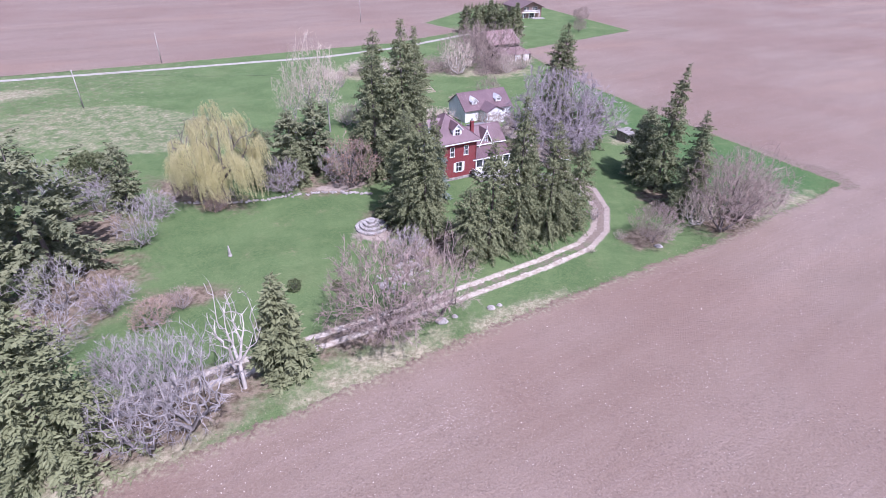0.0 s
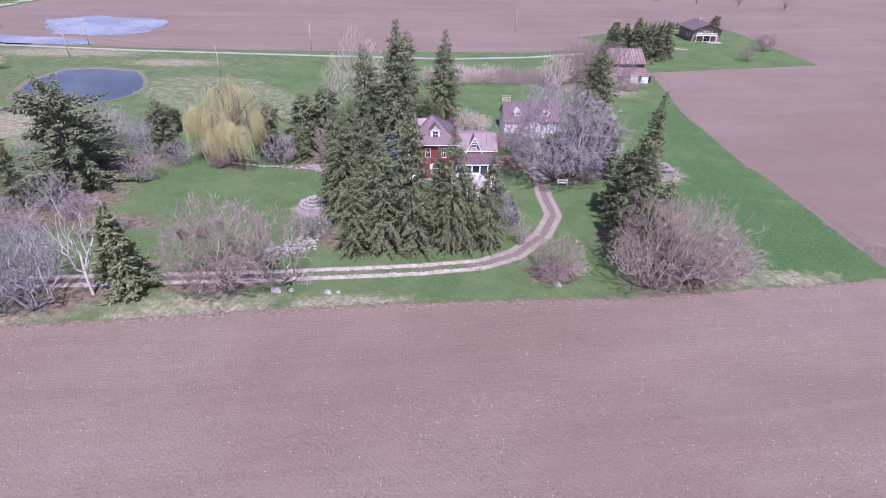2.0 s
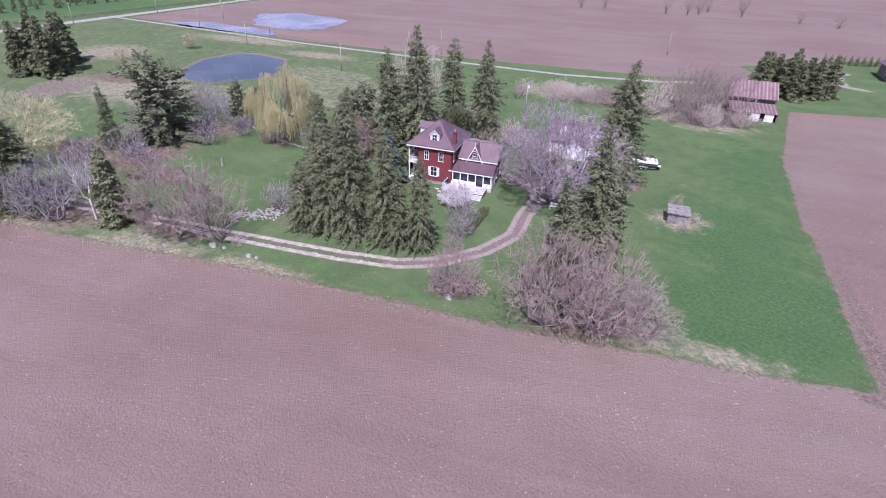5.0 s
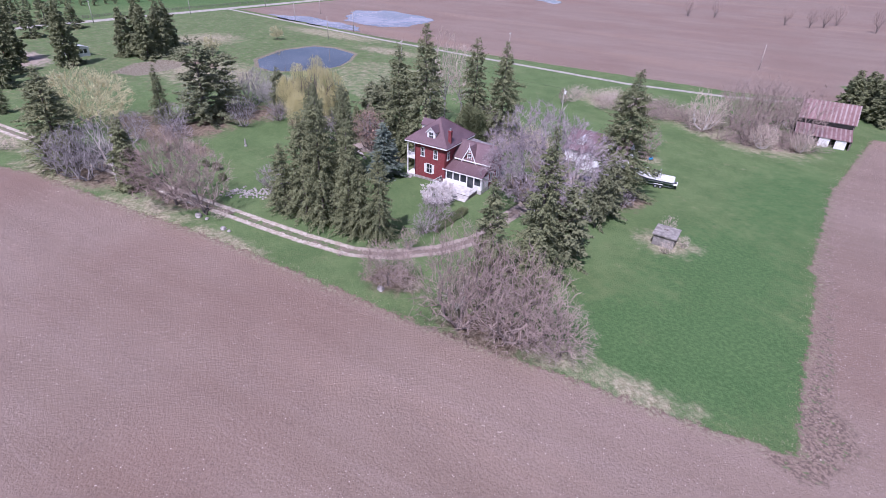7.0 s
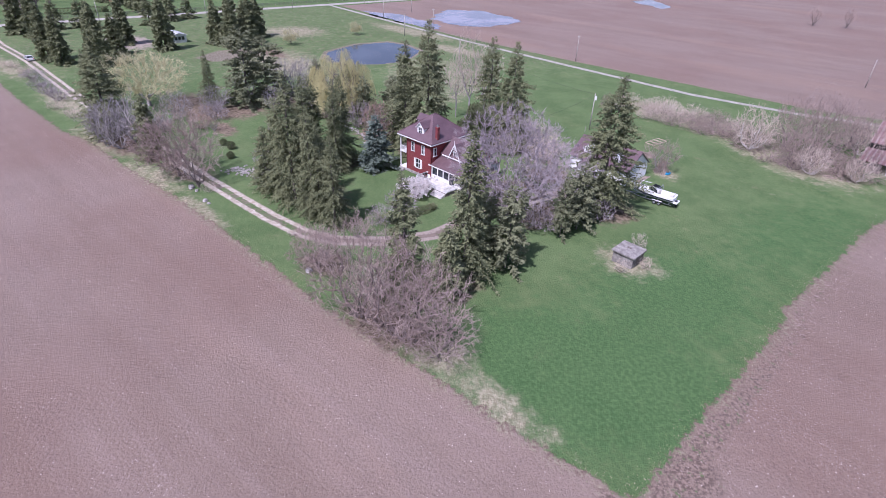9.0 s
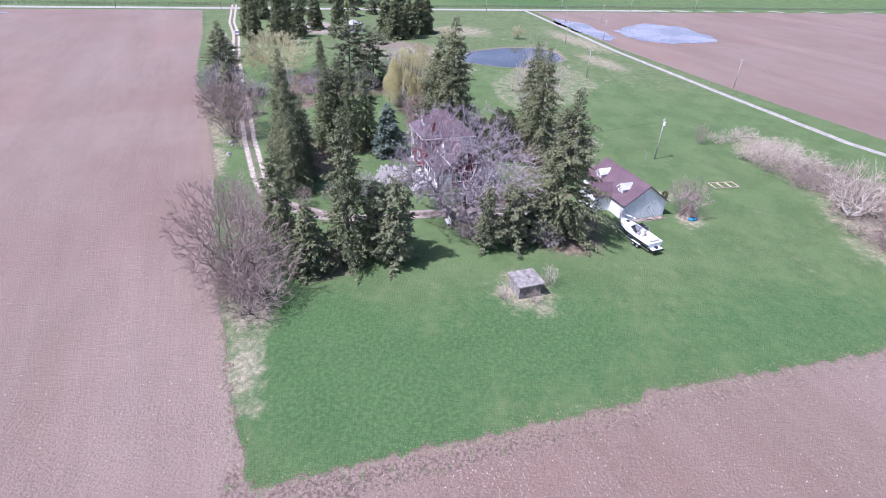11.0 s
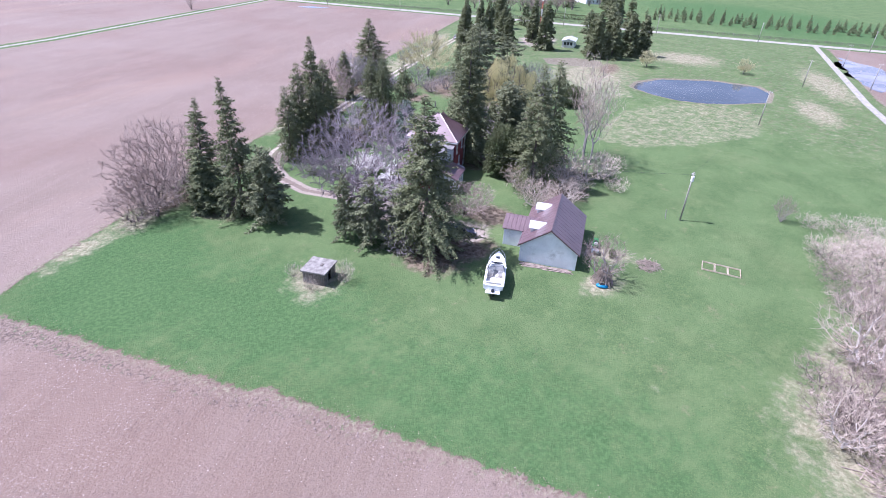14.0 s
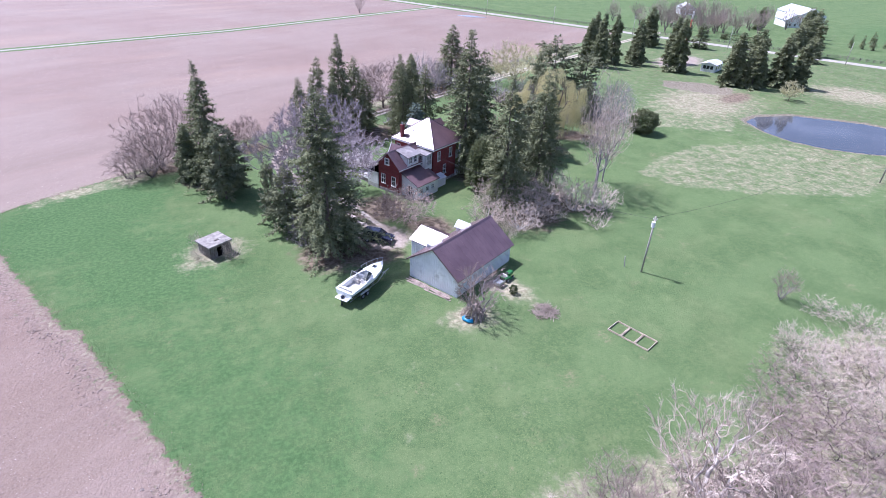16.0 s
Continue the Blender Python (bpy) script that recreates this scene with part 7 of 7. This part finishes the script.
# clipped hedge between drive and house
def clipped_hedge(seed, length, deep, high, leaf, count, mat, label):
    """A clipped hedge: stems inside, leaf sprays over a box with rounded, uneven faces."""
    rng_ = np.random.default_rng(seed)
    H = thing("hedge", 0, 0, label=label, category="hedge")
    st_ = Mesh()
    for k in range(int(length / 0.6)):
        x = -length / 2 + 0.3 + 0.6 * k
        st_.tube((x, 0, -0.1), (x + rng_.normal(0, 0.1), rng_.normal(0, 0.1), high * 0.7), 0.04, 0.02, 5, False)
        st_.tube((x, 0, high * 0.2), (x + 0.6, 0, high * 0.3), 0.025, 0.025, 5, False)
    part("stem", st_, M["bark"], H)
    o = rng_.uniform(-1, 1, (count, 3))
    m_ = np.abs(o) / np.abs(o).max(1, keepdims=True)
    o = o / np.abs(o).max(1, keepdims=True) * rng_.uniform(0.8, 1.03, (count, 1))
    n_ = unit(np.sign(o) * m_ ** 6)
    base_ = o * np.array([length / 2, deep / 2, high / 2]) + np.array([0, 0, high / 2 + 0.02])
    base_ = base_ + np.stack([0 * o[:, 0], 0.08 * np.sin(base_[:, 0] * 1.9), 0.07 * np.sin(base_[:, 0] * 1.3)], 1)
    al = unit(n_ + rng_.normal(0, 0.6, o.shape))
    size_ = leaf * rng_.uniform(0.6, 1.4, count)
    v, f = kites(base_, al, unit(np.cross(al, rng_.normal(0, 1, o.shape))), size_ * 1.4, size_, 0.2)
    keep_ = new("crown", from_arrays("crown", v, f, mat))
    keep_.parent = H
    return H


hg = clipped_hedge(41, 8.5, 1.2, 0.9, 0.12, 3200, M["cedar"], "low brown-green hedge between drive and lawn")
hg.matrix_basis = pose(12.3, 80.2, 0, 0, 0, 119)

# tufts of weeds and dead grass where lawn meets field
tr_ = np.random.default_rng(8)
line = np.array(SOUTH[3:] + EAST)
base = []
for p, q in zip(line, line[1:]):
    n = int(np.hypot(*(q - p)) * 26)
    f = tr_.random((n, 1))
    side_ = np.array([-(q - p)[1], (q - p)[0]]) / np.hypot(*(q - p))
    base.append(p + (q - p) * f + side_ * tr_.normal(0.5, 0.5, (n, 1)))
base = np.concatenate(base)
base = np.c_[base, np.zeros(len(base)) - 0.03]
along = unit(np.c_[tr_.normal(0, 0.5, (len(base), 2)), np.full(len(base), 1.0)])
size = tr_.uniform(0.08, 0.22, len(base))
for name, mat, pick in (("weeds", "weed", slice(0, None, 3)), ("dead_grass", "straw", slice(1, None, 3))):
    v, f = kites(base[pick], along[pick], unit(np.cross(along[pick], tr_.normal(0, 1, along[pick].shape))), size[pick], size[pick] * 0.4, 0.2)
    tagged(new(name, from_arrays(name, v, f, M[mat])), "tufts along the edge of the field", "grass", kind="stuff")


# ---- the distance ----
def far_building(x, y, turn, L, W, e, r, mat, roof, label):
    B = thing("farm_building", x, y, 0, turn, label, "building")
    part("wall", Mesh().box(-L / 2, L / 2, -W / 2, W / 2, -0.2, e), M[mat], B)
    gable_roof(B, -L / 2 - 0.4, L / 2 + 0.4, -W / 2 - 0.4, 0, W / 2 + 0.4, e, r, M[roof])
    for u in (-L / 2, L / 2 - 0.15):
        part("gable_wall", Mesh().add([(u, -W / 2, e), (u, W / 2, e), (u, 0, r - 0.1), (u + 0.15, -W / 2, e), (u + 0.15, W / 2, e), (u + 0.15, 0, r - 0.1)], [(0, 2, 1), (3, 4, 5), (0, 1, 4, 3), (1, 2, 5, 4), (2, 0, 3, 5)]), M[mat], B)
    for k in range(3):
        part("window", Mesh().box(-L / 3 + L / 3 * k - 0.6, -L / 3 + L / 3 * k + 0.6, W / 2, W / 2 + 0.04, 1.0, 2.2), M["glass"], B)
        part("window", Mesh().box(L / 2, L / 2 + 0.04, -W / 4 + W / 4 * k - 0.5, -W / 4 + W / 4 * k + 0.5, 1.0, 2.2), M["glass"], B)


far_building(-340, -110, 60, 40, 16, 4.5, 8.5, "white_siding", "grey_and_glare_roof", "long white farm building with a pale metal roof")
far_building(-300, -84, 60, 18, 11, 4.0, 7.5, "white_siding", "grey_and_glare_roof", "white farm building with a pale roof")
far_building(-272, -143, 60, 14, 10, 4.0, 7.0, "white_siding", "grey_and_glare_roof", "pale house among bare trees")
far_building(-140.5, 18.5, 30, 9, 5, 2.6, 3.4, "white_siding", "grey_and_glare_roof", "low white shed behind the spruces")

far_spruce = conifer("spruce_tree", 51, 6, 1.9, M["spruce"], "young spruce in a planted row beyond the road", "spruce", clump=0.6, gap=0.55, per=6)
row = []
fr = random.Random(4)
for k in range(46):
    f = (k // 2) / 22
    row.append((-258 - 62 * f - 16 * (k % 2) + fr.gauss(0, 1.2), -14 + 112 * f + fr.gauss(0, 1.2), fr.uniform(0.8, 1.2), fr.uniform(0.8, 1.1)))
for k in range(14):
    row.append((-8 + 1.9 * k * 0.9, 276 + 1.6 * k, fr.uniform(0.5, 0.65), 0.7))
plant(far_spruce, row)
wood_tree = bare_tree("bare_tree", 52, 13, 10, "far leafless tree beyond the fields", "tree", M["twig_pink"], points=170, twigs=3, trunk=0.3, thick=0.045, fine=0.035, twig_long=1.2, base=0.2, balance=0.5, rise=0.6)
rows_ = [(-90 + 23 * k + fr.gauss(0, 4), 397 + 2.5 * k + fr.gauss(0, 3), fr.uniform(0.6, 0.9), fr.uniform(0.6, 0.9)) for k in range(1, 7)]
rows_ += [(-174, 337, 0.85, 0.9), (-165, 350, 0.85, 0.8), (-130, 366, 0.95, 0.9), (-118, 370, 0.9, 0.8), (-116, 380, 1.0, 0.9), (-120, 398, 1.0, 0.9), (-95, 392, 1.05, 0.9), (-45.5, -150, 0.8, 0.7)]
rows_ += [(-200 - 85 * fr.random(), -140 + 85 * fr.random(), fr.uniform(0.7, 1.1), fr.uniform(0.7, 1.0)) for k in range(38)]
rows_ += [(-190 - 20 * fr.random(), -60 - 60 * fr.random(), fr.uniform(0.7, 1.0), fr.uniform(0.7, 1.0)) for k in range(6)]
plant(wood_tree, rows_, "bare trees beyond the road")
far_dark = conifer("spruce_tree", 53, 14, 3.6, M["spruce"], "dark spruce in a far windbreak", "spruce", clump=1.0, gap=0.8, per=6)
rows_ = [(-215 - 6.0 * k + fr.gauss(0, 2.5), -2 - 4.5 * k + fr.gauss(0, 2.5), fr.uniform(0.7, 1.1), fr.uniform(1.0, 1.4)) for k in range(14)]
rows_ += [(-262, -72, 0.9, 1.2), (-190, 8, 0.8, 1.2), (-197, 14, 0.7, 1.1), (-178, 2, 0.8, 1.2), (-168, -30, 0.8, 1.2), (-172, -22, 0.8, 1.2)]
plant(far_dark, rows_, "windbreak beyond the road")
hd = clipped_hedge(54, 22, 2.6, 2.2, 0.35, 2600, M["cedar"], "clipped dark hedge along the road")
hd.matrix_basis = pose(-213, -35, 0, 0, 0, 118)
